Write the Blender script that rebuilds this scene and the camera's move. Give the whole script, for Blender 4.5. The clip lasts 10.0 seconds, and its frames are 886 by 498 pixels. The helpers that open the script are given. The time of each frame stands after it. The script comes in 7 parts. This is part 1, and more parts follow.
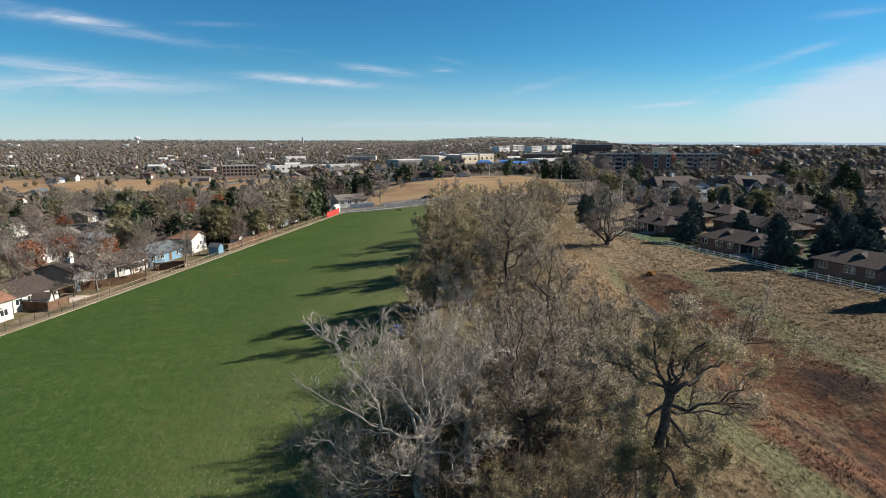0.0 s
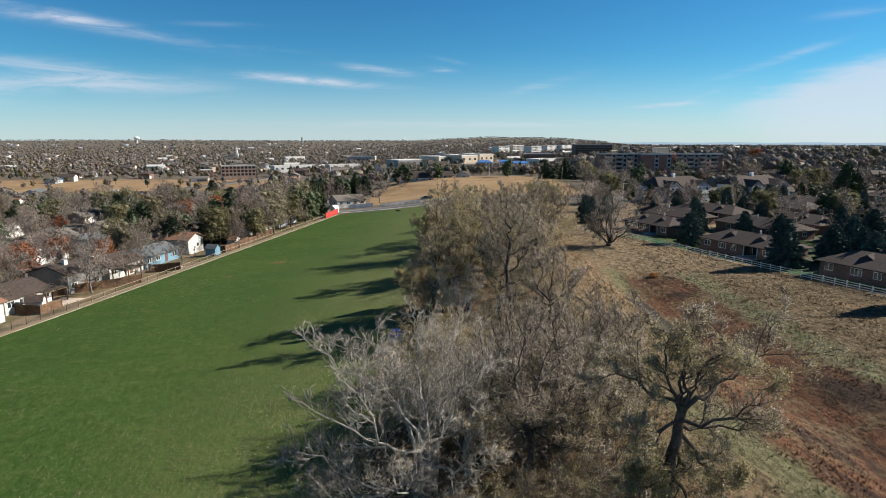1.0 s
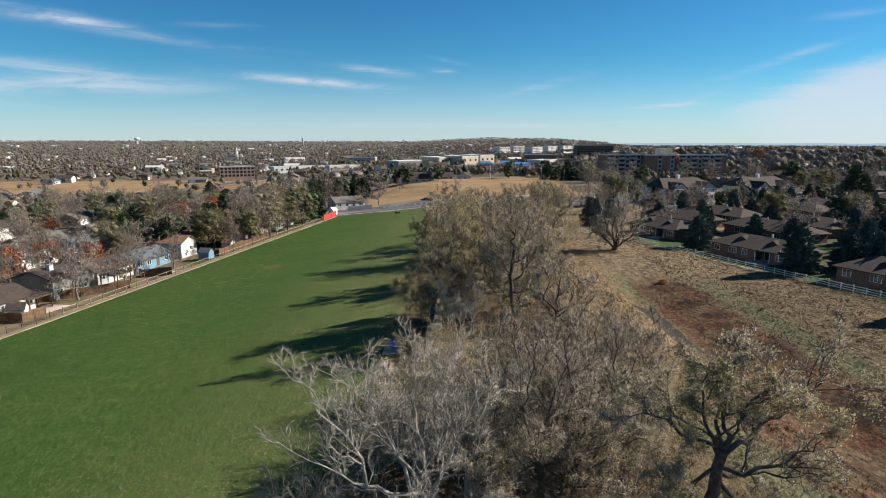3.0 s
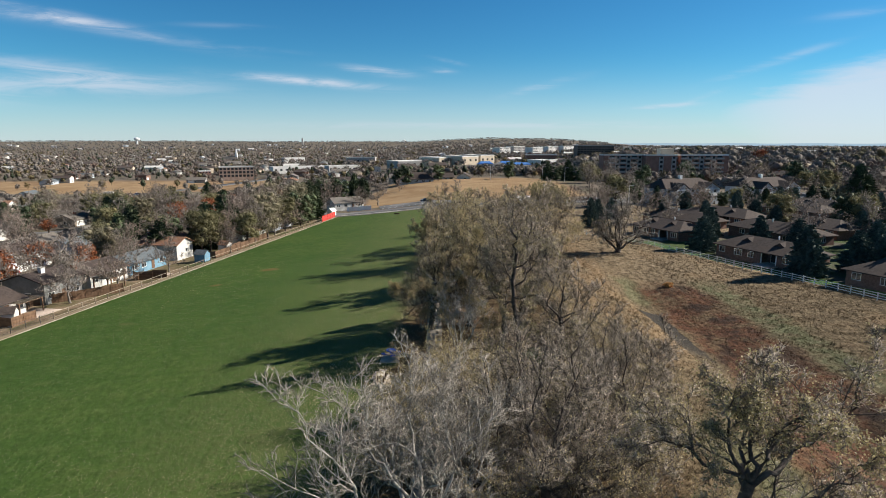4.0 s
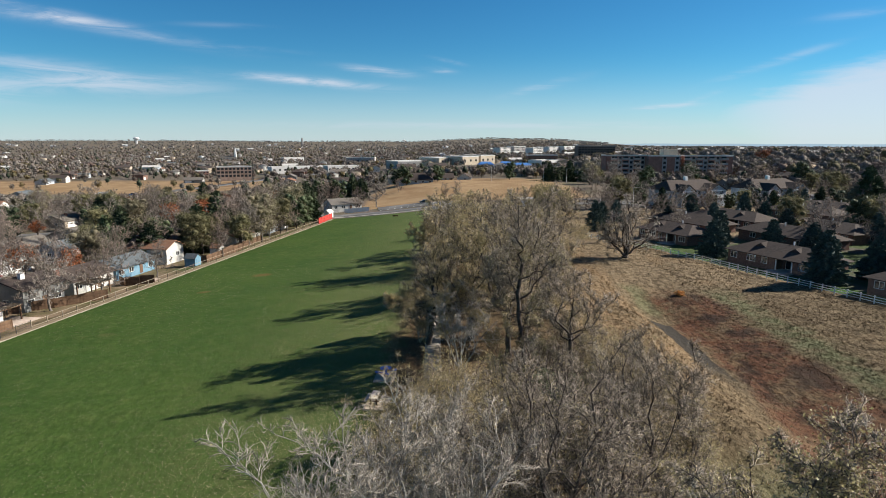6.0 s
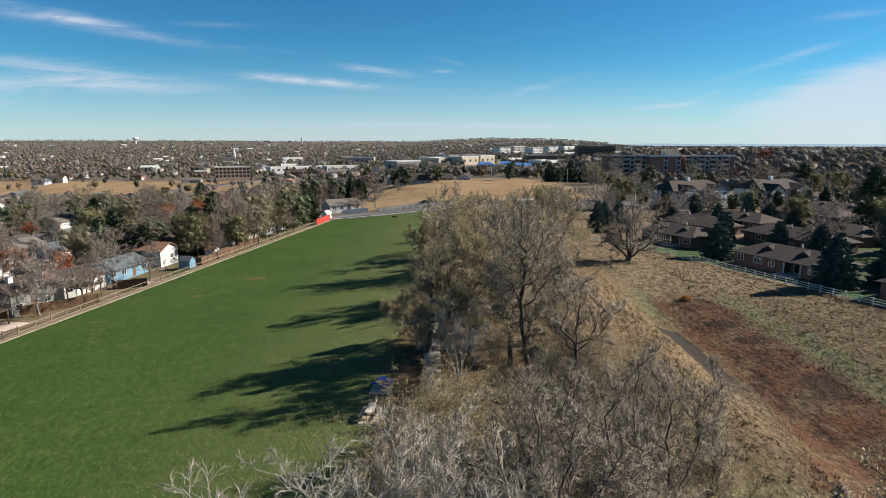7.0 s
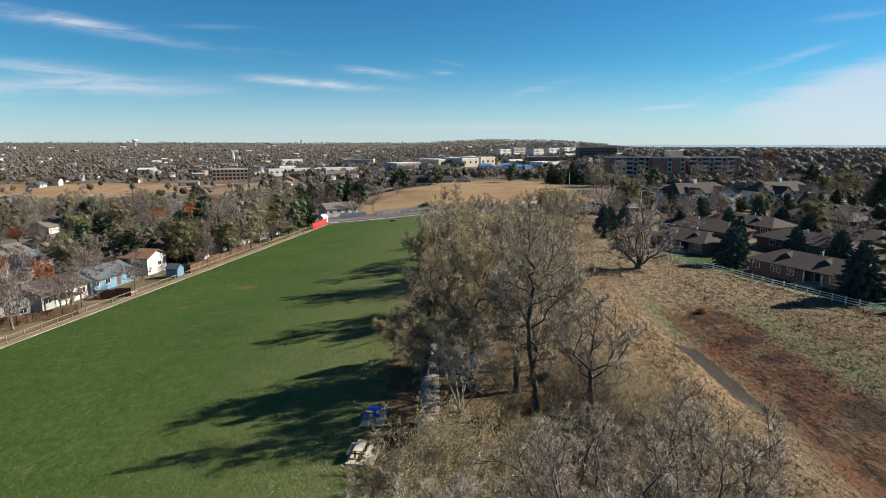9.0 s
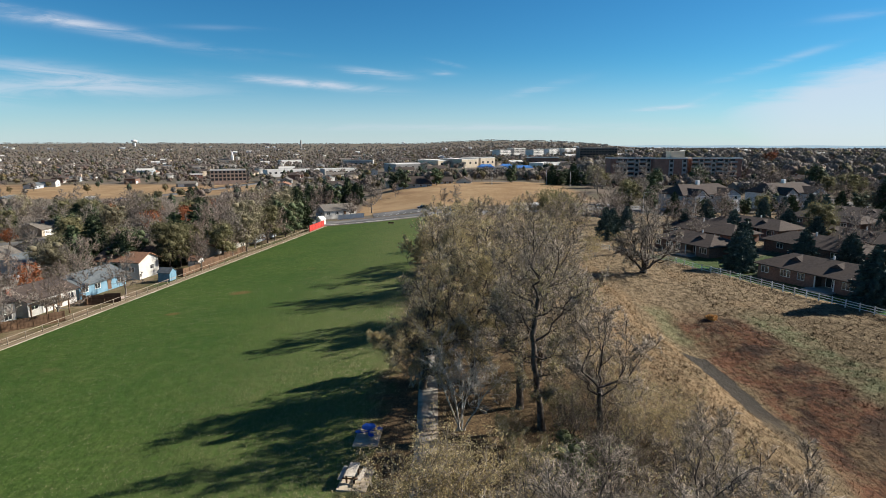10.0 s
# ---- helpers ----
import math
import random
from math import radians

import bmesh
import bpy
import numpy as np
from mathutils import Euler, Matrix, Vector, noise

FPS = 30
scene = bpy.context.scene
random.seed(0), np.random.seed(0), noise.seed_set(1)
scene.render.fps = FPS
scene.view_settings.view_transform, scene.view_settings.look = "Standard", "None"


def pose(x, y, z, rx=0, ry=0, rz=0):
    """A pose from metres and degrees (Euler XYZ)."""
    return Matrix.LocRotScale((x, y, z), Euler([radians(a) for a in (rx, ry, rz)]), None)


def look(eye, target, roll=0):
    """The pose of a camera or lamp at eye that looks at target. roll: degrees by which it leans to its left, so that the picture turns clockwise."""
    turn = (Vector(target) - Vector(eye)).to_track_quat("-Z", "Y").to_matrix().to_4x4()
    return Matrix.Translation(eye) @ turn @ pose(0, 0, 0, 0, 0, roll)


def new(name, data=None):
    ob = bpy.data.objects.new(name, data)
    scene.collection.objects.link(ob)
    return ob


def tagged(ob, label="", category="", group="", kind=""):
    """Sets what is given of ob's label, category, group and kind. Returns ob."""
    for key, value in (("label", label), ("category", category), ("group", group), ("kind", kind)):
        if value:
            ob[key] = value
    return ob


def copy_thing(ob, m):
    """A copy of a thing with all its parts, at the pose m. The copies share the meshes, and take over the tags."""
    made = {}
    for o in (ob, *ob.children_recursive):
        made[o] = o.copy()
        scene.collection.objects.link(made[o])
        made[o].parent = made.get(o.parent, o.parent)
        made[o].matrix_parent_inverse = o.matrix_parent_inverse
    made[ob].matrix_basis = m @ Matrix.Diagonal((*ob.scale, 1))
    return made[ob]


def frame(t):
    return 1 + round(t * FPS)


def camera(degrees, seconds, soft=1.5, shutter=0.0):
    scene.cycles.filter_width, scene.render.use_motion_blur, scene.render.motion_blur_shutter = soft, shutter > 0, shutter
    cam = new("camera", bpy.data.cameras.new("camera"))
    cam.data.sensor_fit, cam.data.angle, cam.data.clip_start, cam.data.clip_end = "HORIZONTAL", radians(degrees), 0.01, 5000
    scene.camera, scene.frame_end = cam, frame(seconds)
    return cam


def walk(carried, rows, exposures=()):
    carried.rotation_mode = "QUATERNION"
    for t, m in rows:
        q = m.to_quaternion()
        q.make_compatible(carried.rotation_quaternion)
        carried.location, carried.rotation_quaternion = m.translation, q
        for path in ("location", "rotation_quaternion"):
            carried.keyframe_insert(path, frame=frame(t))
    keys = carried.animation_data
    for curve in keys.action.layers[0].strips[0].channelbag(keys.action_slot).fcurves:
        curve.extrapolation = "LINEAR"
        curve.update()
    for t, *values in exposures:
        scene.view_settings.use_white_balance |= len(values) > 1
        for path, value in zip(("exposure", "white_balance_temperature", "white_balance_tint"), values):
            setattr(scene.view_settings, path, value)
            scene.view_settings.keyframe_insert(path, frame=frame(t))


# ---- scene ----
cam = camera(74.5, 10.0, soft=0.6)
PATH = [
    (0, (-0.064, 2.597, 24.232), (-0.079, 4.564, 23.868), 0.0),
    (0.5, (-0.052, 3.527, 24.241), (-0.067, 5.493, 23.877), 0.0),
    (1, (-0.035, 4.383, 24.237), (-0.049, 6.35, 23.873), 0.0),
    (1.5, (-0.023, 5.465, 24.225), (-0.039, 7.432, 23.862), 0.0),
    (2, (-0.013, 6.537, 24.208), (-0.028, 8.504, 23.845), 0.0),
    (2.5, (0.007, 7.676, 24.191), (-0.009, 9.643, 23.829), 0.0),
    (4, (0.039, 11.214, 24.23), (0.023, 13.181, 23.869), 0.0),
    (4.5, (0.047, 12.482, 24.245), (0.032, 14.449, 23.884), 0.0),
    (5, (0.061, 13.77, 24.266), (0.046, 15.737, 23.905), 0.1),
    (5.5, (0.061, 15.129, 24.279), (0.045, 17.096, 23.918), 0.1),
    (7, (0.027, 19.279, 24.296), (0.013, 21.246, 23.935), 0.1),
    (7.5, (0.029, 20.752, 24.33), (0.015, 22.719, 23.97), 0.1),
    (8, (0.11, 22.274, 24.366), (0.095, 24.241, 24.007), 0.0),
    (8.5, (0.112, 23.812, 24.364), (0.097, 25.779, 24.007), 0.0),
    (9, (0.135, 25.364, 24.384), (0.12, 27.332, 24.028), 0.0),
    (9.5, (0.166, 26.989, 24.394), (0.151, 28.957, 24.039), 0.0),
    (10, (0.211, 28.664, 24.42), (0.197, 30.632, 24.066), 0.0),
]
walk(cam, [(t, look(e, a, r)) for t, e, a, r in PATH])


# ---------------------------------------------------------------- light
SUN_AZ, SUN_EL = radians(76.9), radians(32)
world = bpy.data.worlds.new("sky")
scene.world = world
world.use_nodes = True
wn, wl = world.node_tree.nodes, world.node_tree.links
wn.clear()


class G:
    """Small helper that writes node graphs as expressions."""

    def __init__(self, tree):
        self.t = tree

    def node(self, kind, **props):
        n = self.t.nodes.new(kind)
        for k, v in props.items():
            setattr(n, k, v)
        return n

    def put(self, sock, v):
        if isinstance(v, bpy.types.NodeSocket):
            self.t.links.new(v, sock)
        elif isinstance(v, (tuple, list)) and len(v) == 3 and len(sock.default_value) == 4:
            sock.default_value = (*v, 1)
        else:
            sock.default_value = v

    def m(self, op, a, b=0.0, c=0.0, clamp=False):
        n = self.node("ShaderNodeMath", operation=op, use_clamp=clamp)
        for i, v in enumerate((a, b, c)):
            self.put(n.inputs[i], v)
        return n.outputs[0]

    def mix(self, f, a, b):
        n = self.node("ShaderNodeMix", data_type="RGBA")
        self.put(n.inputs[0], f), self.put(n.inputs[6], a), self.put(n.inputs[7], b)
        return n.outputs[2]

    def noise(self, vec, scale, detail=3.0, rough=0.55, distort=0.0):
        n = self.node("ShaderNodeTexNoise")
        if vec is not None:
            self.t.links.new(vec, n.inputs["Vector"])
        n.inputs["Scale"].default_value, n.inputs["Detail"].default_value = scale, detail
        n.inputs["Roughness"].default_value, n.inputs["Distortion"].default_value = rough, distort
        return n.outputs[0]

    def ramp(self, v, lo, hi):
        """0 below lo, 1 above hi, smooth between."""
        n = self.node("ShaderNodeMapRange", interpolation_type="SMOOTHSTEP", clamp=True)
        self.put(n.inputs[0], v), self.put(n.inputs[1], lo), self.put(n.inputs[2], hi)
        return n.outputs[0]

    def scaled(self, vec, s):
        n = self.node("ShaderNodeVectorMath", operation="MULTIPLY")
        self.t.links.new(vec, n.inputs[0])
        n.inputs[1].default_value = s
        return n.outputs[0]


def sky_nodes():
    g = G(world.node_tree)
    sky = g.node("ShaderNodeTexSky", sky_type="NISHITA", sun_disc=False, sun_elevation=SUN_EL, sun_rotation=SUN_AZ,
                 altitude=1600, air_density=1.0, dust_density=0.4, ozone_density=2.0)
    co = g.node("ShaderNodeTexCoord").outputs["Generated"]
    sep = g.node("ShaderNodeSeparateXYZ")
    g.t.links.new(co, sep.inputs[0])
    x, y, z = sep.outputs
    # bearing and height as slopes, ahead of the field
    a = g.m("DIVIDE", x, g.m("MAXIMUM", y, 0.05))
    e = g.m("DIVIDE", z, g.m("MAXIMUM", y, 0.05))
    streaks = g.noise(g.scaled(co, (9, 9, 60)), 1.0, 6, 0.6, 0.6)
    fine = g.noise(g.scaled(co, (30, 30, 130)), 1.0, 5, 0.6, 0.3)

    def wisp(a0, e0, la, le, slope):
        """One cirrus streak: centre, half lengths, and how it leans."""
        da = g.m("SUBTRACT", a, a0)
        de = g.m("SUBTRACT", g.m("SUBTRACT", e, e0), g.m("MULTIPLY", da, slope))
        q = g.m("ADD", g.m("POWER", g.m("ABSOLUTE", g.m("DIVIDE", da, la)), 2.0), g.m("POWER", g.m("ABSOLUTE", g.m("DIVIDE", de, le)), 2.0))
        return g.m("EXPONENT", g.m("MULTIPLY", q, -1.0))

    clouds = None
    for a0, e0, la, le, slope, k in CLOUDS:
        w = g.m("MULTIPLY", wisp(a0, e0, la, le, slope), k)
        clouds = w if clouds is None else g.m("ADD", clouds, w)
    # a bank of thin high cloud with a slanting upper edge
    edge = g.m("SUBTRACT", g.m("ADD", g.m("MULTIPLY", a, 0.262), g.m("MULTIPLY", g.m("SUBTRACT", streaks, 0.5), 0.05)), 0.050)
    bank = g.m("MULTIPLY", g.ramp(g.m("SUBTRACT", edge, e), -0.014, 0.030), g.ramp(a, 0.26, 0.62))
    veil = g.m("MULTIPLY", g.m("POWER", g.ramp(e, 0.17, -0.03), 1.7), 0.66)
    veil = g.m("MAXIMUM", veil, g.m("MULTIPLY", bank, 0.74))
    thick = g.m("MULTIPLY", clouds, g.m("ADD", g.m("MULTIPLY", g.ramp(streaks, 0.36, 0.66), 0.85), g.m("MULTIPLY", fine, 0.3)))
    amount = g.m("MINIMUM", g.m("ADD", thick, veil), 0.9)
    hsv = g.node("ShaderNodeHueSaturation")
    hsv.inputs["Saturation"].default_value = SKY_SAT
    g.t.links.new(sky.outputs[0], hsv.inputs["Color"])
    clear_sky = g.node("ShaderNodeMix", data_type="RGBA", blend_type="MULTIPLY")
    clear_sky.inputs[0].default_value = 1.0
    g.put(clear_sky.inputs[6], hsv.outputs[0]), g.put(clear_sky.inputs[7], g.mix(g.ramp(z, 0.2, 0.6), g.mix(g.ramp(e, 0.0, 0.13), (0.57, 1.04, 1.25), (0.50, 1.10, 1.25)), (0.60, 0.74, 0.80)))
    col = g.mix(amount, clear_sky.outputs[2], CLOUD_COL)
    bg = g.node("ShaderNodeBackground")
    g.put(bg.inputs[0], col)
    bg.inputs[1].default_value = SKY_POWER
    out = g.node("ShaderNodeOutputWorld")
    g.t.links.new(bg.outputs[0], out.inputs[0])


SKY_POWER, SKY_SAT, CLOUD_COL = 0.0495, 1.25, (8.5, 9.0, 10.2)
CLOUDS = [
    (-0.62, 0.197, 0.17, 0.009, -0.188, 0.72), (-0.80, 0.228, 0.14, 0.013, -0.17, 0.5), (-0.68, 0.121, 0.19, 0.014, -0.12, 0.42), (-0.56, 0.095, 0.16, 0.014, -0.04, 0.36), (-0.82, 0.090, 0.2, 0.022, 0.0, 0.42),
    (-0.24, 0.100, 0.115, 0.0065, -0.085, 0.75), (-0.12, 0.116, 0.05, 0.006, -0.10, 0.62), (-0.015, 0.117, 0.022, 0.004, -0.12, 0.42), (0.0, 0.131, 0.022, 0.003, -0.2, 0.3),
    (0.16, 0.092, 0.05, 0.006, 0.24, 0.3), (0.36, 0.059, 0.05, 0.0035, 0.06, 0.5), (0.42, 0.073, 0.03, 0.004, 0.35, 0.3), (0.55, 0.134, 0.09, 0.006, 0.31, 0.3),
    (-0.33, 0.150, 0.08, 0.004, -0.06, 0.14), (-0.38, 0.188, 0.06, 0.004, -0.03, 0.12), (0.66, 0.205, 0.06, 0.006, 0.12, 0.2), (0.1, 0.028, 0.4, 0.006, 0.0, 0.18),
]
sky_nodes()
sun = new("sun", bpy.data.lights.new("sun", "SUN"))
sun.data.energy, sun.data.angle, sun.data.color = 5.0, radians(0.53), (1.0, 0.93, 0.82)
sun.matrix_world = look((0, 0, 0), (-math.sin(SUN_AZ) * math.cos(SUN_EL), -math.cos(SUN_AZ) * math.cos(SUN_EL), -math.sin(SUN_EL)))
scene.view_settings.exposure = 0.74


# ---------------------------------------------------------------- materials
def surface(name, c1, c2, scale=1.0, rough=0.8, bump=0.0, bscale=None, c3=None, s3=0.15, metal=0.0, coord="Object", tint=0.0, spec=0.3, each=0.0, thin=0.0):
    """A surface of two tones in fine noise, a third in broad patches, with fine relief. tint: how much each piece differs; each: how much each loose leaf or twig of a mesh does; thin: how much light a leaf lets through."""
    mt = bpy.data.materials.new(name)
    mt.use_nodes = True
    g = G(mt.node_tree)
    bsdf = mt.node_tree.nodes["Principled BSDF"]
    co = g.node("ShaderNodeNewGeometry").outputs["Position"] if coord == "World" else g.node("ShaderNodeTexCoord").outputs["Object"]
    n = g.noise(co, scale, 5, 0.6)
    col = g.mix(g.ramp(n, 0.32, 0.68), c1, c2)
    if c3:
        col = g.mix(g.ramp(g.noise(co, scale * s3, 3, 0.6), 0.45, 0.68), col, c3)
    if tint:
        rnd = g.node("ShaderNodeObjectInfo").outputs["Random"]
        hs = g.node("ShaderNodeHueSaturation")
        g.put(hs.inputs["Color"], col)
        g.put(hs.inputs["Value"], g.m("ADD", g.m("MULTIPLY", rnd, 2 * tint), 1 - tint))
        col = hs.outputs[0]
    if each:
        isl = g.node("ShaderNodeNewGeometry").outputs["Random Per Island"]
        hs = g.node("ShaderNodeHueSaturation")
        g.put(hs.inputs["Color"], col)
        g.put(hs.inputs["Value"], g.m("ADD", g.m("MULTIPLY", g.m("POWER", isl, 2.0), 2.2 * each), 1 - each))
        col = hs.outputs[0]
    g.put(bsdf.inputs["Base Color"], col)
    bsdf.inputs["Roughness"].default_value, bsdf.inputs["Metallic"].default_value = rough, metal
    bsdf.inputs["Specular IOR Level"].default_value = spec
    if thin:
        tr, both = g.node("ShaderNodeBsdfTranslucent"), g.node("ShaderNodeMixShader")
        g.put(tr.inputs[0], col)
        both.inputs[0].default_value = thin
        g.t.links.new(bsdf.outputs[0], both.inputs[1]), g.t.links.new(tr.outputs[0], both.inputs[2])
        g.t.links.new(both.outputs[0], mt.node_tree.nodes["Material Output"].inputs[0])
    if bump:
        b = g.node("ShaderNodeBump")
        b.inputs["Distance"].default_value = bump
        b.inputs["Strength"].default_value = 0.8
        g.put(b.inputs["Height"], g.noise(co, bscale or scale * 3, 4, 0.6))
        g.put(bsdf.inputs["Normal"], b.outputs[0])
    return mt


def glass_dark(name, c):
    mt = bpy.data.materials.new(name)
    mt.use_nodes = True
    b = mt.node_tree.nodes["Principled BSDF"]
    b.inputs["Base Color"].default_value = (*c, 1)
    b.inputs["Roughness"].default_value = 0.08
    b.inputs["Specular IOR Level"].default_value = 0.6
    return mt


KERB = surface("dusty kerb", (0.30, 0.255, 0.20), (0.42, 0.37, 0.30), 0.8, 0.9, 0.004, 20, (0.24, 0.19, 0.13), coord="World")
BARK_DARK = surface("bark dark", (0.055, 0.045, 0.038), (0.125, 0.105, 0.09), 3, 0.9, 0.03, 14)
BARK_GREY = surface("bark grey", (0.21, 0.19, 0.168), (0.46, 0.43, 0.385), 2.5, 0.9, 0.02, 14)
TWIG_GREY = surface("twigs grey", (0.30, 0.275, 0.235), (0.52, 0.485, 0.43), 0.6, 0.9)
TWIG_ASH = surface("twigs ash brown", (0.23, 0.205, 0.175), (0.47, 0.425, 0.37), 0.5, 0.9, each=0.5)
TWIG_BROWN = surface("twigs brown", (0.19, 0.158, 0.127), (0.455, 0.395, 0.33), 0.7, 0.9, each=0.6)
TWIG_RED = surface("twigs reddish", (0.155, 0.118, 0.096), (0.30, 0.24, 0.20), 0.3, 0.9, tint=0.2, each=0.4)
TWIG_MAUVE = surface("twigs grey mauve", (0.18, 0.152, 0.13), (0.335, 0.288, 0.248), 0.3, 0.9, tint=0.2, each=0.4)
# brown twigs darkened for the understory: the trees' shade put into the colour
TWIG_SHADED = surface("twigs brown, shade painted in", (0.09, 0.072, 0.058), (0.21, 0.175, 0.145), 0.4, 0.9, tint=0.2, each=0.4)
BARK_GARDEN = surface("bark grey brown", (0.13, 0.112, 0.098), (0.25, 0.22, 0.195), 2.5, 0.9, 0.02, 14)
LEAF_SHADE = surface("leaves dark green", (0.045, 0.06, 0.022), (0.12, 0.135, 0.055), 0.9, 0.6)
TWIG_PALE = surface("twigs pale", (0.175, 0.146, 0.116), (0.32, 0.27, 0.222), 0.3, 0.9, tint=0.25, each=0.55)
LEAF_TAN = surface("leaves tan", (0.32, 0.25, 0.115), (0.62, 0.52, 0.29), 1.6, 0.5, spec=0.5, each=0.3, thin=0.5)
LEAF_OLIVE = surface("leaves olive", (0.13, 0.122, 0.06), (0.25, 0.23, 0.12), 0.7, 0.7, tint=0.2, thin=0.4)
LEAF_WILLOW = surface("leaves dull olive", (0.19, 0.17, 0.105), (0.31, 0.275, 0.18), 0.6, 0.7, tint=0.25, thin=0.4)
LEAF_DRY = surface("leaves dry olive tan", (0.26, 0.225, 0.10), (0.54, 0.47, 0.27), 2.5, 0.5, spec=0.5, each=0.3, thin=0.5)
LEAF_ORANGE = surface("leaves orange", (0.55, 0.28, 0.085), (0.75, 0.42, 0.15), 0.7, 0.7)
LEAF_RUST = surface("leaves rust", (0.22, 0.07, 0.03), (0.36, 0.13, 0.05), 0.7, 0.7)
NEEDLE = surface("needles blue green", (0.045, 0.07, 0.058), (0.125, 0.165, 0.14), 1.2, 0.75, tint=0.25)
NEEDLE_G = surface("needles green", (0.03, 0.046, 0.022), (0.085, 0.11, 0.05), 1.0, 0.75, tint=0.25)
PATH_GREY = surface("stained concrete", (0.20, 0.18, 0.16), (0.33, 0.31, 0.28), 1.1, 0.9, 0.004, 20, (0.17, 0.13, 0.10), coord="World")
CONCRETE = surface("concrete", (0.36, 0.34, 0.31), (0.47, 0.45, 0.41), 1.5, 0.9, 0.004, 20, (0.28, 0.26, 0.23), coord="World")
ASPHALT = surface("asphalt", (0.10, 0.10, 0.10), (0.15, 0.148, 0.145), 0.8, 0.9, 0.004, 30, (0.19, 0.185, 0.18), coord="World")
PAINT_WHITE = surface("white paint", (0.72, 0.72, 0.70), (0.82, 0.82, 0.80), 1.5, 0.6)
WOOD_FENCE = surface("weathered fence wood", (0.20, 0.165, 0.125), (0.34, 0.285, 0.215), 2.0, 0.85, 0.004, 20, tint=0.15)
WOOD_BROWN = surface("stained fence boards", (0.10, 0.058, 0.035), (0.17, 0.105, 0.065), 1.5, 0.85, 0.004, 20, tint=0.15)
WOOD_GREY = surface("bleached boards", (0.40, 0.35, 0.29), (0.60, 0.54, 0.46), 3.0, 0.85, 0.004, 20, tint=0.1)



# ---------------------------------------------------------------- ground
def smooth(a, b, v):
    s = np.clip((np.asarray(v, float) - a) / (b - a), 0, 1)
    return s * s * (3 - 2 * s)


PX = [-3000, -900, -400, -200, -120, -66, -62, -28, -7, 5, 20, 40, 54, 61, 70, 90, 200, 500, 3000]
PZ = [-8, -9, -11, -10, -6.5, -5.0, -4.7, -2.1, 0, 0.3, 0.4, 0.4, 0.35, 0.5, 1.0, 1.4, 2.0, 2.0, 0]


def height(x, y):
    """Height of the ground: a slope falling to the left, a swale in the meadow, a low hill past the road."""
    x, y = np.asarray(x, float), np.asarray(y, float)
    z = np.interp(x, PX, PZ)
    xc = 32.5 + np.clip(70 - y, 0, 60) * 0.15
    v = smooth(124, 98, y)
    z = z - v * (1.5 * np.exp(-(((x - xc) / 4.5) ** 2)) + 1.1 * np.exp(-(((x - 39) / 9) ** 2)))
    z = z + 0.8 * np.exp(-(((x - 36) / 14) ** 2) - ((y - 140) / 14) ** 2)
    near_road = smooth(216, 229, y) * smooth(278, 256, y)
    z = z + near_road * (np.clip(z, -3.0, 0.6) - z) * smooth(-70, -50, x)
    hill = smooth(262, 318, y) * smooth(470, 360, y) * smooth(-52, -20, x) * smooth(95, 40, x)
    z = z + 2.6 * hill
    z = z + 7.0 * smooth(130, 300, x) * smooth(400, 560, y)
    r = np.hypot(x, y)
    z = z + smooth(900, 4700, r) * np.where(x > 0, 33 - 45 * smooth(0.16, 0.36, x / np.maximum(y, 50)), 33)
    for bx, w, up in ((-620, 260, 5), (-60, 300, 5), (220, 170, 7), (560, 260, 4), (-2200, 600, 6)):
        z = z + up * np.exp(-(((x - bx) / w) ** 2)) * smooth(3000, 4000, y)
    z = z + 0.16 * np.sin(x * 0.31 + 1.7 * np.sin(y * 0.11)) * np.sin(y * 0.23) * smooth(14, 26, x) * smooth(60, 50, x)
    return z


def h(x, y):
    return float(height(x, y))


def mesh_of(name, verts, faces):
    """A mesh from arrays of points and of quads or triangles."""
    me = bpy.data.meshes.new(name)
    verts, n = np.asarray(verts, np.float32), 0
    me.vertices.add(len(verts))
    me.vertices.foreach_set("co", verts.ravel())
    faces = [np.asarray(f, np.int32) for f in faces if len(f)]
    idx = np.concatenate([f.ravel() for f in faces])
    sizes = np.concatenate([np.full(len(f), f.shape[1], np.int32) for f in faces])
    me.loops.add(len(idx))
    me.loops.foreach_set("vertex_index", idx)
    me.polygons.add(len(sizes))
    me.polygons.foreach_set("loop_start", np.concatenate([[0], np.cumsum(sizes)[:-1]]).astype(np.int32))
    me.update(calc_edges=True)
    return me


def grid_mesh(name, xs, ys, lift=0.0):
    X, Y = np.meshgrid(xs, ys)
    v = np.stack([X, Y, height(X, Y) + lift], -1).reshape(-1, 3)
    nx, ny = len(xs), len(ys)
    i = (np.arange(ny - 1)[:, None] * nx + np.arange(nx - 1)[None]).ravel()
    me = mesh_of(name, v, [np.stack([i, i + 1, i + nx + 1, i + nx], -1)])
    me.polygons.foreach_set("use_smooth", np.ones(len(me.polygons), bool))
    return me


def spread(inner, step, outer, grow=1.16):
    a = list(np.arange(0, inner, step))
    s = step
    while a[-1] < outer:
        s *= grow
        a.append(a[-1] + s)
    a[-1] = outer
    return a


pos = spread(90, 1.5, 4850)
xs = np.array([-v for v in pos[:0:-1]] + pos)
ys = np.array([-v for v in spread(40, 6, 3000, 1.5)[:0:-1]] + spread(240, 2.0, 4850, 1.1))
ground = tagged(new("ground", grid_mesh("ground", xs, ys)), "ground of mown lawn, dry meadow grass and suburb yards", "ground", kind="structure")

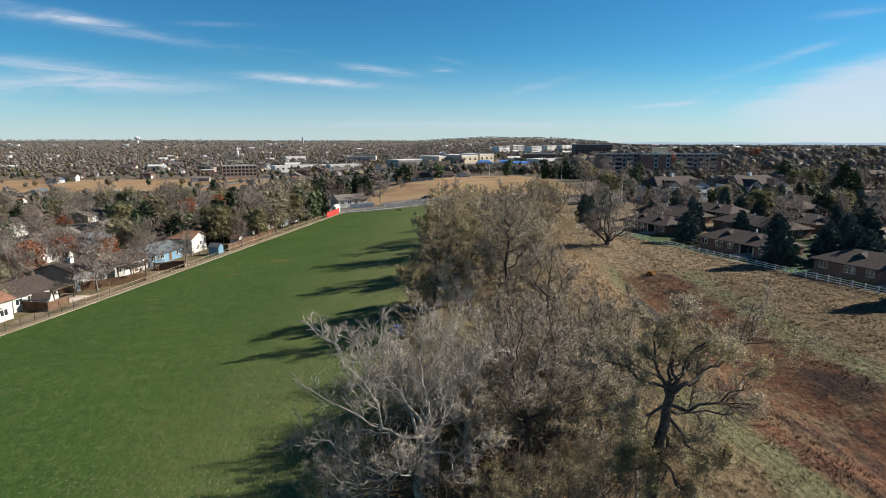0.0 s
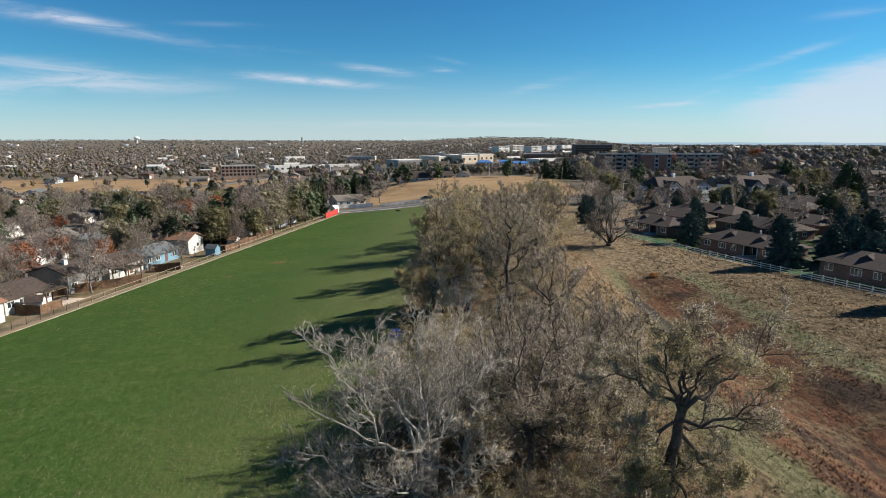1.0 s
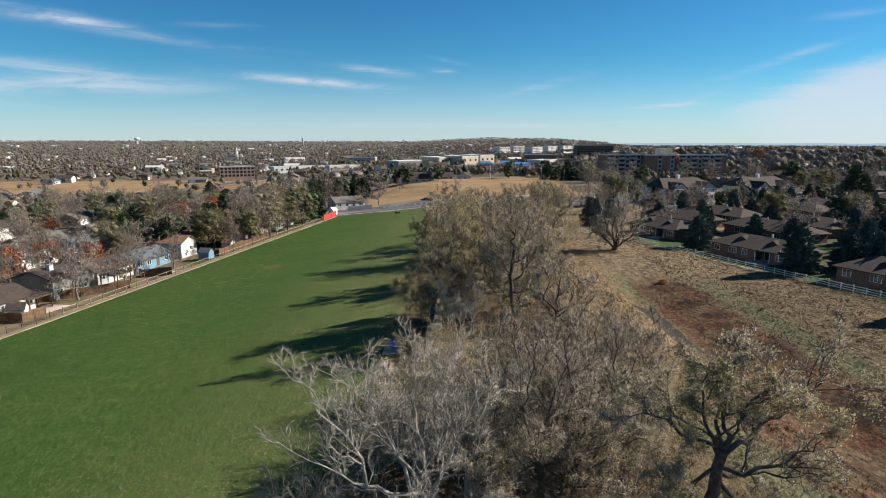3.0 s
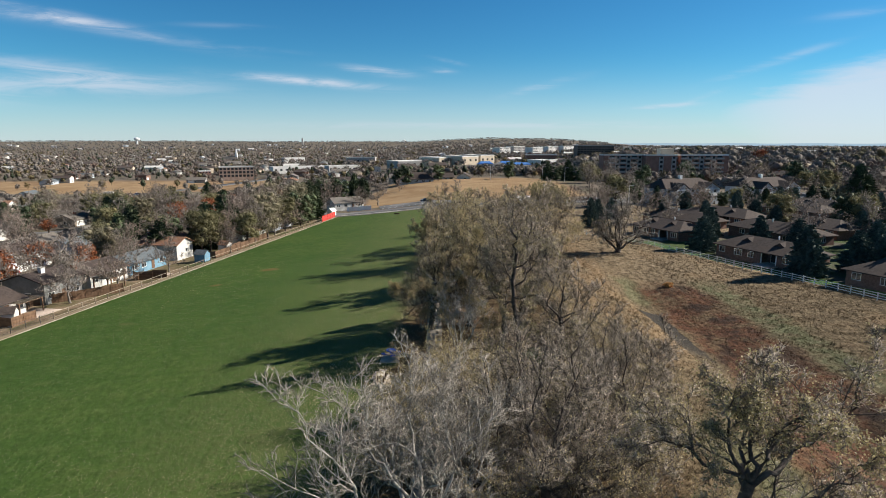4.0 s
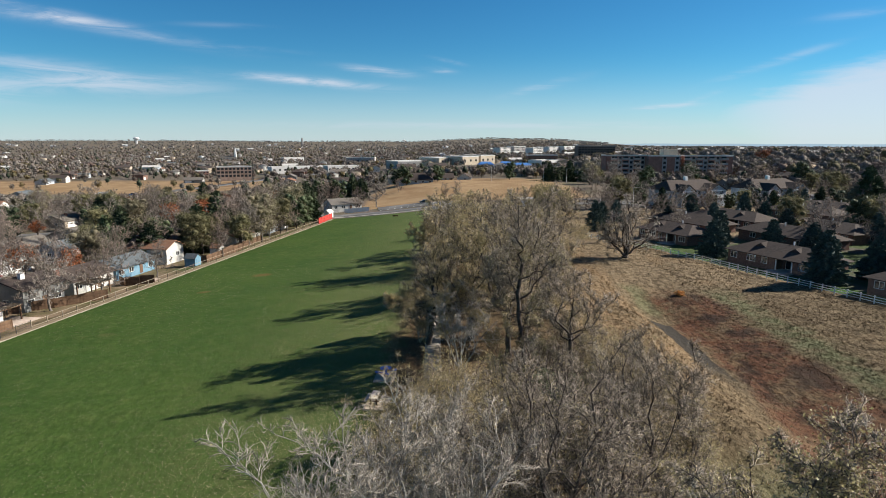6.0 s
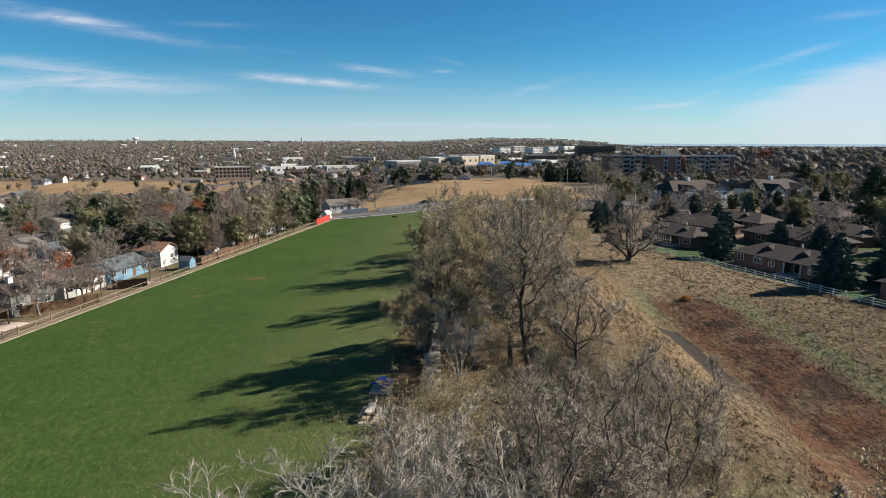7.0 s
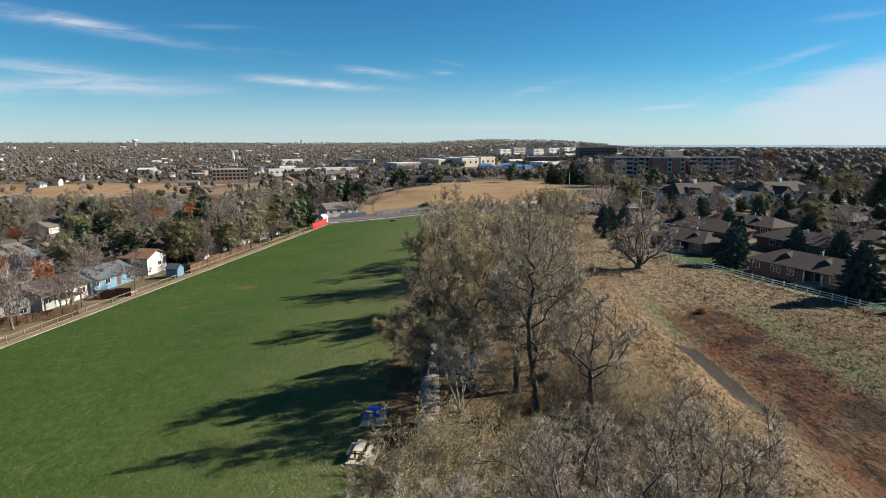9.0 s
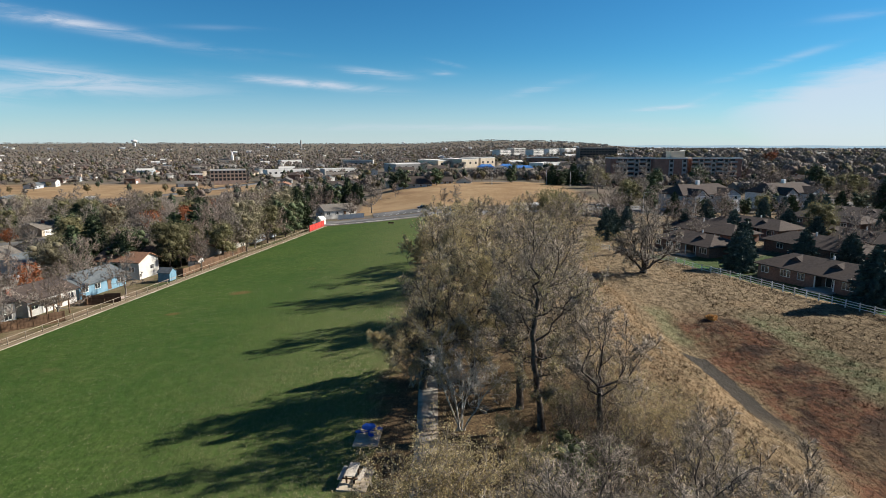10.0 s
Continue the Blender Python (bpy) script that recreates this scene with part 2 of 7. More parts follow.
EDGE_X, EDGE_Y, EDGE_K = -68.3, 87.0, 0.20


def edge_x(y):
    """The straight edge of the lawn along the gardens."""
    return EDGE_X + EDGE_K * (y - EDGE_Y)


def ground_material():
    mt = bpy.data.materials.new("ground")
    mt.use_nodes = True
    g = G(mt.node_tree)
    bsdf = mt.node_tree.nodes["Principled BSDF"]
    p = g.node("ShaderNodeNewGeometry").outputs["Position"]
    sep = g.node("ShaderNodeSeparateXYZ")
    g.t.links.new(p, sep.inputs[0])
    x, y, _ = sep.outputs
    n_fine, n_mid, n_big = g.noise(p, 6, 5, 0.65), g.noise(p, 0.45, 4, 0.6), g.noise(p, 0.05, 3, 0.55)
    blade = g.noise(g.scaled(p, (1.0, 0.55, 1.0)), 2.2, 6, 0.7)
    # lawn: mown turf with yellower and darker patches
    lawn = g.mix(g.ramp(n_big, 0.35, 0.66), (0.044, 0.095, 0.018), (0.069, 0.117, 0.024))
    lawn = g.mix(g.m("MULTIPLY", g.ramp(n_mid, 0.42, 0.70), 0.5), lawn, (0.107, 0.135, 0.040))
    lawn = g.mix(g.m("MULTIPLY", g.ramp(g.noise(p, 0.16, 4, 0.7), 0.60, 0.74), 0.5), lawn, (0.140, 0.121, 0.051))
    lawn = g.mix(g.m("MULTIPLY", g.ramp(blade, 0.42, 0.62), 0.65), lawn, (0.026, 0.056, 0.010))
    lawn = g.mix(g.m("MULTIPLY", g.ramp(n_fine, 0.4, 0.62), 0.6), lawn, (0.032, 0.061, 0.011))
    lawn = g.mix(g.m("MULTIPLY", g.ramp(g.noise(g.scaled(p, (1.0, 0.6, 1.0)), 0.9, 6, 0.75), 0.50, 0.70), 0.32), lawn, (0.112, 0.153, 0.042))
    # two bare worn spots
    for bx, by, r in ((-38.5, 134.0, 1.5), (-45.5, 122.0, 0.9)):
        dist = g.m("SQRT", g.m("ADD", g.m("POWER", g.m("MULTIPLY", g.m("ABSOLUTE", g.m("SUBTRACT", x, bx)), 0.7), 2.0), g.m("POWER", g.m("ABSOLUTE", g.m("SUBTRACT", y, by)), 2.0)))
        dist = g.m("ADD", dist, g.m("MULTIPLY", n_mid, 1.6))
        lawn = g.mix(g.m("MULTIPLY", g.ramp(dist, r + 1.2, r), 0.45), lawn, (0.20, 0.095, 0.045))
    lawn = g.mix(g.m("MULTIPLY", g.ramp(x, -34, -9), g.m("ADD", g.m("MULTIPLY", g.ramp(blade, 0.4, 0.62), 0.3), 0.12)), lawn, (0.19, 0.185, 0.08))
    # leaf litter under the trees
    litter = g.mix(g.ramp(n_fine, 0.35, 0.65), (0.04, 0.028, 0.017), (0.155, 0.105, 0.058))
    litter = g.mix(g.ramp(n_mid, 0.52, 0.7), litter, (0.12, 0.088, 0.048))
    # meadow: tan and gold grass, grey green patches, rust weeds, dark wet strip
    tuft = g.noise(g.scaled(p, (1.0, 0.7, 1.0)), 1.1, 5, 0.7)
    meadow = g.mix(g.ramp(blade, 0.32, 0.68), (0.067, 0.048, 0.026), (0.221, 0.168, 0.102))
    # hollows between tufts darkened in the colour, standing in for their shade
    meadow = g.mix(g.m("MULTIPLY", g.ramp(tuft, 0.54, 0.40), 0.55), meadow, (0.061, 0.045, 0.026))
    meadow = g.mix(g.m("MULTIPLY", g.ramp(y, 96, 120), g.m("ADD", g.m("MULTIPLY", g.ramp(tuft, 0.42, 0.6), 0.4), 0.10)), meadow, (0.36, 0.275, 0.18))
    axis = g.m("SUBTRACT", x, g.m("ADD", g.m("MULTIPLY", g.m("MAXIMUM", g.m("SUBTRACT", 70.0, y), 0.0), 0.15), 32.5))
    wob = g.m("ADD", axis, g.m("MULTIPLY", g.m("SUBTRACT", g.noise(p, 0.13, 4, 0.65), 0.5), 7.0))
    upto = g.ramp(g.m("ADD", y, g.m("MULTIPLY", n_mid, 5.0)), 117, 109)
    streak = g.noise(g.scaled(p, (1.0, 0.3, 1.0)), 0.35, 5, 0.7)

    def band(lo, hi, soft):
        return g.m("MULTIPLY", g.ramp(wob, lo - soft, lo + soft), g.ramp(wob, hi + soft, hi - soft))

    gold = g.m("MAXIMUM", g.m("MULTIPLY", g.ramp(wob, -1.0, -4.0), 0.9), g.m("MULTIPLY", g.ramp(g.noise(p, 0.11, 4, 0.6), 0.5, 0.66), 0.6))
    gold = g.m("MULTIPLY", gold, g.m("ADD", g.m("MULTIPLY", g.ramp(y, 66, 84), 0.7), 0.3))
    meadow = g.mix(g.m("MULTIPLY", gold, g.ramp(streak, 0.36, 0.62)), meadow, g.mix(g.ramp(blade, 0.3, 0.68), (0.125, 0.082, 0.045), (0.315, 0.218, 0.125)))
    green = g.m("MULTIPLY", g.m("MULTIPLY", band(10.8, 14.5, 1.3), upto), g.m("ADD", g.m("MULTIPLY", g.ramp(n_mid, 0.35, 0.6), 0.5), 0.25))
    meadow = g.mix(green, meadow, g.mix(g.ramp(blade, 0.3, 0.7), (0.074, 0.086, 0.037), (0.189, 0.205, 0.115)))
    green2 = g.m("MULTIPLY", g.m("MULTIPLY", band(-14, -9.5, 1.2), g.ramp(y, 62, 50)), 0.6)
    green3 = g.m("MULTIPLY", g.m("MULTIPLY", band(-2.6, 1.2, 1.0), g.m("MULTIPLY", g.ramp(y, 100, 104), g.ramp(y, 117, 113))), 0.55)
    meadow = g.mix(g.m("MAXIMUM", green2, green3), meadow, g.mix(g.ramp(blade, 0.3, 0.7), (0.074, 0.086, 0.037), (0.172, 0.189, 0.102)))
    opened = g.m("ADD", wob, g.m("MULTIPLY", g.ramp(y, 76, 50), 9.0))
    rust_band = g.m("MULTIPLY", g.ramp(opened, -1.2, 1.0), g.ramp(wob, 10.8, 8.6))
    weeds = g.mix(g.ramp(streak, 0.36, 0.54), (0.037, 0.022, 0.016), (0.135, 0.063, 0.035))
    weeds = g.mix(g.ramp(g.noise(g.scaled(p, (1.0, 0.35, 1.0)), 0.6, 5, 0.7), 0.52, 0.66), weeds, (0.164, 0.107, 0.059))
    weeds = g.mix(g.m("MULTIPLY", g.ramp(blade, 0.55, 0.36), 0.75), weeds, (0.031, 0.018, 0.012))
    rust = g.m("MULTIPLY", g.m("MULTIPLY", rust_band, upto), g.m("ADD", g.m("MULTIPLY", g.ramp(g.noise(p, 0.22, 5, 0.65), 0.38, 0.52), 0.6), 0.38))
    meadow = g.mix(rust, meadow, weeds)
    dark = g.m("MULTIPLY", g.m("MULTIPLY", band(4.5, 9.5, 1.6), upto), g.ramp(g.noise(p, 0.16, 4, 0.6), 0.47, 0.58))
    meadow = g.mix(g.m("MULTIPLY", dark, 0.75), meadow, (0.033, 0.024, 0.019))
    bed = g.m("ADD", axis, g.m("MULTIPLY", g.m("SUBTRACT", n_mid, 0.5), 1.6))
    strip_f = g.m("MULTIPLY", g.m("MULTIPLY", g.ramp(bed, -3.7, -3.2), g.ramp(bed, -0.1, -0.6)), g.m("MULTIPLY", g.ramp(y, 70, 84), g.ramp(g.m("ADD", y, n_mid), 98.2, 97.2)))
    meadow = g.mix(g.m("MULTIPLY", strip_f, 0.93), meadow, g.mix(g.ramp(n_fine, 0.35, 0.65), (0.021, 0.020, 0.018), (0.041, 0.038, 0.034)))
    # town ground: yards of dull grass and earth; open dry fields far off
    town = g.mix(g.ramp(g.noise(p, 0.07, 4, 0.6), 0.42, 0.6), (0.155, 0.125, 0.10), (0.125, 0.11, 0.075))
    town = g.mix(g.m("MULTIPLY", g.ramp(g.noise(p, 0.022, 4, 0.6), 0.5, 0.62), 0.6), town, (0.14, 0.125, 0.11))
    golden = g.mix(g.ramp(g.noise(p, 0.05, 5, 0.7), 0.35, 0.65), (0.25, 0.16, 0.085), (0.33, 0.23, 0.13))
    golden = g.mix(g.m("MULTIPLY", g.ramp(g.noise(p, 0.03, 4, 0.6), 0.55, 0.68), 0.6), golden, (0.18, 0.105, 0.06))
    hill = g.m("MULTIPLY", g.m("MULTIPLY", g.ramp(g.m("SUBTRACT", y, g.m("MULTIPLY", x, 0.25)), 255, 257), g.ramp(y, 372, 362)), g.m("MULTIPLY", g.ramp(g.m("ADD", x, g.m("MULTIPLY", n_big, 14.0)), -32, -27), g.ramp(x, 66, 58)))
    prairie = g.m("MULTIPLY", g.m("MULTIPLY", g.ramp(y, 395, 410), g.ramp(y, 560, 520)), g.ramp(x, -120, -150))
    town = g.mix(g.m("MAXIMUM", hill, prairie), town, golden)
    # gardens: worn grass, bare earth and leaf mould
    garden = g.mix(g.ramp(g.noise(p, 0.16, 4, 0.6), 0.44, 0.6), (0.135, 0.115, 0.06), (0.25, 0.185, 0.125))
    garden = g.mix(g.ramp(g.noise(p, 0.09, 3, 0.6), 0.54, 0.64), garden, (0.075, 0.10, 0.035))
    garden = g.mix(g.m("MULTIPLY", g.ramp(n_fine, 0.4, 0.65), 0.4), garden, (0.08, 0.06, 0.04))
    court = g.mix(g.ramp(g.noise(p, 0.08, 3, 0.6), 0.45, 0.6), (0.055, 0.08, 0.028), (0.095, 0.088, 0.072))
    # zones
    u = g.m("SUBTRACT", x, g.m("ADD", g.m("MULTIPLY", g.m("SUBTRACT", y, EDGE_Y), EDGE_K), EDGE_X))
    jag = g.m("MULTIPLY", g.m("SUBTRACT", g.noise(p, 0.35, 5, 0.7), 0.5), 7.0)
    right = g.m("ADD", x, jag)
    in_y = g.ramp(g.m("SUBTRACT", y, g.m("MULTIPLY", x, 0.06)), 227.5, 227.0)
    col = g.mix(g.ramp(right, -8.5, -4.5), lawn, litter)
    col = g.mix(g.ramp(g.m("SUBTRACT", right, g.m("MULTIPLY", g.m("SUBTRACT", 100.0, y), 0.03)), 13.0, 18.0), col, meadow)
    fence = g.m("SUBTRACT", x, g.m("SUBTRACT", 61.5, g.m("MULTIPLY", g.m("SUBTRACT", y, 110.0), 0.43)))
    yard = g.mix(g.ramp(g.noise(p, 0.12, 3), 0.5, 0.72), (0.055, 0.115, 0.025), (0.12, 0.10, 0.05))
    col = g.mix(g.ramp(fence, 0.3, 0.5), col, g.mix(g.ramp(fence, 3.5, 5.0), yard, g.mix(g.ramp(fence, 150, 170), court, town)))
    col = g.mix(g.ramp(y, 150, 158), col, g.mix(g.ramp(right, -8.5, -4.5), lawn, g.mix(g.ramp(y, 232, 236), meadow, town)))
    col = g.mix(g.ramp(u, -0.05, -0.3), col, g.mix(g.ramp(u, -2.0, -2.3), (0.25, 0.20, 0.135), g.mix(g.ramp(u, -24, -27), garden, town)))
    col = g.mix(in_y, town, col)
    g.put(bsdf.inputs["Base Color"], col)
    bsdf.inputs["Roughness"].default_value = 0.95
    bsdf.inputs["Specular IOR Level"].default_value = 0.12
    b = g.node("ShaderNodeBump")
    b.inputs["Distance"].default_value, b.inputs["Strength"].default_value = 0.32, 0.85
    g.put(b.inputs["Height"], g.m("MULTIPLY", g.m("ADD", g.m("MULTIPLY", blade, 0.8), n_mid), g.m("ADD", g.m("MULTIPLY", g.ramp(x, 8, 16), 0.6), 0.4)))
    g.put(bsdf.inputs["Normal"], b.outputs[0])
    return mt


GROUND = ground_material()
ground.data.materials.append(GROUND)


def strip(name, pts, width, lift, thick, material, label, category):
    """A road, kerb or path along a line, laid on the ground, with side faces."""
    pts = np.asarray(pts, float)
    fine = [pts[0]]
    for a, b in zip(pts, pts[1:]):
        n = max(1, int(np.hypot(*(b - a)) / 5))
        fine += [a + (b - a) * k / n for k in range(1, n + 1)]
    fine = np.array(fine)
    d = np.gradient(fine, axis=0)
    d /= np.hypot(d[:, 0], d[:, 1])[:, None]
    side = np.stack([d[:, 1], -d[:, 0]], -1)
    cols = [-0.5, -0.5, 0.0, 0.5, 0.5]
    rows = []
    for k, c in enumerate(cols):
        q = fine + side * width * c
        z = np.maximum(height(q[:, 0], q[:, 1]), height(fine[:, 0], fine[:, 1])) + lift - (thick if k in (0, 4) else 0)
        rows.append(np.column_stack([q, z]))
    v = np.stack(rows, 1).reshape(-1, 3)
    i = (np.arange(len(fine) - 1)[:, None] * 5 + np.arange(4)[None]).ravel()
    ob = new(name, mesh_of(name, v, [np.stack([i, i + 5, i + 6, i + 1], -1)]))
    ob.data.materials.append(material)
    return tagged(ob, label, category, kind="structure")


strip("kerb", [(edge_x(20) - 0.15, 20), (edge_x(225) - 0.15, 225)], 0.28, 0.08, 0.5, KERB, "pale concrete edging between lawn and gardens", "kerb")
strip("path", [(-1.6, 40), (-1.45, 75), (-1.9, 93), (-1.2, 115), (0, 150), (1, 227)], 1.9, 0.05, 0.4, PATH_GREY, "grey concrete footpath under the trees", "path")
road_line = [(-190, 205), (-110, 220), (-60, 231), (-20, 233.5), (15, 237), (60, 250), (120, 262), (190, 262)]
strip("road", road_line, 8.5, 0.06, 0.4, ASPHALT, "grey asphalt street along the end of the lawn", "road")
strip("pavement", [(x, y - 5.6) for x, y in road_line[2:5]], 1.8, 0.16, 0.5, CONCRETE, "pale concrete pavement beside the street", "pavement")



# ---------------------------------------------------------------- parts and plants
def part(name, me, material, parent=None, label="", m=None):
    """Links a mesh as one object under a thing or part."""
    if isinstance(me, bmesh.types.BMesh):
        data = bpy.data.meshes.new(name)
        me.to_mesh(data)
        me.free()
        me = data
    if material and not me.materials:
        me.materials.append(material)
    ob = new(name, me)
    ob.parent = parent
    if m is not None:
        ob.matrix_basis = m
    if label:
        ob["label"] = label
    return ob


def unit(v):
    return v / np.maximum(np.linalg.norm(v, axis=-1, keepdims=True), 1e-9)


def tubes(lines, radii, sides):
    """Tapered tubes along lines (N, K, 3) with radii (N, K)."""
    n, k, _ = lines.shape
    d = unit(np.gradient(lines, axis=1))
    ref = np.where(np.abs(d[..., 2:3]) > 0.9, np.array([1.0, 0, 0]), np.array([0, 0, 1.0]))
    a = unit(np.cross(d, ref))
    b = np.cross(d, a)
    th = np.arange(sides) * 2 * np.pi / sides
    ring = a[:, :, None] * np.cos(th)[:, None] + b[:, :, None] * np.sin(th)[:, None]
    v = (lines[:, :, None] + ring * radii[:, :, None, None]).reshape(-1, 3)
    base = (np.arange(n)[:, None, None] * k + np.arange(k - 1)[None, :, None]) * sides
    s = np.arange(sides)[None, None]
    s2 = (s + 1) % sides
    f = np.stack([base + s, base + s2, base + sides + s2, base + sides + s], -1).reshape(-1, 4)
    return v, f


def spikes(lines, radii, bent=True):
    """Thin three-sided twigs, straight or of one bend, coming to a point."""
    n = len(lines)
    d = unit(lines[:, -1] - lines[:, 0])
    ref = np.where(np.abs(d[:, 2:3]) > 0.9, np.array([1.0, 0, 0]), np.array([0, 0, 1.0]))
    a = unit(np.cross(d, ref))
    b = np.cross(d, a)
    th = np.arange(3) * 2 * np.pi / 3
    ring = a[:, None] * np.cos(th)[:, None] + b[:, None] * np.sin(th)[:, None]
    r = radii[:, None, None]
    if not bent:
        v = np.concatenate([lines[:, 0, None] + ring * r, lines[:, 2, None]], 1).reshape(-1, 3)
        o = np.arange(n)[:, None] * 4
        return v, np.zeros((0, 4), int), np.concatenate([o + np.array([[i, (i + 1) % 3, 3]]) for i in range(3)])
    v = np.concatenate([lines[:, 0, None] + ring * r, lines[:, 1, None] + ring * r * 0.7, lines[:, 2, None]], 1).reshape(-1, 3)
    o = np.arange(n)[:, None] * 7
    q = np.concatenate([o + np.array([[i, (i + 1) % 3, 3 + (i + 1) % 3, 3 + i]]) for i in range(3)])
    t = np.concatenate([o + np.array([[3 + i, 3 + (i + 1) % 3, 6]]) for i in range(3)])
    return v, q, t


def run_lines(rng, p, d, length, k, gnarl, lift):
    """Crooked lines grown from points p along d."""
    out = [p]
    for _ in range(k):
        p = p + d * (length / k)[:, None]
        out.append(p)
        d = unit(d + rng.normal(0, gnarl, d.shape) + np.array([0, 0, lift]))
    return np.stack(out, 1)


def children(rng, lines, radii, length, count, t0, angle, ratio, rr):
    """Where the next order of branches starts: point, direction, length, radius."""
    n, k, _ = lines.shape
    t = t0 + (1 - t0) * (np.arange(count)[None] + rng.random((n, count))) / count
    f = np.clip(t * (k - 1), 0, k - 1.001)
    i = f.astype(int)
    w = (f - i)[..., None]
    rows = np.arange(n)[:, None]
    p = lines[rows, i] * (1 - w) + lines[rows, i + 1] * w
    d = unit(lines[rows, i + 1] - lines[rows, i])
    r = radii[rows, i] * (1 - w[..., 0]) + radii[rows, i + 1] * w[..., 0]
    side = unit(np.cross(d, rng.normal(0, 1, d.shape)))
    ang = np.radians(angle) * (0.7 + 0.6 * rng.random((n, count)))[..., None]
    d2 = unit(d * np.cos(ang) + side * np.sin(ang))
    ln = length[:, None] * ratio * (1.15 - 0.55 * t) * (0.7 + 0.6 * rng.random((n, count)))
    return p.reshape(-1, 3), d2.reshape(-1, 3), ln.ravel(), np.minimum(r * rr, r * 0.95).ravel()


def join(parts):
    v, q, t, o = [], [], [], 0
    for p in parts:
        v.append(p[0]), q.append(p[1] + o)
        if len(p) > 2:
            t.append(p[2] + o)
        o += len(p[0])
    return np.concatenate(v), [np.concatenate(q)] + ([np.concatenate(t)] if t else [])


def leaf_quads(rng, at, size, spreadr):
    """Small folded leaves scattered about points."""
    n = len(at)
    c = at + rng.normal(0, spreadr, at.shape)
    a, b = unit(rng.normal(0, 1, (n, 3))), rng.normal(0, 1, (n, 3))
    b = unit(np.cross(a, b))
    s = size * (0.6 + 0.8 * rng.random((n, 1)))
    nrm = np.cross(a, b) * s * 0.25
    v = np.stack([c - a * s, c + b * s * 0.7 + nrm, c + a * s, c - b * s * 0.7 + nrm], 1).reshape(-1, 3)
    o = np.arange(n)[:, None] * 4
    return v, [np.concatenate([o + np.array([[0, 1, 2]]), o + np.array([[0, 2, 3]])])]


def bare_tree(seed, tall=16.0, trunk=0.35, stems=1, lean=0.1, limbs=7, orders=(9, 9, 9), twig=0.018, bark=BARK_DARK, twigs=TWIG_BROWN,
              leaves=0, leaf=LEAF_TAN, leaf_size=0.10, wide=1.0, first=0.35, gnarl=0.16, lift=0.06, thick=1.0, droop=0.0, leaf_low=False, fine=True):
    """A leafless or thinly leaved broad tree: trunk with limbs, branches and fine twigs; returns its meshes."""
    rng = np.random.default_rng(seed)
    th = tall * first * (1.4 if stems == 1 else 1.2)
    p = np.zeros((stems, 3)) + rng.normal(0, 0.25 if stems > 1 else 0, (stems, 3)) * np.array([1, 1, 0])
    p[:, 2] = -0.3
    az = rng.random() * 6.28 + np.arange(stems) * 2 * np.pi / stems
    out = lean if stems == 1 else 0.35
    d = unit(np.stack([np.cos(az) * out, np.sin(az) * out, np.ones(stems)], -1))
    ln = np.full(stems, th * (1.0 if stems == 1 else 1.25))
    l0 = run_lines(rng, p, d, ln, 7, 0.07, 0.02)
    r0 = np.linspace(1.0, 0.62, 8)[None] * trunk * thick * np.ones((stems, 1)) / (1 if stems == 1 else 1.4)
    r0[:, 0] *= 1.45
    # limbs
    p, d, ln, r = children(rng, l0, r0, ln, limbs, 0.55, 48, 1.0, 0.62)
    ln = tall * (1 - first) * 0.72 * wide * (0.75 + 0.5 * rng.random(len(ln)))
    tip = l0[:, -1]
    d = unit(d * np.array([wide, wide, 1]) + np.array([0, 0, 0.25]))
    p, d, ln, r = np.vstack([p, tip]), np.vstack([d, unit(l0[:, -1] - l0[:, -2])]), np.r_[ln, np.full(stems, tall * (1 - first) * 0.8)], np.r_[r, np.full(stems, r0[0, -1] * 0.9)]
    l1 = run_lines(rng, p, d, ln, 7, gnarl, lift)
    r1 = r[:, None] * np.linspace(1, 0.22, 8)[None]
    p, d, ln, r = children(rng, l1, r1, ln, orders[0], 0.22, 46, 0.46, 0.6)
    k2, k3 = (5, 3) if fine else (3, 2)
    l2 = run_lines(rng, p, d, ln, k2, gnarl * 1.1, lift - droop * 0.5)
    r2 = np.maximum(r[:, None] * np.linspace(1, 0.25, k2 + 1)[None], twig * 0.9)
    p, d, ln, r = children(rng, l2, r2, ln, orders[1], 0.15, 48, 0.5, 0.6)
    l3 = run_lines(rng, p, d, ln, k3, gnarl * 1.3, lift - droop)
    r3 = np.maximum(r[:, None] * np.linspace(1, 0.5, k3 + 1)[None], twig * 0.8)
    p, d, ln, r = children(rng, l3, r3, ln, orders[2], 0.1, 45, 0.62, 0.7)
    l4 = run_lines(rng, p, d, np.maximum(ln, tall * 0.022), 2, gnarl * 1.4, lift - droop)
    meshes = {"trunk": mesh_of("trunk", *join([tubes(l0, r0, 8 if fine else 5), tubes(l1, r1, 6 if fine else 4)] + ([tubes(l2, r2, 4)] if fine else [])))}
    meshes["crown"] = mesh_of("crown", *join(([] if fine else [tubes(l2, r2, 4)]) + [tubes(l3, r3, 3), spikes(l4, np.full(len(l4), twig * 0.75), fine)]))
    meshes["trunk"].materials.append(bark), meshes["crown"].materials.append(twigs)
    meshes["trunk"].polygons.foreach_set("use_smooth", np.ones(len(meshes["trunk"].polygons), bool))
    if leaves:
        ends = l4[:, 1:].reshape(-1, 3)
        if leaf_low:
            low = ends[ends[:, 2] < np.percentile(ends[:, 2], 70)]
            ends = low if len(low) else ends
        at = ends[rng.integers(0, len(ends), leaves)]
        v, f = leaf_quads(rng, at, leaf_size, 0.12)
        meshes["foliage"] = mesh_of("foliage", v, f)
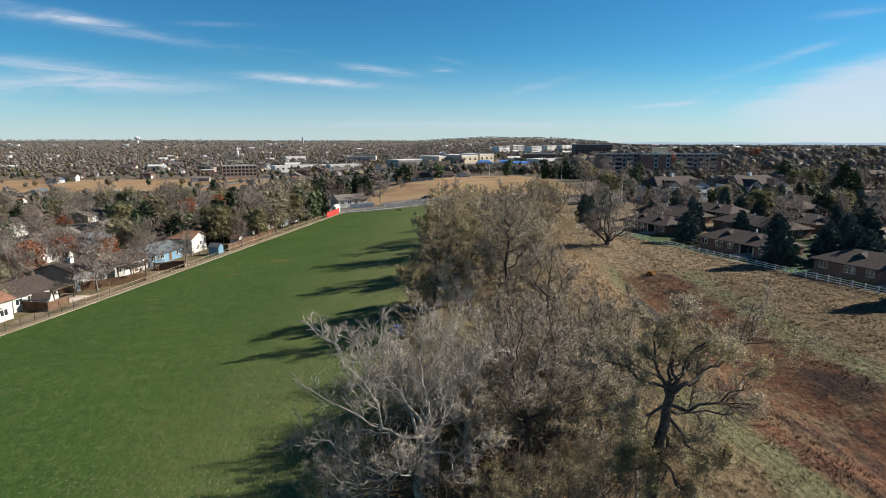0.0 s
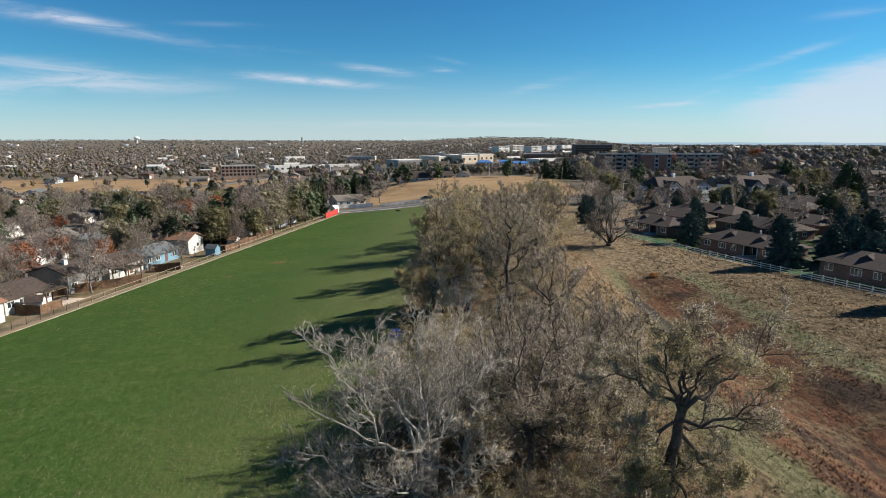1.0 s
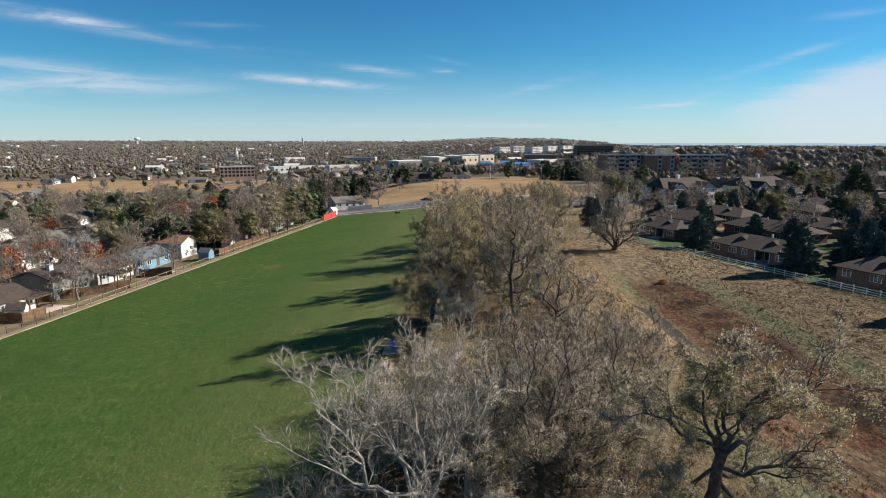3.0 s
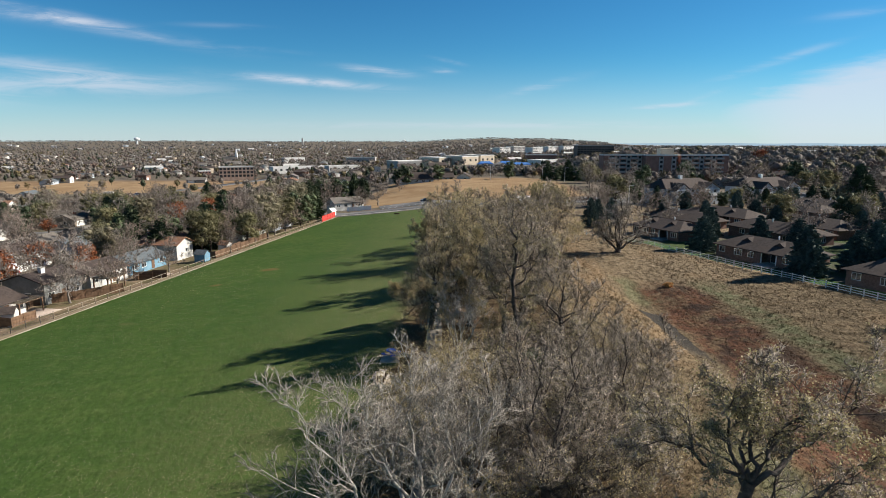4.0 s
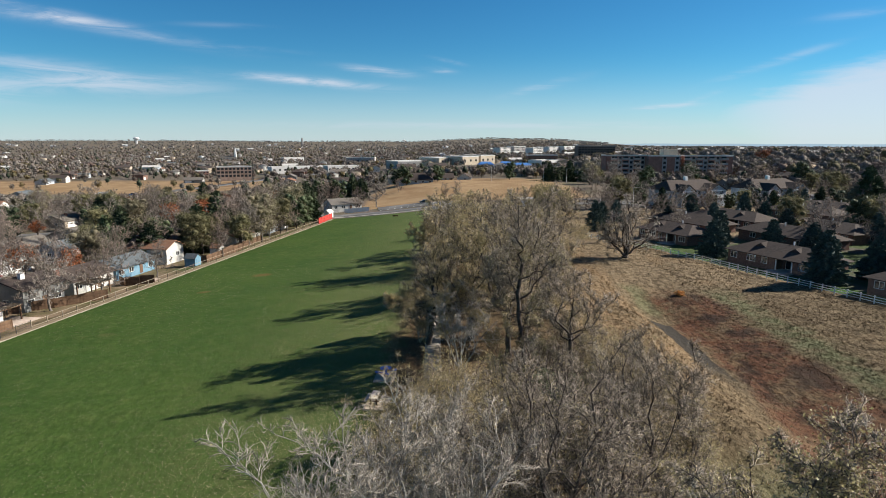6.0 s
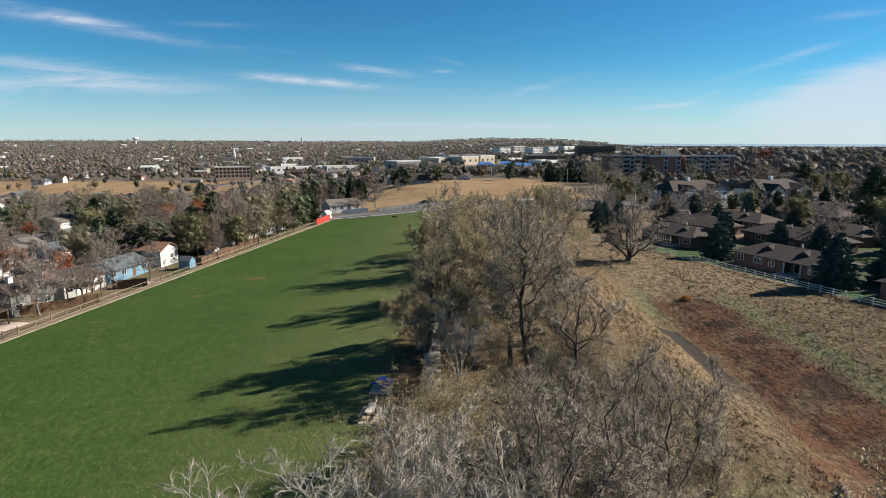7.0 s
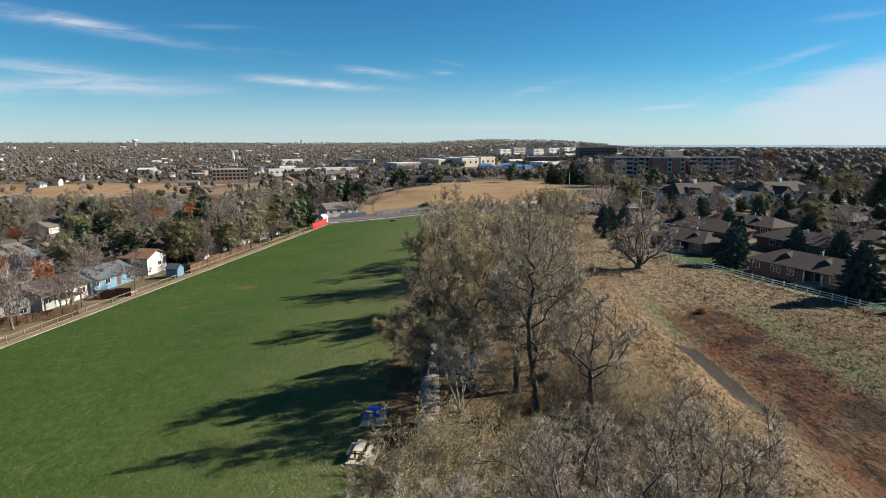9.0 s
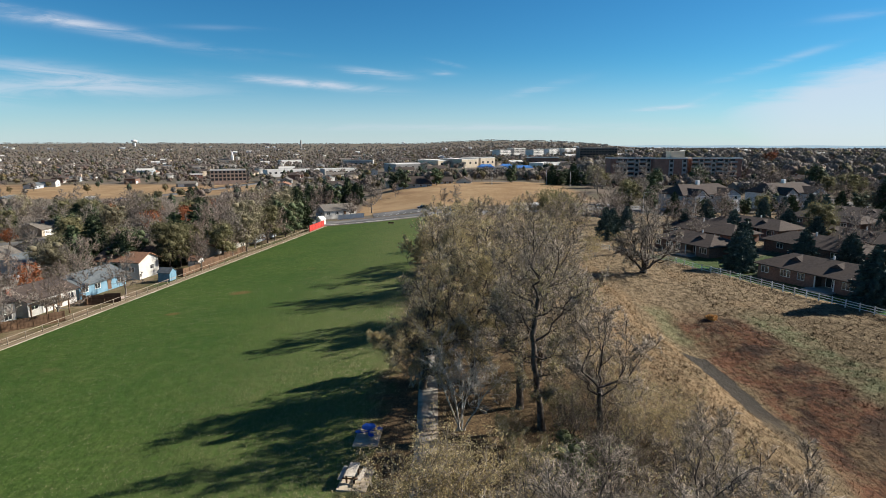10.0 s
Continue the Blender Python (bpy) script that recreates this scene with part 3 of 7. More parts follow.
        meshes["foliage"].materials.append(leaf)
    return meshes


def conifer(seed, tall=10.0, radius=2.6, tiers=26, per=11, needles=NEEDLE, clumps=7):
    """A spruce: straight trunk and whorls of drooping boughs, each set with tufts of needles."""
    rng = np.random.default_rng(seed)
    zs = np.linspace(0.05, 0.97, tiers) ** 0.95 * tall
    p, d, ln = [], [], []
    for z in zs:
        rad = radius * (1 - z / tall) ** 0.62 * (0.85 + 0.3 * rng.random()) + 0.12
        n = max(5, int(per * (0.4 + 0.6 * (1 - z / tall))))
        az = rng.random() * 6.28 + np.arange(n) * 6.283 / n + rng.normal(0, 0.2, n)
        rise = 0.30 * (z / tall) - 0.12
        p.append(np.column_stack([np.zeros(n), np.zeros(n), np.full(n, z) + rng.normal(0, 0.1, n)]))
        d.append(unit(np.column_stack([np.cos(az), np.sin(az), np.full(n, rise) + rng.normal(0, 0.08, n)])))
        ln.append(rad * (0.75 + 0.4 * rng.random(n)))
    p, d, ln = np.vstack(p), np.vstack(d), np.concatenate(ln)
    lines = run_lines(rng, p, d, ln, 3, 0.06, 0.05)
    v1, f1 = tubes(lines, np.linspace(1, 0.3, 4)[None] * (0.02 + 0.012 * ln)[:, None], 3)
    n = len(lines)
    t = (0.25 + 0.8 * (np.arange(clumps)[None] + rng.random((n, clumps))) / clumps).clip(0, 1) * 2.999
    i = t.astype(int)
    w = (t - i)[..., None]
    rows = np.arange(n)[:, None]
    c = (lines[rows, i] * (1 - w) + lines[rows, i + 1] * w).reshape(-1, 3)
    along = np.repeat(d, clumps, 0)
    size = np.repeat(0.24 + 0.17 * ln, clumps)
    vv, tt, o = [], [], 0
    for k in range(4):
        dirn = unit(along * 0.9 + rng.normal(0, 0.55, c.shape) * np.array([1, 1, 0.55]))
        sd = unit(np.cross(dirn, rng.normal(0, 1, c.shape)))
        a, b = c - dirn * (size * 0.35)[:, None], c + dirn * size[:, None]
        vv.append(np.stack([a, c + sd * (size * 0.33)[:, None], b, c - sd * (size * 0.33)[:, None]], 1).reshape(-1, 3))
        q = np.arange(len(c))[:, None] * 4 + o
        tt += [q + np.array([[0, 1, 2]]), q + np.array([[0, 2, 3]])]
        o += len(c) * 4
    trunk = mesh_of("trunk", *tubes(np.array([[[0, 0, -0.3], [0, 0, tall * 0.4], [0, 0, tall]]]), np.array([[0.2, 0.13, 0.02]]) * tall / 10, 7)[:1], [tubes(np.array([[[0, 0, -0.3], [0, 0, tall * 0.4], [0, 0, tall]]]), np.array([[0.2, 0.13, 0.02]]), 7)[1]])
    trunk.materials.append(BARK_DARK)
    lv, az = np.linspace(0.04, 0.96, 12), np.arange(11) * 2 * np.pi / 11
    rad = radius * 0.6 * (1 - lv[:, None]) ** 0.62 * (0.72 + 0.5 * rng.random((12, 11)))
    cv = np.stack([rad * np.cos(az), rad * np.sin(az), lv[:, None] * tall * np.ones(11) + rng.normal(0, 0.12, (12, 11))], -1).reshape(-1, 3)
    ci = np.arange(11)[:, None] * 11 + np.arange(11)[None]
    cj = np.arange(11)[:, None] * 11 + (np.arange(11)[None] + 1) % 11
    heart = np.stack([ci, cj, cj + 11, ci + 11], -1).reshape(-1, 4)
    crown = mesh_of("crown", np.vstack([v1] + vv + [cv]), [np.vstack([f1, heart + len(v1) + o]), np.concatenate(tt) + len(v1)])
    crown.materials.append(needles)
    return {"trunk": trunk, "crown": crown}


def leafy(seed, tall=9.0, radius=4.0, blobs=14, count=2600, leaf=LEAF_OLIVE, size=0.28, bark=BARK_DARK, low=0.3, heart=0.0):
    """A tree or shrub still in leaf: trunk, limbs and an uneven crown of clumped leaves with gaps."""
    rng = np.random.default_rng(seed)
    az, rad, hh = rng.random(blobs) * 6.28, radius * 0.72 * np.sqrt(rng.random(blobs)), rng.random(blobs)
    z = tall * (low + (0.9 - low) * hh)
    shrink = np.sqrt(np.clip(1 - ((z / tall - 0.55) / 0.5) ** 2, 0.1, 1))
    c = np.column_stack([np.cos(az) * rad * shrink, np.sin(az) * rad * shrink, z])
    base = np.array([[0, 0, tall * low * 0.8]])
    lim = np.stack([np.repeat(base, blobs, 0), (base + c) / 2 + rng.normal(0, 0.2, c.shape), c], 1)
    rr = 0.02 * tall
    tr = tubes(np.array([[[0, 0, -0.3], [0.05, 0, tall * low * 0.5], [0, 0, tall * low]]]), np.array([[1.2, 1.0, 0.8]]) * rr, 7)
    lb = tubes(lim, np.linspace(0.55, 0.12, 3)[None] * rr * np.ones((blobs, 1)), 4)
    trunk = mesh_of("trunk", *join([tr, lb]))
    trunk.materials.append(bark)
    pick = rng.integers(0, blobs, count)
    dirs = unit(rng.normal(0, 1, (count, 3))) * (rng.random((count, 1)) ** 0.45)
    at = c[pick] + dirs * radius * 0.46 * (0.6 + 0.6 * rng.random(blobs))[pick][:, None] * np.array([1, 1, 0.8])
    v, f = leaf_quads(rng, at, size, 0.05)
    if heart:
        bm = bmesh.new()
        bmesh.ops.create_icosphere(bm, subdivisions=2, radius=1.0)
        ball, tri = np.array([p.co[:] for p in bm.verts]), np.array([[p.index for p in q.verts] for q in bm.faces])
        bm.free()
        lump = ball[None] * (0.55 + 0.75 * rng.random((blobs, len(ball), 1))) * radius * heart * np.array([1, 1, 0.8]) + c[:, None]
        f = [np.vstack([f[0], (tri[None] + np.arange(blobs)[:, None, None] * len(ball)).reshape(-1, 3) + len(v)])]
        v = np.vstack([v, lump.reshape(-1, 3)])
    crown = mesh_of("crown", v, f)
    crown.materials.append(leaf)
    return {"trunk": trunk, "crown": crown}


def plant(meshes, name, x, y, turn=0.0, size=1.0, label="", category="tree", group="", tall=1.0, sink=0.0):
    """Stands one tree on the ground."""
    root = new(name)
    root.matrix_basis = pose(x, y, h(x, y) - sink, 0, 0, turn) @ Matrix.Diagonal((size, size, size * tall, 1))
    for k, me in meshes.items():
        part(k, me, None, root)
    return tagged(root, label, category, group)


def crook(rng, p, q, k, amp, sag=0.0):
    """Crooked lines from points p to points q in k steps; sag bows them down (or up, below 0)."""
    s = np.linspace(0, 1, k + 1)[None, :, None]
    ln = np.linalg.norm(q - p, axis=-1)[:, None, None]
    wob = np.cumsum(rng.normal(0, 1, (len(p), k + 1, 3)), 1)
    wob = wob - wob[:, :1] - (wob[:, -1:] - wob[:, :1]) * s
    bow = np.array([0, 0, -1.0]) * (4 * s * (1 - s)) * sag * ln
    return p[:, None] * (1 - s) + q[:, None] * s + wob * amp * ln / math.sqrt(k) + bow


def cottonwood(seed, trunk, limbs, radius, sub=3, per=(6, 6, 6), twig=0.014, bark=BARK_DARK, twigs=TWIG_BROWN, leaves=0, leaf=LEAF_TAN, leaf_size=0.05, gnarl=0.2, lift=0.05,
               reach=(0.58, 0.40, 0.5, 0.62), bunch=0.2, fine=True):
    """An old broad tree. trunk: points of its stem; limbs: (where on the stem from 0 to 1, then the limb's end from there). Limbs fork, and carry branches with brushes of twigs."""
    rng = np.random.default_rng(seed)
    pts = np.array(trunk, float)
    s = np.linspace(0, len(pts) - 1.001, 11)
    i = s.astype(int)
    stem = pts[i] * (1 - (s - i))[:, None] + pts[i + 1] * (s - i)[:, None]
    stem[1:] += rng.normal(0, radius * 0.22, stem[1:].shape) * np.array([1, 1, 0.2])
    r_stem = radius * (1 - 0.38 * np.linspace(0, 1, 11) ** 1.3)
    r_stem[0] *= 1.5
    r_stem[1] *= 1.12
    lim = np.array(limbs, float)
    f = np.clip(lim[:, 0], 0, 1) * 9.999
    j = f.astype(int)
    p = stem[j] * (1 - (f - j))[:, None] + stem[np.minimum(j + 1, 10)] * (f - j)[:, None]
    ln = np.linalg.norm(lim[:, 1:], axis=1)
    l1 = crook(rng, p, p + lim[:, 1:], 9, gnarl * 0.55, 0.10)
    r1 = (radius * np.clip(0.20 + 0.028 * ln, 0.15, 0.5))[:, None] * np.linspace(1, 0.16, 10)[None]
    # forks of the limbs
    p, d, l2n, r = children(rng, l1, r1, ln, sub, 0.22, 46, reach[0], 0.62)
    d = unit(d + np.array([0, 0, 0.22]))
    l2 = run_lines(rng, p, d, l2n, 6, gnarl, lift)
    r2 = np.maximum(r[:, None] * np.linspace(1, 0.2, 7)[None], twig * 1.2)
    # branches grow on limbs and on forks
    k = 7
    both = np.concatenate([l1[:, np.linspace(2, 9, k).round().astype(int)], l2])
    rboth = np.concatenate([r1[:, np.linspace(2, 9, k).round().astype(int)], r2])
    lboth = np.r_[ln * 0.75, l2n]
    p, d, l3n, r = children(rng, both, rboth, lboth, per[0], bunch, 55, reach[1], 0.6)
    d = unit(d + np.array([0, 0, lift * 2]))
    l3 = run_lines(rng, p, d, l3n, 4, gnarl * 1.15, lift)
    r3 = np.maximum(np.minimum(r, 0.032)[:, None] * np.linspace(1, 0.3, 5)[None], twig)
    p, d, l4n, r = children(rng, l3, r3, l3n, per[1], 0.12, 52, reach[2], 0.6)
    k4 = 3 if fine else 2
    l4 = run_lines(rng, p, unit(d + np.array([0, 0, lift * 3])), l4n, k4, gnarl * 1.25, lift)
    r4 = np.maximum(np.minimum(r, 0.018)[:, None] * np.linspace(1, 0.5, k4 + 1)[None], twig * 0.75)
    p, d, l5n, r = children(rng, l4, r4, l4n, per[2], 0.1, 44, reach[3], 0.7)
    l5 = run_lines(rng, p, unit(d + np.array([0, 0, lift * 2])), np.maximum(l5n, 0.28), 2, gnarl * 1.2, lift)
    wood = [tubes(stem[None], r_stem[None], 10 if fine else 6), tubes(l1, r1, 7 if fine else 4), tubes(l2, r2, 5 if fine else 3)]
    out = {"trunk": mesh_of("trunk", *join(wood + ([tubes(l3, r3, 3)] if fine else [])))}
    out["crown"] = mesh_of("crown", *join(([] if fine else [tubes(l3, r3, 3)]) + [tubes(l4, r4, 3), spikes(l5, np.full(len(l5), twig * 0.62), False)]))
    out["trunk"].materials.append(bark), out["crown"].materials.append(twigs)
    out["trunk"].polygons.foreach_set("use_smooth", np.ones(len(out["trunk"].polygons), bool))
    if leaves:
        ends = np.concatenate([l5[:, 1:].reshape(-1, 3), l4[:, 2:].reshape(-1, 3)])
        # leaves hang on in some parts of the crown more than in others
        warm = np.sin(ends[:, 0] * 0.9 + seed) + np.sin(ends[:, 1] * 0.8 + 2.0 * seed) + np.sin(ends[:, 2] * 1.1) - 0.12 * (ends[:, 2] - ends[:, 2].mean())
        keep = np.exp(0.7 * warm)
        at = ends[rng.choice(len(ends), leaves, p=keep / keep.sum())]
        out["foliage"] = mesh_of("foliage", *leaf_quads(rng, at, leaf_size, 0.13))
        out["foliage"].materials.append(leaf)
    return out


def spread_limbs(seed, n, tall, fork, wide, low=0.15, up=2):
    """Limb ends for a tree of that height, fork height and half width: n round the crown, some of them steep."""
    rng = np.random.default_rng(seed)
    out = []
    for k in range(n):
        a = 2.399 * k + rng.normal(0, 0.35)
        t = rng.uniform(0.72, 1.0)
        if k < up:
            rad, z = wide * rng.uniform(0.1, 0.4), (tall - fork) * rng.uniform(0.8, 0.95)
        else:
            rad, z = wide * rng.uniform(0.6, 0.95), (tall - fork) * rng.uniform(low, 0.72)
        out.append((t, math.cos(a) * rad, math.sin(a) * rad, z))
    return out


# ---- the big trees along the lawn
PALE_TREE = cottonwood(3, [(0, 0, -0.3), (0.1, 0.1, 2.2), (0.2, -0.1, 4.6)],
                       [(0.98, -4.4, -3.4, 6.8), (0.8, -7.8, -1.8, 2.2), (0.9, 4.4, 0.4, 6.4), (0.95, -3.8, 3.0, 6.0), (0.7, -5.2, -3.8, 1.2), (0.85, 4.4, -2.6, 1.8), (1.0, 0.6, 1.6, 7.4), (0.75, -1.2, -5.2, 2.6), (1.0, -2.0, -1.4, 6.4)],
                       0.33, 5, (8, 6, 5), 0.018, BARK_GREY, TWIG_ASH, 700, LEAF_TAN, 0.05, 0.25, 0.10, (0.56, 0.42, 0.52, 0.7), 0.1)
PALE_SMALL = cottonwood(4, [(0, 0, -0.3), (0.2, 0.1, 2.0), (0.1, 0.2, 3.6)], spread_limbs(14, 8, 11.5, 3.6, 5.2, 0.25), 0.28, 5, (7, 5, 5), 0.018, BARK_GREY, TWIG_ASH, 2600, LEAF_TAN, 0.045, 0.24, 0.12, (0.56, 0.42, 0.52, 0.7), 0.1)
GREY_BROAD = cottonwood(11, [(0, 0, -0.3), (0.3, 0.2, 3.0), (0.2, 0.5, 6.0)], spread_limbs(21, 9, 15.0, 6.0, 6.0, 0.0), 0.36, 5, (7, 6, 5), 0.0175, BARK_DARK, TWIG_BROWN, 3600, LEAF_TAN, 0.055, 0.24, 0.05)
GREY_CROOKED = cottonwood(12, [(0, 0, -0.3), (-0.4, 0.1, 2.6), (0.3, 0.2, 5.2)], spread_limbs(22, 8, 13.5, 5.2, 5.8, 0.05), 0.34, 5, (7, 6, 5), 0.0175, BARK_DARK, TWIG_BROWN, 3600, LEAF_DRY, 0.055, 0.28, 0.04)
FORKED = cottonwood(8, [(-0.5, 0.1, -0.3), (-0.3, 0, 3.5), (0.0, 0.1, 7.0), (0.35, 0, 10.4)],
                    [(1.0, -3.4, 1.0, 2.6), (1.0, -1.5, -0.4, 4.2), (1.0, 0.4, 0.6, 4.6), (1.0, 2.0, -0.5, 4.0), (0.97, 4.9, 1.3, 4.2), (0.92, 3.6, -1.0, 1.8), (0.86, 2.8, -0.8, -2.6), (0.78, 2.0, 0.8, -2.6), (0.8, -2.2, -0.6, -1.8), (0.9, -2.8, -1.6, 0.6), (0.95, 1.6, 3.2, 3.4), (0.7, -1.8, 0.6, -2.4), (0.62, 2.2, -1.0, -2.4), (0.9, 4.2, 0.4, 0.2)],
                    0.38, 5, (8, 6, 5), 0.0165, BARK_DARK, TWIG_BROWN, 30000, LEAF_DRY, 0.05, 0.26, 0.03)
TALL_DARK = cottonwood(21, [(0, 0, -0.3), (-0.6, 0, 4.0), (-1.0, 0.2, 8.0), (-0.7, 0.4, 11.5)],
                       [(0.65, 4.6, -0.6, 4.6), (0.95, 3.0, 1.0, 6.4), (1.0, -0.6, 0.4, 6.8), (0.9, -3.0, 0.6, 4.8), (0.8, 1.2, 3.4, 4.0), (0.75, -2.6, -1.8, 3.0), (0.55, 2.2, -2.2, 2.2), (0.85, 3.8, -1.6, 3.0), (0.5, -2.4, 1.0, 1.2), (0.4, 2.0, 0.8, 0.6), (0.35, -1.6, -0.6, 0.8), (0.3, 1.2, -0.8, 0.4)],
                       0.28, 5, (8, 6, 5), 0.02, BARK_DARK, TWIG_BROWN, 6000, LEAF_DRY, 0.075, 0.25, 0.05)
FORK_DARK = cottonwood(25, [(0.1, 0, -0.3), (0.1, 0, 2.5), (0, 0, 5.0)], [(1.0, 3.3, -0.2, 3.2), (1.0, -2.2, 0.4, 6.0), (1.0, 0.4, 0.8, 5.6), (0.9, 1.8, -1.4, 4.6), (0.85, -2.6, -0.8, 2.4), (0.8, 0.6, 2.4, 3.0)],
                       0.30, 5, (8, 6, 6), 0.018, BARK_DARK, TWIG_BROWN, 1500, LEAF_TAN, 0.045, 0.27, 0.05)
GOLDEN = cottonwood(33, [(0, 0, -0.3), (0.1, 0.2, 3.2), (-0.2, 0.3, 6.5)], spread_limbs(31, 11, 16.2, 6.5, 7.0, -0.25, 3), 0.40, 5, (7, 5, 4), 0.026, BARK_DARK, TWIG_BROWN, 36000, LEAF_TAN, 0.064, 0.22, 0.05)
GOLDEN_LOW = cottonwood(34, [(0, 0, -0.3), (-0.3, 0.1, 2.4), (-0.2, 0, 4.6)], spread_limbs(32, 11, 13.5, 4.6, 6.6, -0.25, 3), 0.36, 5, (7, 5, 4), 0.026, BARK_DARK, TWIG_BROWN, 28000, LEAF_TAN, 0.064, 0.22, 0.05)
FAR_BARE = cottonwood(41, [(0, 0, -0.3), (0.2, 0.1, 2.5), (0, 0.2, 5.0)], spread_limbs(41, 9, 13.5, 5.0, 6.0, -0.1), 0.32, 5, (6, 5, 4), 0.034, BARK_DARK, TWIG_PALE, 2500, LEAF_TAN, 0.11, 0.22, 0.05, fine=False)
FAR_GOLD = cottonwood(42, [(0, 0, -0.3), (0.2, 0.1, 2.5), (0, 0.2, 5.0)], spread_limbs(42, 9, 13.5, 5.0, 6.0, -0.1), 0.32, 5, (6, 5, 4), 0.034, BARK_DARK, TWIG_BROWN, 8000, LEAF_TAN, 0.12, 0.22, 0.05, fine=False)
THICKET = bare_tree(55, 5.5, 0.06, 5, 0.3, 2, (4, 4, 5), 0.014, BARK_GREY, TWIG_PALE, leaves=4200, leaf_size=0.042, wide=0.85, first=0.2, lift=0.12, fine=False)
SHRUB_OLIVE = bare_tree(56, 4.5, 0.06, 5, 0.3, 2, (4, 4, 4), 0.013, BARK_DARK, TWIG_BROWN, leaves=3600, leaf=LEAF_OLIVE, leaf_size=0.05, wide=0.95, first=0.18, lift=0.08, fine=False)
# thicket for under the trees, shade carried by its darker twig colour
THICKET_SHADED = bare_tree(58, 5.0, 0.07, 5, 0.3, 2, (4, 4, 5), 0.015, BARK_DARK, TWIG_SHADED, leaves=700, leaf=LEAF_OLIVE, leaf_size=0.045, wide=0.95, first=0.2, lift=0.09, fine=False)
GREY_SMALL = bare_tree(57, 9, 0.12, 5, 0.3, 3, (5, 5, 5), 0.018, BARK_GREY, TWIG_GREY, wide=0.6, first=0.3, lift=0.14, fine=False)

WHITE = "large bare cottonwood with pale grey branches beside the lawn"
BROWN = "bare grey-brown cottonwood with dense fine twigs in the tree row"
GOLD = "cottonwood with thin tan-gold leaves in the tree row"
ROW = "trees along the lawn"
for me, x, y, turn, size, tall, label in (
    (PALE_TREE, -2.0, 38.4, 0, 1.0, 1.0, WHITE), (PALE_SMALL, 1.6, 43.5, 140, 0.95, 1.0, WHITE), (PALE_SMALL, -1.4, 50.0, 250, 0.8, 1.0, WHITE),
    (GREY_BROAD, 5.4, 40.5, 0, 0.92, 1.0, BROWN), (GREY_CROOKED, 9.4, 47.5, 70, 0.95, 1.0, BROWN), (GREY_BROAD, 5.0, 50.5, 170, 0.85, 1.0, BROWN),
    (GREY_CROOKED, 8.0, 42.5, 250, 0.85, 0.95, BROWN), (GREY_CROOKED, 11.8, 55.5, 120, 0.78, 1.0, BROWN), (GREY_CROOKED, 12.6, 47.0, 310, 0.82, 1.0, BROWN), (GREY_BROAD, 8.6, 53.5, 60, 0.74, 1.0, BROWN), (GREY_CROOKED, 3.0, 48.0, 190, 0.85, 1.0, BROWN), (FORK_DARK, 14.6, 51.5, 200, 0.9, 1.0, BROWN), (FORK_DARK, 15.5, 61.0, 60, 0.72, 1.0, BROWN),
    (FORKED, 11.9, 32.9, 0, 1.0, 1.0, "tall forked cottonwood with dark trunk and sparse olive-tan leaves"),
    (TALL_DARK, 8.4, 75.2, 0, 1.0, 1.0, BROWN), (FORK_DARK, 12.4, 72.6, 0, 1.0, 1.0, BROWN), (GREY_BROAD, 9.6, 86.0, 300, 1.0, 1.0, BROWN),
    (GOLDEN, 3.0, 85.5, 30, 0.98, 1.0, GOLD), (GOLDEN_LOW, -2.2, 84.0, 200, 0.98, 1.0, GOLD), (GOLDEN, 1.2, 105.0, 120, 0.95, 1.0, GOLD),
    (GREY_CROOKED, 13.0, 101.0, 30, 0.95, 1.0, BROWN), (GREY_BROAD, 7.4, 107.0, 230, 0.95, 1.0, BROWN), (FORK_DARK, 7.0, 79.5, 250, 1.15, 1.0, BROWN),
    (FAR_GOLD, -1.2, 127.0, 10, 1.05, 1.0, GOLD), (FAR_BARE, 5.0, 125.0, 100, 1.0, 1.0, BROWN),
    (FAR_GOLD, 1.5, 140.0, 160, 1.0, 1.0, GOLD), (FAR_BARE, 13.0, 108.0, 220, 0.95, 1.0, BROWN), (FAR_BARE, 9.0, 122.0, 260, 1.0, 1.0, BROWN),
    (FAR_BARE, 17.0, 118.0, 320, 0.9, 1.0, BROWN), (FAR_BARE, 4.0, 147.0, 40, 0.95, 1.0, BROWN), (FAR_BARE, 14.0, 138.0, 80, 0.95, 1.0, BROWN),
    (FAR_BARE, 22.0, 146.0, 0, 1.0, 1.0, BROWN), (FAR_BARE, 7.0, 165.0, 0, 0.85, 1.0, BROWN), (FAR_BARE, 17.0, 162.0, 120, 0.9, 1.0, BROWN),
    (FAR_BARE, 28.0, 160.0, 200, 0.95, 1.0, BROWN), (FAR_BARE, 11.0, 188.0, 300, 0.75, 1.0, BROWN), (FAR_BARE, 24.0, 192.0, 33, 0.8, 1.0, BROWN),
):
    plant(me, "cottonwood_tree", x, y, turn, size, label, "tree", ROW, tall)
plant(cottonwood(66, [(0, 0, -0.3), (0.1, 0, 0.4), (0, 0, 0.9)], [(0.7, -2.6, 0.2, 8.0), (0.9, 0.3, 0.6, 10.2), (0.8, 3.0, 0, 8.2), (0.9, -4.8, 0.6, 5.8), (0.9, 5.0, -0.6, 5.6), (1.0, 1.4, 2.8, 7.8), (1.0, -1.2, -3.0, 7.0)],
                 0.62, 6, (7, 6, 5), 0.032, BARK_DARK, TWIG_ASH, 900, LEAF_TAN, 0.06, 0.26, 0.03),
      "cottonwood_tree", 36.4, 134.0, 0, 1.0, "bare grey tree with three dark trunks on the dry meadow", "tree")
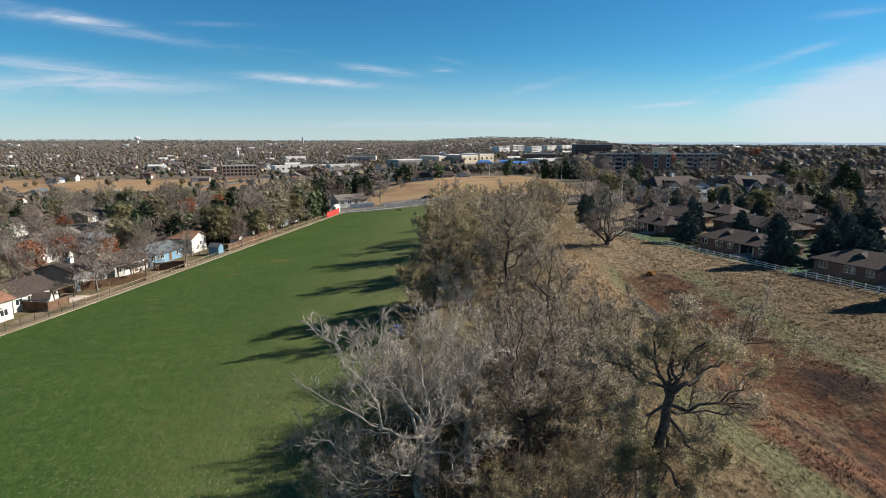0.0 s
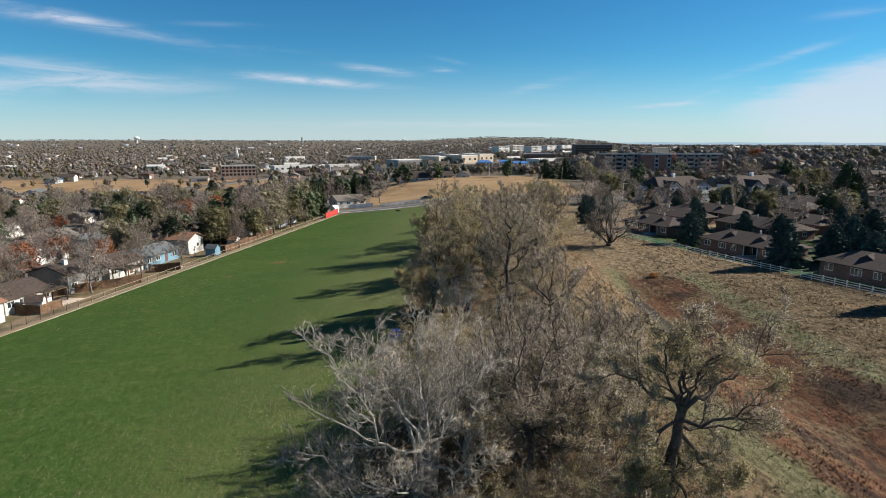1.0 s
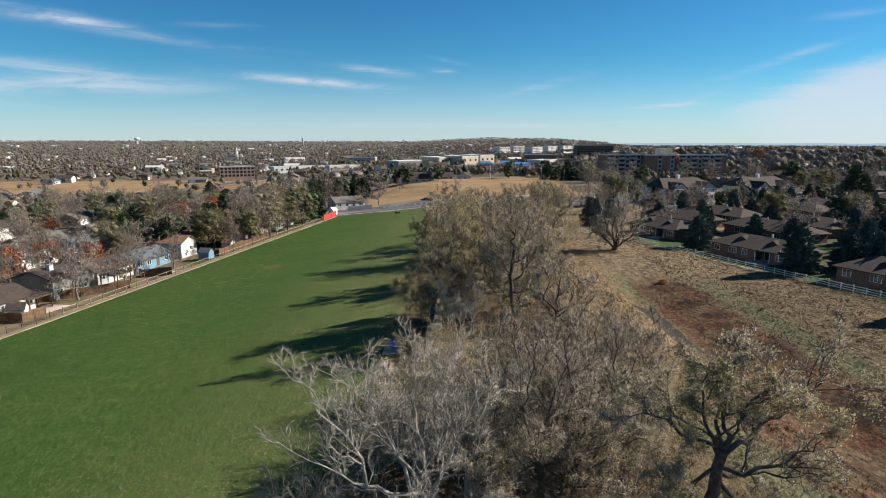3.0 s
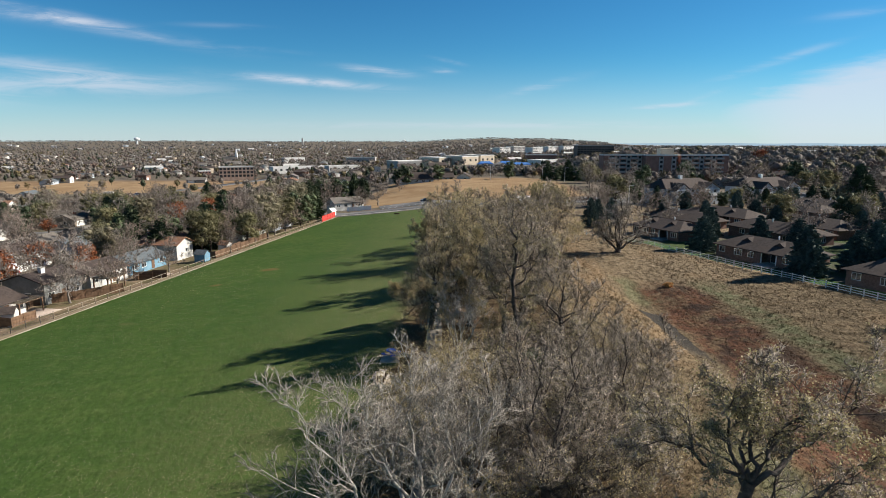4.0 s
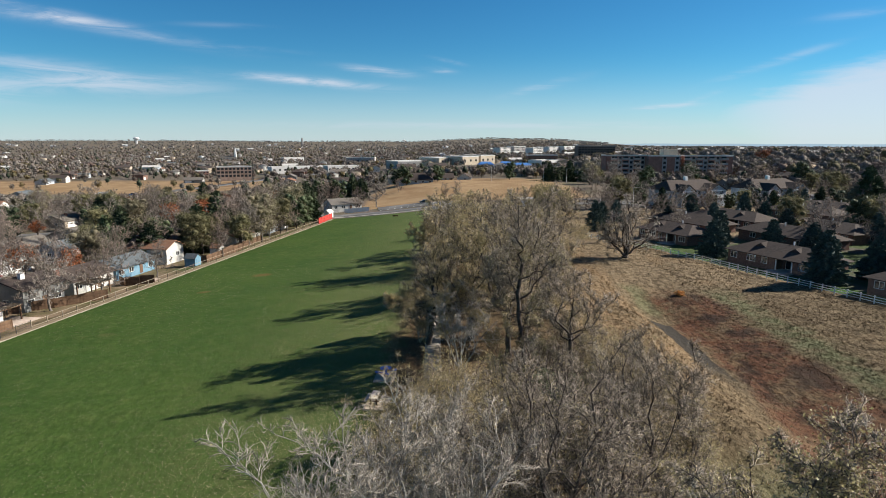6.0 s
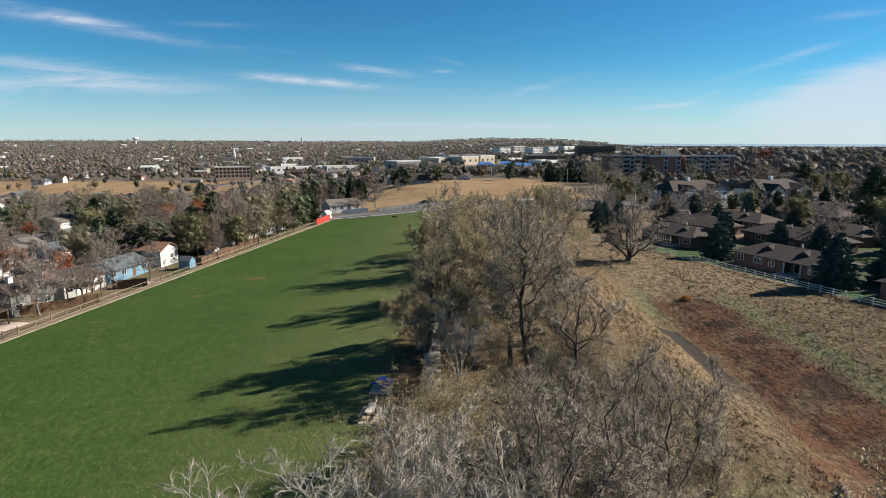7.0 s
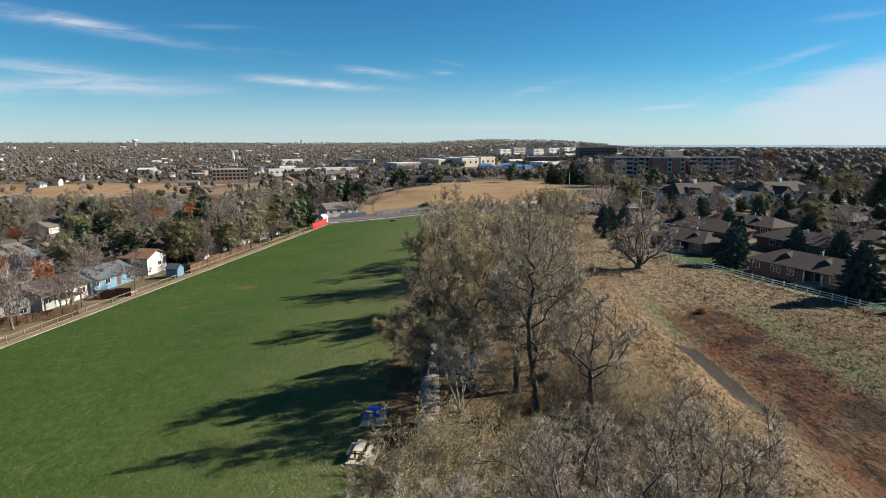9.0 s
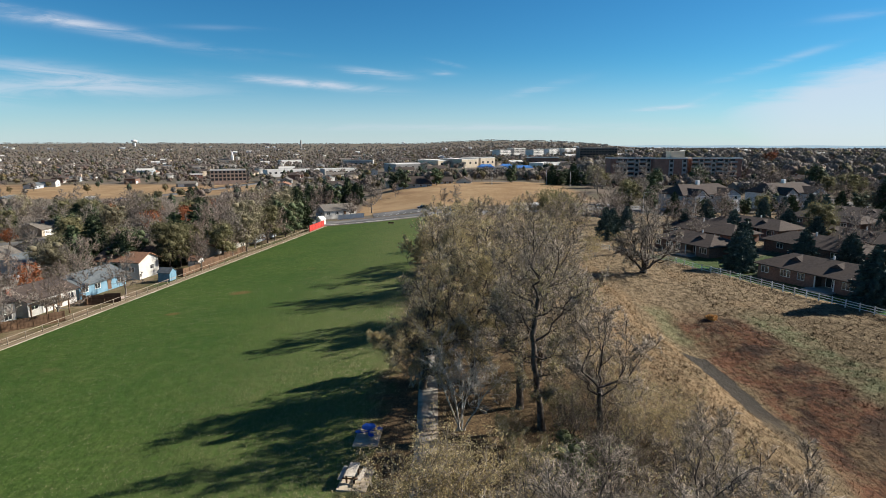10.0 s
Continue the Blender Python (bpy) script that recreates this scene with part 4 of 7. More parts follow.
plant(GREY_SMALL, "bare_tree", 1.3, 75.2, 0, 1.05, "small bare many-stemmed pale grey tree beside the path", "tree")
for x, y, size in ((9.1, 66.6, 1.05), (7.0, 67.6, 0.8), (10.9, 67.6, 0.85), (9.6, 69.6, 0.9), (12.6, 68.2, 0.8)):
    plant(leafy(99, 3.2, 2.2, 14, 3600, LEAF_SHADE, 0.07, low=0.1, heart=0.26), "shrub", x, y, 90 * x, size, "dense dark-green leafy shrub under the trees", "shrub", "shrubs under the trees")
rng_s = np.random.default_rng(23)
for x, y, kind, size in (
    (-1.6, 60.0, 0, 1.25), (-0.2, 63.0, 0, 1.3), (1.6, 60.5, 0, 1.35), (4.4, 62.0, 0, 1.2), (6.8, 58.0, 2, 1.2), (-2.2, 57.5, 0, 1.3), (3.2, 56.5, 0, 1.3), (-2.6, 55.5, 0, 1.1), (0.4, 65.5, 0, 0.9), (-3.6, 52.0, 0, 1.1), (-1.2, 53.5, 0, 1.2), (2.0, 52.0, 0, 1.1), (-5.2, 48.5, 0, 1.0),
    (-2.6, 49.0, 0, 1.1), (9.6, 58.5, 2, 1.0), (11.5, 64.0, 2, 1.1), (20.2, 73.6, 0, 0.8), (18.6, 70.6, 0, 0.8), (13.5, 61.0, 2, 1.0), (12.0, 53.0, 2, 1.1), (15.5, 59.0, 0, 0.9), (16.5, 53.5, 0, 0.9), (14.8, 49.5, 0, 1.1),
    (6.6, 34.6, 2, 1.2), (9.4, 35.6, 2, 1.25), (11.4, 38.6, 2, 1.2), (3.6, 33.6, 0, 1.1), (8.2, 41.2, 2, 1.2), (11.6, 33.0, 1, 1.0), (-6.5, 42.0, 1, 0.9), (-3.5, 40.0, 2, 1.0), (-0.5, 37.0, 2, 1.0), (2.5, 36.0, 1, 1.0), (5.0, 37.5, 2, 1.1), (8.0, 37.5, 1, 1.0), (10.5, 39.0, 2, 1.1), (7.5, 45.0, 2, 1.1), (12.8, 45.0, 2, 1.0),
    (15.5, 42.5, 0, 0.8), (4.0, 46.0, 2, 1.0), (1.0, 46.5, 2, 1.1), (9.8, 52.0, 1, 1.1), (-8.0, 37.5, 0, 0.8), (16.8, 62.5, 0, 1.0), (17.5, 66.5, 0, 0.9), (15.6, 74.0, 0, 1.1), (11.0, 70.5, 2, 1.1), (13.6, 70.0, 2, 0.9), (6.4, 65.5, 1, 0.9), (5.0, 71.0, 1, 0.8), (17.0, 79.0, 0, 0.9), (10.6, 80.5, 2, 1.0), (18.0, 57.0, 0, 0.9), (14.6, 53.0, 1, 1.0), (12.2, 68.5, 2, 1.0), (14.0, 66.0, 2, 0.9), (16.0, 70.0, 2, 0.8), (13.5, 78.0, 2, 1.0),
    (9.9, 76.5, 1, 0.9), (10.8, 74.0, 2, 0.8), (13.8, 75.5, 2, 1.0), (14.8, 72.0, 0, 0.9), (-3.6, 85.0, 0, 0.9),
    (15.0, 84.0, 0, 0.9), (5.2, 80.0, 1, 0.8), (4.0, 90.0, 1, 0.9), (9.5, 88.0, 2, 1.0), (-1.0, 98.0, 0, 0.9), (14.0, 93.0, 0, 1.0), (16.5, 99.0, 0, 0.9), (3.5, 100.0, 0, 1.0), (10.0, 101.0, 0, 1.0),
    (19.0, 108.0, 0, 0.9), (19.5, 137.0, 0, 0.9), (25.0, 138.0, 0, 0.9), (29.0, 146.0, 0, 1.0), (32.0, 151.0, 0, 1.0), (37.0, 154.0, 0, 1.0), (22.0, 129.0, 0, 0.8),
):
    plant((THICKET, SHRUB_OLIVE, THICKET_SHADED)[kind], "shrub", x, y, 360 * rng_s.random(), size,
          ("bushy tan shrub of fine bare twigs under the trees", "shrub with olive leaves under the trees", "brown bare shrub under the trees, shade painted into its colour")[kind], "shrub", "shrubs under the trees", 0.85 + 0.3 * rng_s.random())




# ---------------------------------------------------------------- houses
BRICK = surface("brick", (0.15, 0.085, 0.065), (0.24, 0.145, 0.11), 3, 0.9, 0.004, 20, (0.19, 0.12, 0.10))
BRICK_RED = surface("red brick", (0.17, 0.07, 0.05), (0.26, 0.12, 0.085), 2, 0.9, 0.004, 20)
SHINGLE = surface("brown shingles", (0.046, 0.035, 0.031), (0.082, 0.064, 0.057), 2.2, 0.9, 0.01, 9, (0.075, 0.056, 0.047))
SHINGLE_G = surface("grey shingles", (0.12, 0.105, 0.09), (0.20, 0.18, 0.155), 2.2, 0.9, 0.01, 9, (0.15, 0.14, 0.13))
SHINGLE_R = surface("red-brown shingles", (0.20, 0.105, 0.065), (0.30, 0.165, 0.105), 2.2, 0.9, 0.01, 9, (0.24, 0.13, 0.09))
SHINGLE_B = surface("slate-blue shingles", (0.085, 0.10, 0.11), (0.14, 0.158, 0.17), 2.2, 0.9, 0.01, 9)
SIDING_W = surface("white siding", (0.50, 0.49, 0.46), (0.60, 0.59, 0.56), 0.8, 0.75, 0.003, 12)
SIDING_B = surface("blue siding", (0.13, 0.25, 0.34), (0.18, 0.31, 0.41), 0.8, 0.75, 0.003, 12)
SIDING_G = surface("grey siding", (0.19, 0.19, 0.185), (0.27, 0.27, 0.26), 0.8, 0.75, 0.003, 12)
SIDING_T = surface("tan siding", (0.40, 0.33, 0.25), (0.52, 0.44, 0.34), 0.8, 0.75, 0.003, 12)
SIDING_P = surface("pale blue siding", (0.33, 0.37, 0.41), (0.42, 0.46, 0.50), 0.8, 0.75, 0.003, 12)
GLASS = glass_dark("window glass", (0.03, 0.035, 0.04))
DOOR_BROWN = surface("brown door", (0.12, 0.07, 0.045), (0.18, 0.11, 0.07), 2, 0.6)
METAL_W = surface("white metal", (0.6, 0.6, 0.6), (0.72, 0.72, 0.72), 1, 0.5)


def box(bm, x0, x1, y0, y1, z0, z1):
    v = [bm.verts.new(p) for p in ((x0, y0, z0), (x1, y0, z0), (x1, y1, z0), (x0, y1, z0), (x0, y0, z1), (x1, y0, z1), (x1, y1, z1), (x0, y1, z1))]
    for f in ((3, 2, 1, 0), (4, 5, 6, 7), (0, 1, 5, 4), (1, 2, 6, 5), (2, 3, 7, 6), (3, 0, 4, 7)):
        bm.faces.new([v[i] for i in f])
    return bm


def boxed(*dims):
    return box(bmesh.new(), *dims)


def gable_walls(l, d, z0, wh, rise):
    """Walls of a gabled house; the ridge runs along x."""
    bm = bmesh.new()
    ring = [(-d / 2, z0), (d / 2, z0), (d / 2, wh), (0, wh + rise), (-d / 2, wh)]
    a = [bm.verts.new((-l / 2, y, z)) for y, z in ring]
    b = [bm.verts.new((l / 2, y, z)) for y, z in ring]
    bm.faces.new(a[::-1]), bm.faces.new(b)
    for i in range(5):
        j = (i + 1) % 5
        bm.faces.new([a[i], b[i], b[j], a[j]][::-1] if False else [a[i], a[j], b[j], b[i]][::-1])
    bmesh.ops.recalc_face_normals(bm, faces=bm.faces)
    return bm


def roof_mesh(l, d, wh, rise, over=0.5, hip=0.0, thick=0.16):
    """A gable roof, or a hipped one where hip is how far the ridge is drawn in."""
    bm = bmesh.new()
    s = rise / (d / 2)
    e, lo = d / 2 + over, wh - over * s + 0.03
    le, top = l / 2 + over, wh + rise + 0.03
    r = le - hip - (over if hip else 0)
    rows = []
    for k in (0, thick):
        rows.append([bm.verts.new(p) for p in ((-le, -e, lo + k), (le, -e, lo + k), (le, e, lo + k), (-le, e, lo + k), (-r, 0, top + k), (r, 0, top + k))])
    for f in ((0, 1, 5, 4), (2, 3, 4, 5), (1, 2, 5), (3, 0, 4)):
        for k in (0, 1):
            if len(f) == 3 and not hip:
                continue
            bm.faces.new([rows[k][i] for i in (f if k else f[::-1])])
    ring = [0, 1, 2, 3] if hip else [0, 1, 5, 2, 3, 4]
    for i, j in zip(ring, ring[1:] + ring[:1]):
        bm.faces.new([rows[0][i], rows[0][j], rows[1][j], rows[1][i]])
    bmesh.ops.recalc_face_normals(bm, faces=bm.faces)
    return bm


def window(parent, x, z, w, hgt, y, face=-1, axis="x", frame_mat=PAINT_WHITE, bars=1, name="window"):
    """A framed window, proud of its wall; face: which way it looks."""
    bm = bmesh.new()
    t, o = 0.08, 0.06 * face
    cols = []
    for k in range(bars + 2):
        c = -w / 2 + t / 2 + (w - t) * k / (bars + 1)
        cols += [c - t / 2, c + t / 2]
    rows = (-hgt / 2, -hgt / 2 + t, hgt / 2 - t, hgt / 2)
    v = [[bm.verts.new((cx, 0, cz)) for cz in rows] for cx in cols]
    front = [bm.faces.new((v[a][b], v[a + 1][b], v[a + 1][b + 1], v[a][b + 1])) for a in range(len(cols) - 1) for b in range(3) if b != 1 or a % 2 == 0]
    grown = bmesh.ops.extrude_face_region(bm, geom=front, use_keep_orig=True)
    bmesh.ops.translate(bm, vec=(0, o, 0), verts=[e for e in grown["geom"] if isinstance(e, bmesh.types.BMVert)])
    bmesh.ops.recalc_face_normals(bm, faces=bm.faces)
    m = pose(x, y, z) if axis == "x" else pose(y, x, z, 0, 0, 90)
    fr = part(name, bm, frame_mat, parent, m=m)
    part("pane", boxed(-w / 2 + t / 2, w / 2 - t / 2, min(0.01 * face, 0.03 * face), max(0.01 * face, 0.03 * face), -hgt / 2 + t / 2, hgt / 2 - t / 2), GLASS, fr)
    return fr


def house(x, y, turn, l, d, wh, rise, walls, roof, hip=0.0, storeys=1, label="", group="", chimney=None, door=True, nwin=4, name="house", base=None, garage=False):
    """A plain suburban house: walls, roof, windows, doors and chimney."""
    root = new(name)
    root.matrix_basis = pose(x, y, h(x, y) if base is None else base, 0, 0, turn)
    part("wall", gable_walls(l, d, -1.2, wh, rise) if not hip else boxed(-l / 2, l / 2, -d / 2, d / 2, -1.2, wh + 0.05), walls, root)
    part("roof", roof_mesh(l, d, wh, rise, 0.5, hip), roof, root)
    for s in range(storeys):
        z = 1.45 + 2.7 * s
        for k in range(nwin):
            c = -l / 2 + l * (k + 0.5) / nwin
            if not (door and s == 0 and k == nwin // 2):
                window(root, c, z, 1.5, 1.15, -d / 2, -1)
            window(root, c, z, 1.5, 1.15, d / 2, 1)
        for e in (-1, 1):
            window(root, 0.9 * e, z, 1.3, 1.1, e * l / 2, -e, "y")
    if door:
        c = -l / 2 + l * (nwin // 2 + 0.5) / nwin
        dr = part("door", boxed(c - 0.5, c + 0.5, -d / 2 - 0.05, -d / 2, 0, 2.05), DOOR_BROWN, root)
        part("handle", boxed(c + 0.36, c + 0.42, -d / 2 - 0.1, -d / 2 - 0.05, 1.0, 1.08), METAL_W, dr)
    if garage:
        part("garage_door", boxed(l / 2 - 6.2, l / 2 - 1.2, d / 2, d / 2 + 0.05, 0, 2.2), PAINT_WHITE, root)
    if chimney:
        cx, cy, cm = chimney
        ch = part("chimney", boxed(cx - 0.45, cx + 0.45, cy - 0.35, cy + 0.35, wh - 0.5, wh + rise + 0.8), cm, root)
        part("cap", boxed(cx - 0.52, cx + 0.52, cy - 0.42, cy + 0.42, wh + rise + 0.8, wh + rise + 0.92), CONCRETE, ch)
    return tagged(root, label, "house", group)


def ranch(x, y, turn, l=20.0, d=11.0, label="", group="", base=None):
    """A long low brick bungalow with two roof gablets and a recessed porch towards the meadow (local -y)."""
    root = new("bungalow")
    root.matrix_basis = pose(x, y, h(x, y) if base is None else base, 0, 0, turn)
    wh, rise = 2.45, 1.75
    bm = boxed(-l / 2, l * 0.08, -d / 2, d / 2, -1.2, wh)
    box(bm, l * 0.08, l * 0.28, -d / 2 + 2.2, d / 2, -1.2, wh)
    box(bm, l * 0.28, l / 2, -d / 2, d / 2, -1.2, wh)
    part("wall", bm, BRICK, root)
    part("roof", roof_mesh(l, d, wh, rise, 0.65, 3.2), SHINGLE, root)
    for c in (-l * 0.20, l * 0.2):
        bm = bmesh.new()
        p = [(-1.3, -d / 2 + 2.3, wh + 0.95), (1.3, -d / 2 + 2.3, wh + 0.95), (0, -d / 2 + 2.3, wh + 1.75), (0, -0.6, wh + 1.95)]
        v = [bm.verts.new((q[0] + c, q[1], q[2])) for q in p]
        for f in ((0, 1, 2), (1, 3, 2), (0, 2, 3), (0, 3, 1)):
            bm.faces.new([v[i] for i in f])
        part("gablet", bm, SHINGLE, root)
    for c, w, b in ((-l * 0.42, 1.5, 1), (-l * 0.20, 1.9, 2), (-l * 0.04, 1.3, 1), (l * 0.40, 2.0, 2)):
        window(root, c, 1.45, w, 1.25, -d / 2, -1, bars=b)
    window(root, l * 0.18, 1.1, 2.2, 2.0, -d / 2 + 2.2, -1, bars=1, name="patio_door")
    for c in (l * 0.09, l * 0.27):
        part("post", boxed(c - 0.09, c + 0.09, -d / 2 + 0.05, -d / 2 + 0.23, 0, wh), PAINT_WHITE, root)
    part("patio", boxed(l * 0.06, l * 0.3, -d / 2 - 2.2, -d / 2 + 2.2, -0.5, 0.08), CONCRETE, root)
    for e in (-1, 1):
        window(root, 1.5 * e, 1.45, 1.3, 1.1, e * l / 2, -e, "y")
        window(root, -0.3 * l * e, 1.45, 1.6, 1.2, d / 2, 1)
    part("vent_pipe", boxed(l * 0.05, l * 0.05 + 0.25, 0.6, 0.85, wh + 1.5, wh + 2.5), METAL_W, root)
    return tagged(root, label, "house", group)


RTURN = math.degrees(math.atan2(-0.917, 0.40))
RANCH = "low brown-brick bungalow with dark brown shingle roof behind the white fence"
n_in = np.array([0.917, 0.40])


def right_spot(s, off):
    """A point s metres along the white fence's direction from its far corner, off metres behind it."""
    p = np.array([45.5, 144.5]) + s * np.array([0.40, -0.917]) + off * n_in
    return float(p[0]), float(p[1])


bungalow = None
for cx, cy, ln in ((65.2, 127.3, 18.0), (57.0, 160.0, 16.0), (75.0, 98.8, 21.0)):
    bungalow = ranch(cx, cy, RTURN, ln, 9.5, RANCH, "bungalows behind the white fence")
rng_h = np.random.default_rng(5)
for row, off in enumerate((33.0, 49.0, 78.0, 95.0, 124.0, 141.0)):
    for k in range(9):
        x, y = right_spot(-96 + 25.5 * k + rng_h.normal(0, 1.5), off + rng_h.normal(0, 1.0))
        if y < 40 or (y > 208 and x < 160) or y > 330 or (y > 195 and x < 92):
            continue
        if row < 2 and k == 5:
            continue
        copy_thing(bungalow, pose(x, y, h(x, y), 0, 0, RTURN + (180 if row % 2 == 0 else 0) + rng_h.normal(0, 4)))["label"] = "low brown-brick bungalow with dark brown shingle roof among spruces"
for off in (62.0, 109.0, 155.0):
    a, b = right_spot(-105, off), right_spot(110, off)
    strip("road", [a, b], 7.5, 0.05, 0.4, ASPHALT, "grey asphalt side street between bungalows", "road")

# ---- gardens along the lawn
LTURN = math.degrees(math.atan2(0.984, 0.177))
house(-75.6, 131.2, LTURN, 10.5, 9.0, 2.6, 1.7, SIDING_W, SHINGLE, label="white split-level house with brown shingle roof and brick chimney", group="houses along the lawn",
      chimney=(-6.4, -2.0, BRICK_RED), base=-4.9)
house(-73.4, 143.9, LTURN, 12.5, 8.0, 2.4, 1.6, SIDING_B, SHINGLE_B, label="blue bungalow with slate-blue shingle roof beside the lawn", group="houses along the lawn", base=-4.9)
house(-72.4, 157.8, LTURN - 90, 11.0, 6.6, 3.2, 1.5, SIDING_W, SHINGLE_R, label="white house with red-brown roof, its gable towards the lawn", group="houses along the lawn",
      storeys=1, chimney=(-4.6, 0.6, BRICK_RED), nwin=3, base=-4.3)
house(-75.5, 168.5, LTURN, 9.0, 8.0, 2.5, 1.5, SIDING_T, SHINGLE_R, label="tan bungalow with red-brown roof behind bare trees", group="houses along the lawn", base=-4.9)
house(-79.2, 105.4, LTURN, 9.5, 9.0, 2.5, 1.6, SIDING_W, SHINGLE, label="brown-roofed white house with a pergola beside the lawn", group="houses along the lawn", base=-5.0)
house(-77.2, 118.8, LTURN, 8.6, 9.0, 3.9, 1.4, SIDING_G, SHINGLE, label="grey house with brown roof and white chimney", group="houses along the lawn", nwin=3,
      chimney=(-1.0, -1.0, METAL_W), base=-5.1)
house(-78.4, 92.6, LTURN, 10.0, 8.5, 3.5, 1.5, SIDING_W, SHINGLE_R, label="tall white house with tan-brown roof beside the lawn", group="houses along the lawn", nwin=3, base=-5.2)
house(-84.0, 72.0, LTURN, 12.0, 8.5, 2.6, 1.6, SIDING_T, SHINGLE_G, label="tan bungalow with grey roof beside the lawn", group="houses along the lawn", base=-5.2)

# ---- streets of houses beyond the gardens
STYLES = [(SIDING_W, SHINGLE, "white"), (SIDING_T, SHINGLE_G, "tan"), (SIDING_G, SHINGLE_G, "grey"), (BRICK, SHINGLE, "brick"), (SIDING_P, SHINGLE_B, "pale blue"), (SIDING_W, SHINGLE_R, "white")]
ROOFS = {"white": "brown-roofed", "tan": "grey-roofed", "grey": "grey-roofed", "brick": "brown-roofed", "pale blue": "slate-roofed"}
templates = {}


def suburb(i, x, y, turn, group, plain=False):
    """A house of one of a few built kinds, at a place of its own; plain: the far ones, with fewer windows."""
    walls, roof, tone = STYLES[i]
    label = f"{ROOFS[tone]} {tone} suburban house half hidden by bare trees"
    if (i, plain) not in templates:
        templates[i, plain] = house(x, y, turn, 13.0 + i % 3, 8.5 + i % 2, 2.7 if i % 3 else 4.4, 1.8, walls, roof, hip=2.5 if i % 4 == 3 else 0.0, storeys=1 if i % 3 or plain else 2,
                                    label=label, group=group, chimney=(2.0, 1.0, BRICK_RED) if i % 2 else None, garage=True, nwin=1 if plain else 3, door=not plain)
        return templates[i, plain]
    return copy_thing(templates[i, plain], pose(x, y, h(x, y), 0, 0, turn))


def left_spot(y, off):
    """A point off metres out from the lawn's edge, level with y."""
    return edge_x(y) - off * 0.984, y + off * 0.177


LEFT_SPOTS = []
for row, off in enumerate((48, 64, 104, 120, 160, 176, 216, 232)):
    for k in range(13):
        x, y = left_spot(62 + 19.5 * k + rng_h.normal(0, 1.5), off + rng_h.normal(0, 1.2))
        if y > 258 or rng_h.random() < 0.42:
            continue
        LEFT_SPOTS.append((x, y))
        suburb(int(rng_h.integers(0, 6)), x, y, LTURN + (180 if row % 2 == 0 else 0) + rng_h.normal(0, 3), "houses of the suburb", off > 90)
for y0 in (183, 202, 222):
    x, y = left_spot(y0, 14)
    suburb(int(rng_h.integers(0, 6)), x, y, LTURN, "houses of the suburb")
for off in (30, 86, 142, 198):
    strip("road", [left_spot(20, off), left_spot(300, off)], 8.0, 0.05, 0.4, ASPHALT, "grey asphalt street of the suburb", "road")
house(-42.0, 249.5, 35, 13.0, 8.0, 2.6, 1.8, SIDING_W, SHINGLE_G, label="white bungalow with grey roof past the street corner", group="houses of the suburb", base=-2.4)



# ---------------------------------------------------------------- spruces and garden trees
SPRUCE = [conifer(71, 9.0, 3.4, 27, 14, clumps=9), conifer(72, 9.0, 3.1, 26, 14, clumps=9)]
SPRUCE_G = [conifer(73, 9.0, 3.3, 24, 13, NEEDLE_G, 8)]
BLUE = "dense blue-green spruce beside the bungalows"
for i, (x, y, size, tall) in enumerate((
    (56.6, 139.0, 1.0, 0.95), (64.0, 113.4, 1.08, 1.05), (74.0, 115.0, 1.0, 1.0), (77.5, 112.0, 0.95, 1.05), (69.6, 86.0, 1.1, 1.1), (80.5, 98.0, 1.05, 1.1), (76.0, 106.5, 1.0, 1.0), (70.5, 142.0, 0.95, 1.0), (62.5, 151.0, 0.8, 1.25),
    (66.0, 156.0, 0.85, 1.2), (77.0, 138.0, 0.9, 1.0), (86.0, 127.0, 1.0, 1.05), (93.0, 131.0, 1.1, 1.0), (84.0, 160.0, 0.95, 1.0), (88.0, 178.0, 0.9, 1.0), (99.0, 150.0, 0.9, 1.1),
    (73.0, 176.0, 0.8, 1.2), (63.0, 182.0, 0.8, 1.2), (112.0, 176.0, 1.0, 1.0), (121.0, 150.0, 1.0, 1.0), (96.0, 205.0, 0.8, 1.2), (104.0, 208.0, 0.8, 1.2), (110.0, 205.0, 0.85, 1.3),
    (118.0, 210.0, 0.85, 1.2), (83.0, 214.0, 0.8, 1.0), (132.0, 190.0, 1.0, 1.0), (140.0, 170.0, 1.0, 1.0), (40.5, 176.0, 0.9, 1.25), (44.0, 182.0, 0.9, 1.1), (52.0, 196.0, 0.9, 1.0),
)):
    plant(SPRUCE[i % 2], "spruce_tree", x, y, 37 * i, 0.92 * size if i < 2 else 0.84 * size, BLUE, "tree", "spruces among the bungalows", tall)

GARDEN = [cottonwood(81 + i, [(0, 0, -0.3), (0.1, 0.1, 1.2), (0, 0, 2.4)], spread_limbs(80 + i, 9, 9.4, 2.4, 4.2, 0.1, 3), 0.17, 3, (5, 4, 4), 0.029, BARK_GARDEN, (TWIG_RED, TWIG_MAUVE, TWIG_MAUVE, TWIG_RED)[i],
                     gnarl=0.2, lift=0.08, fine=False) for i in range(4)]
OLIVE = [leafy(91, 9.0, 4.0, 34, 11000, LEAF_WILLOW, 0.085, heart=0.16), leafy(92, 8.0, 3.6, 30, 9000, LEAF_OLIVE, 0.085, heart=0.16), leafy(93, 8.5, 3.4, 30, 8000, NEEDLE_G, 0.10, low=0.12, heart=0.22)]
RUSTY = leafy(94, 6.0, 3.0, 12, 2000, LEAF_RUST, 0.13)
BIG_OLIVE = leafy(95, 12.5, 6.5, 24, 6500, LEAF_OLIVE, 0.2, low=0.2)
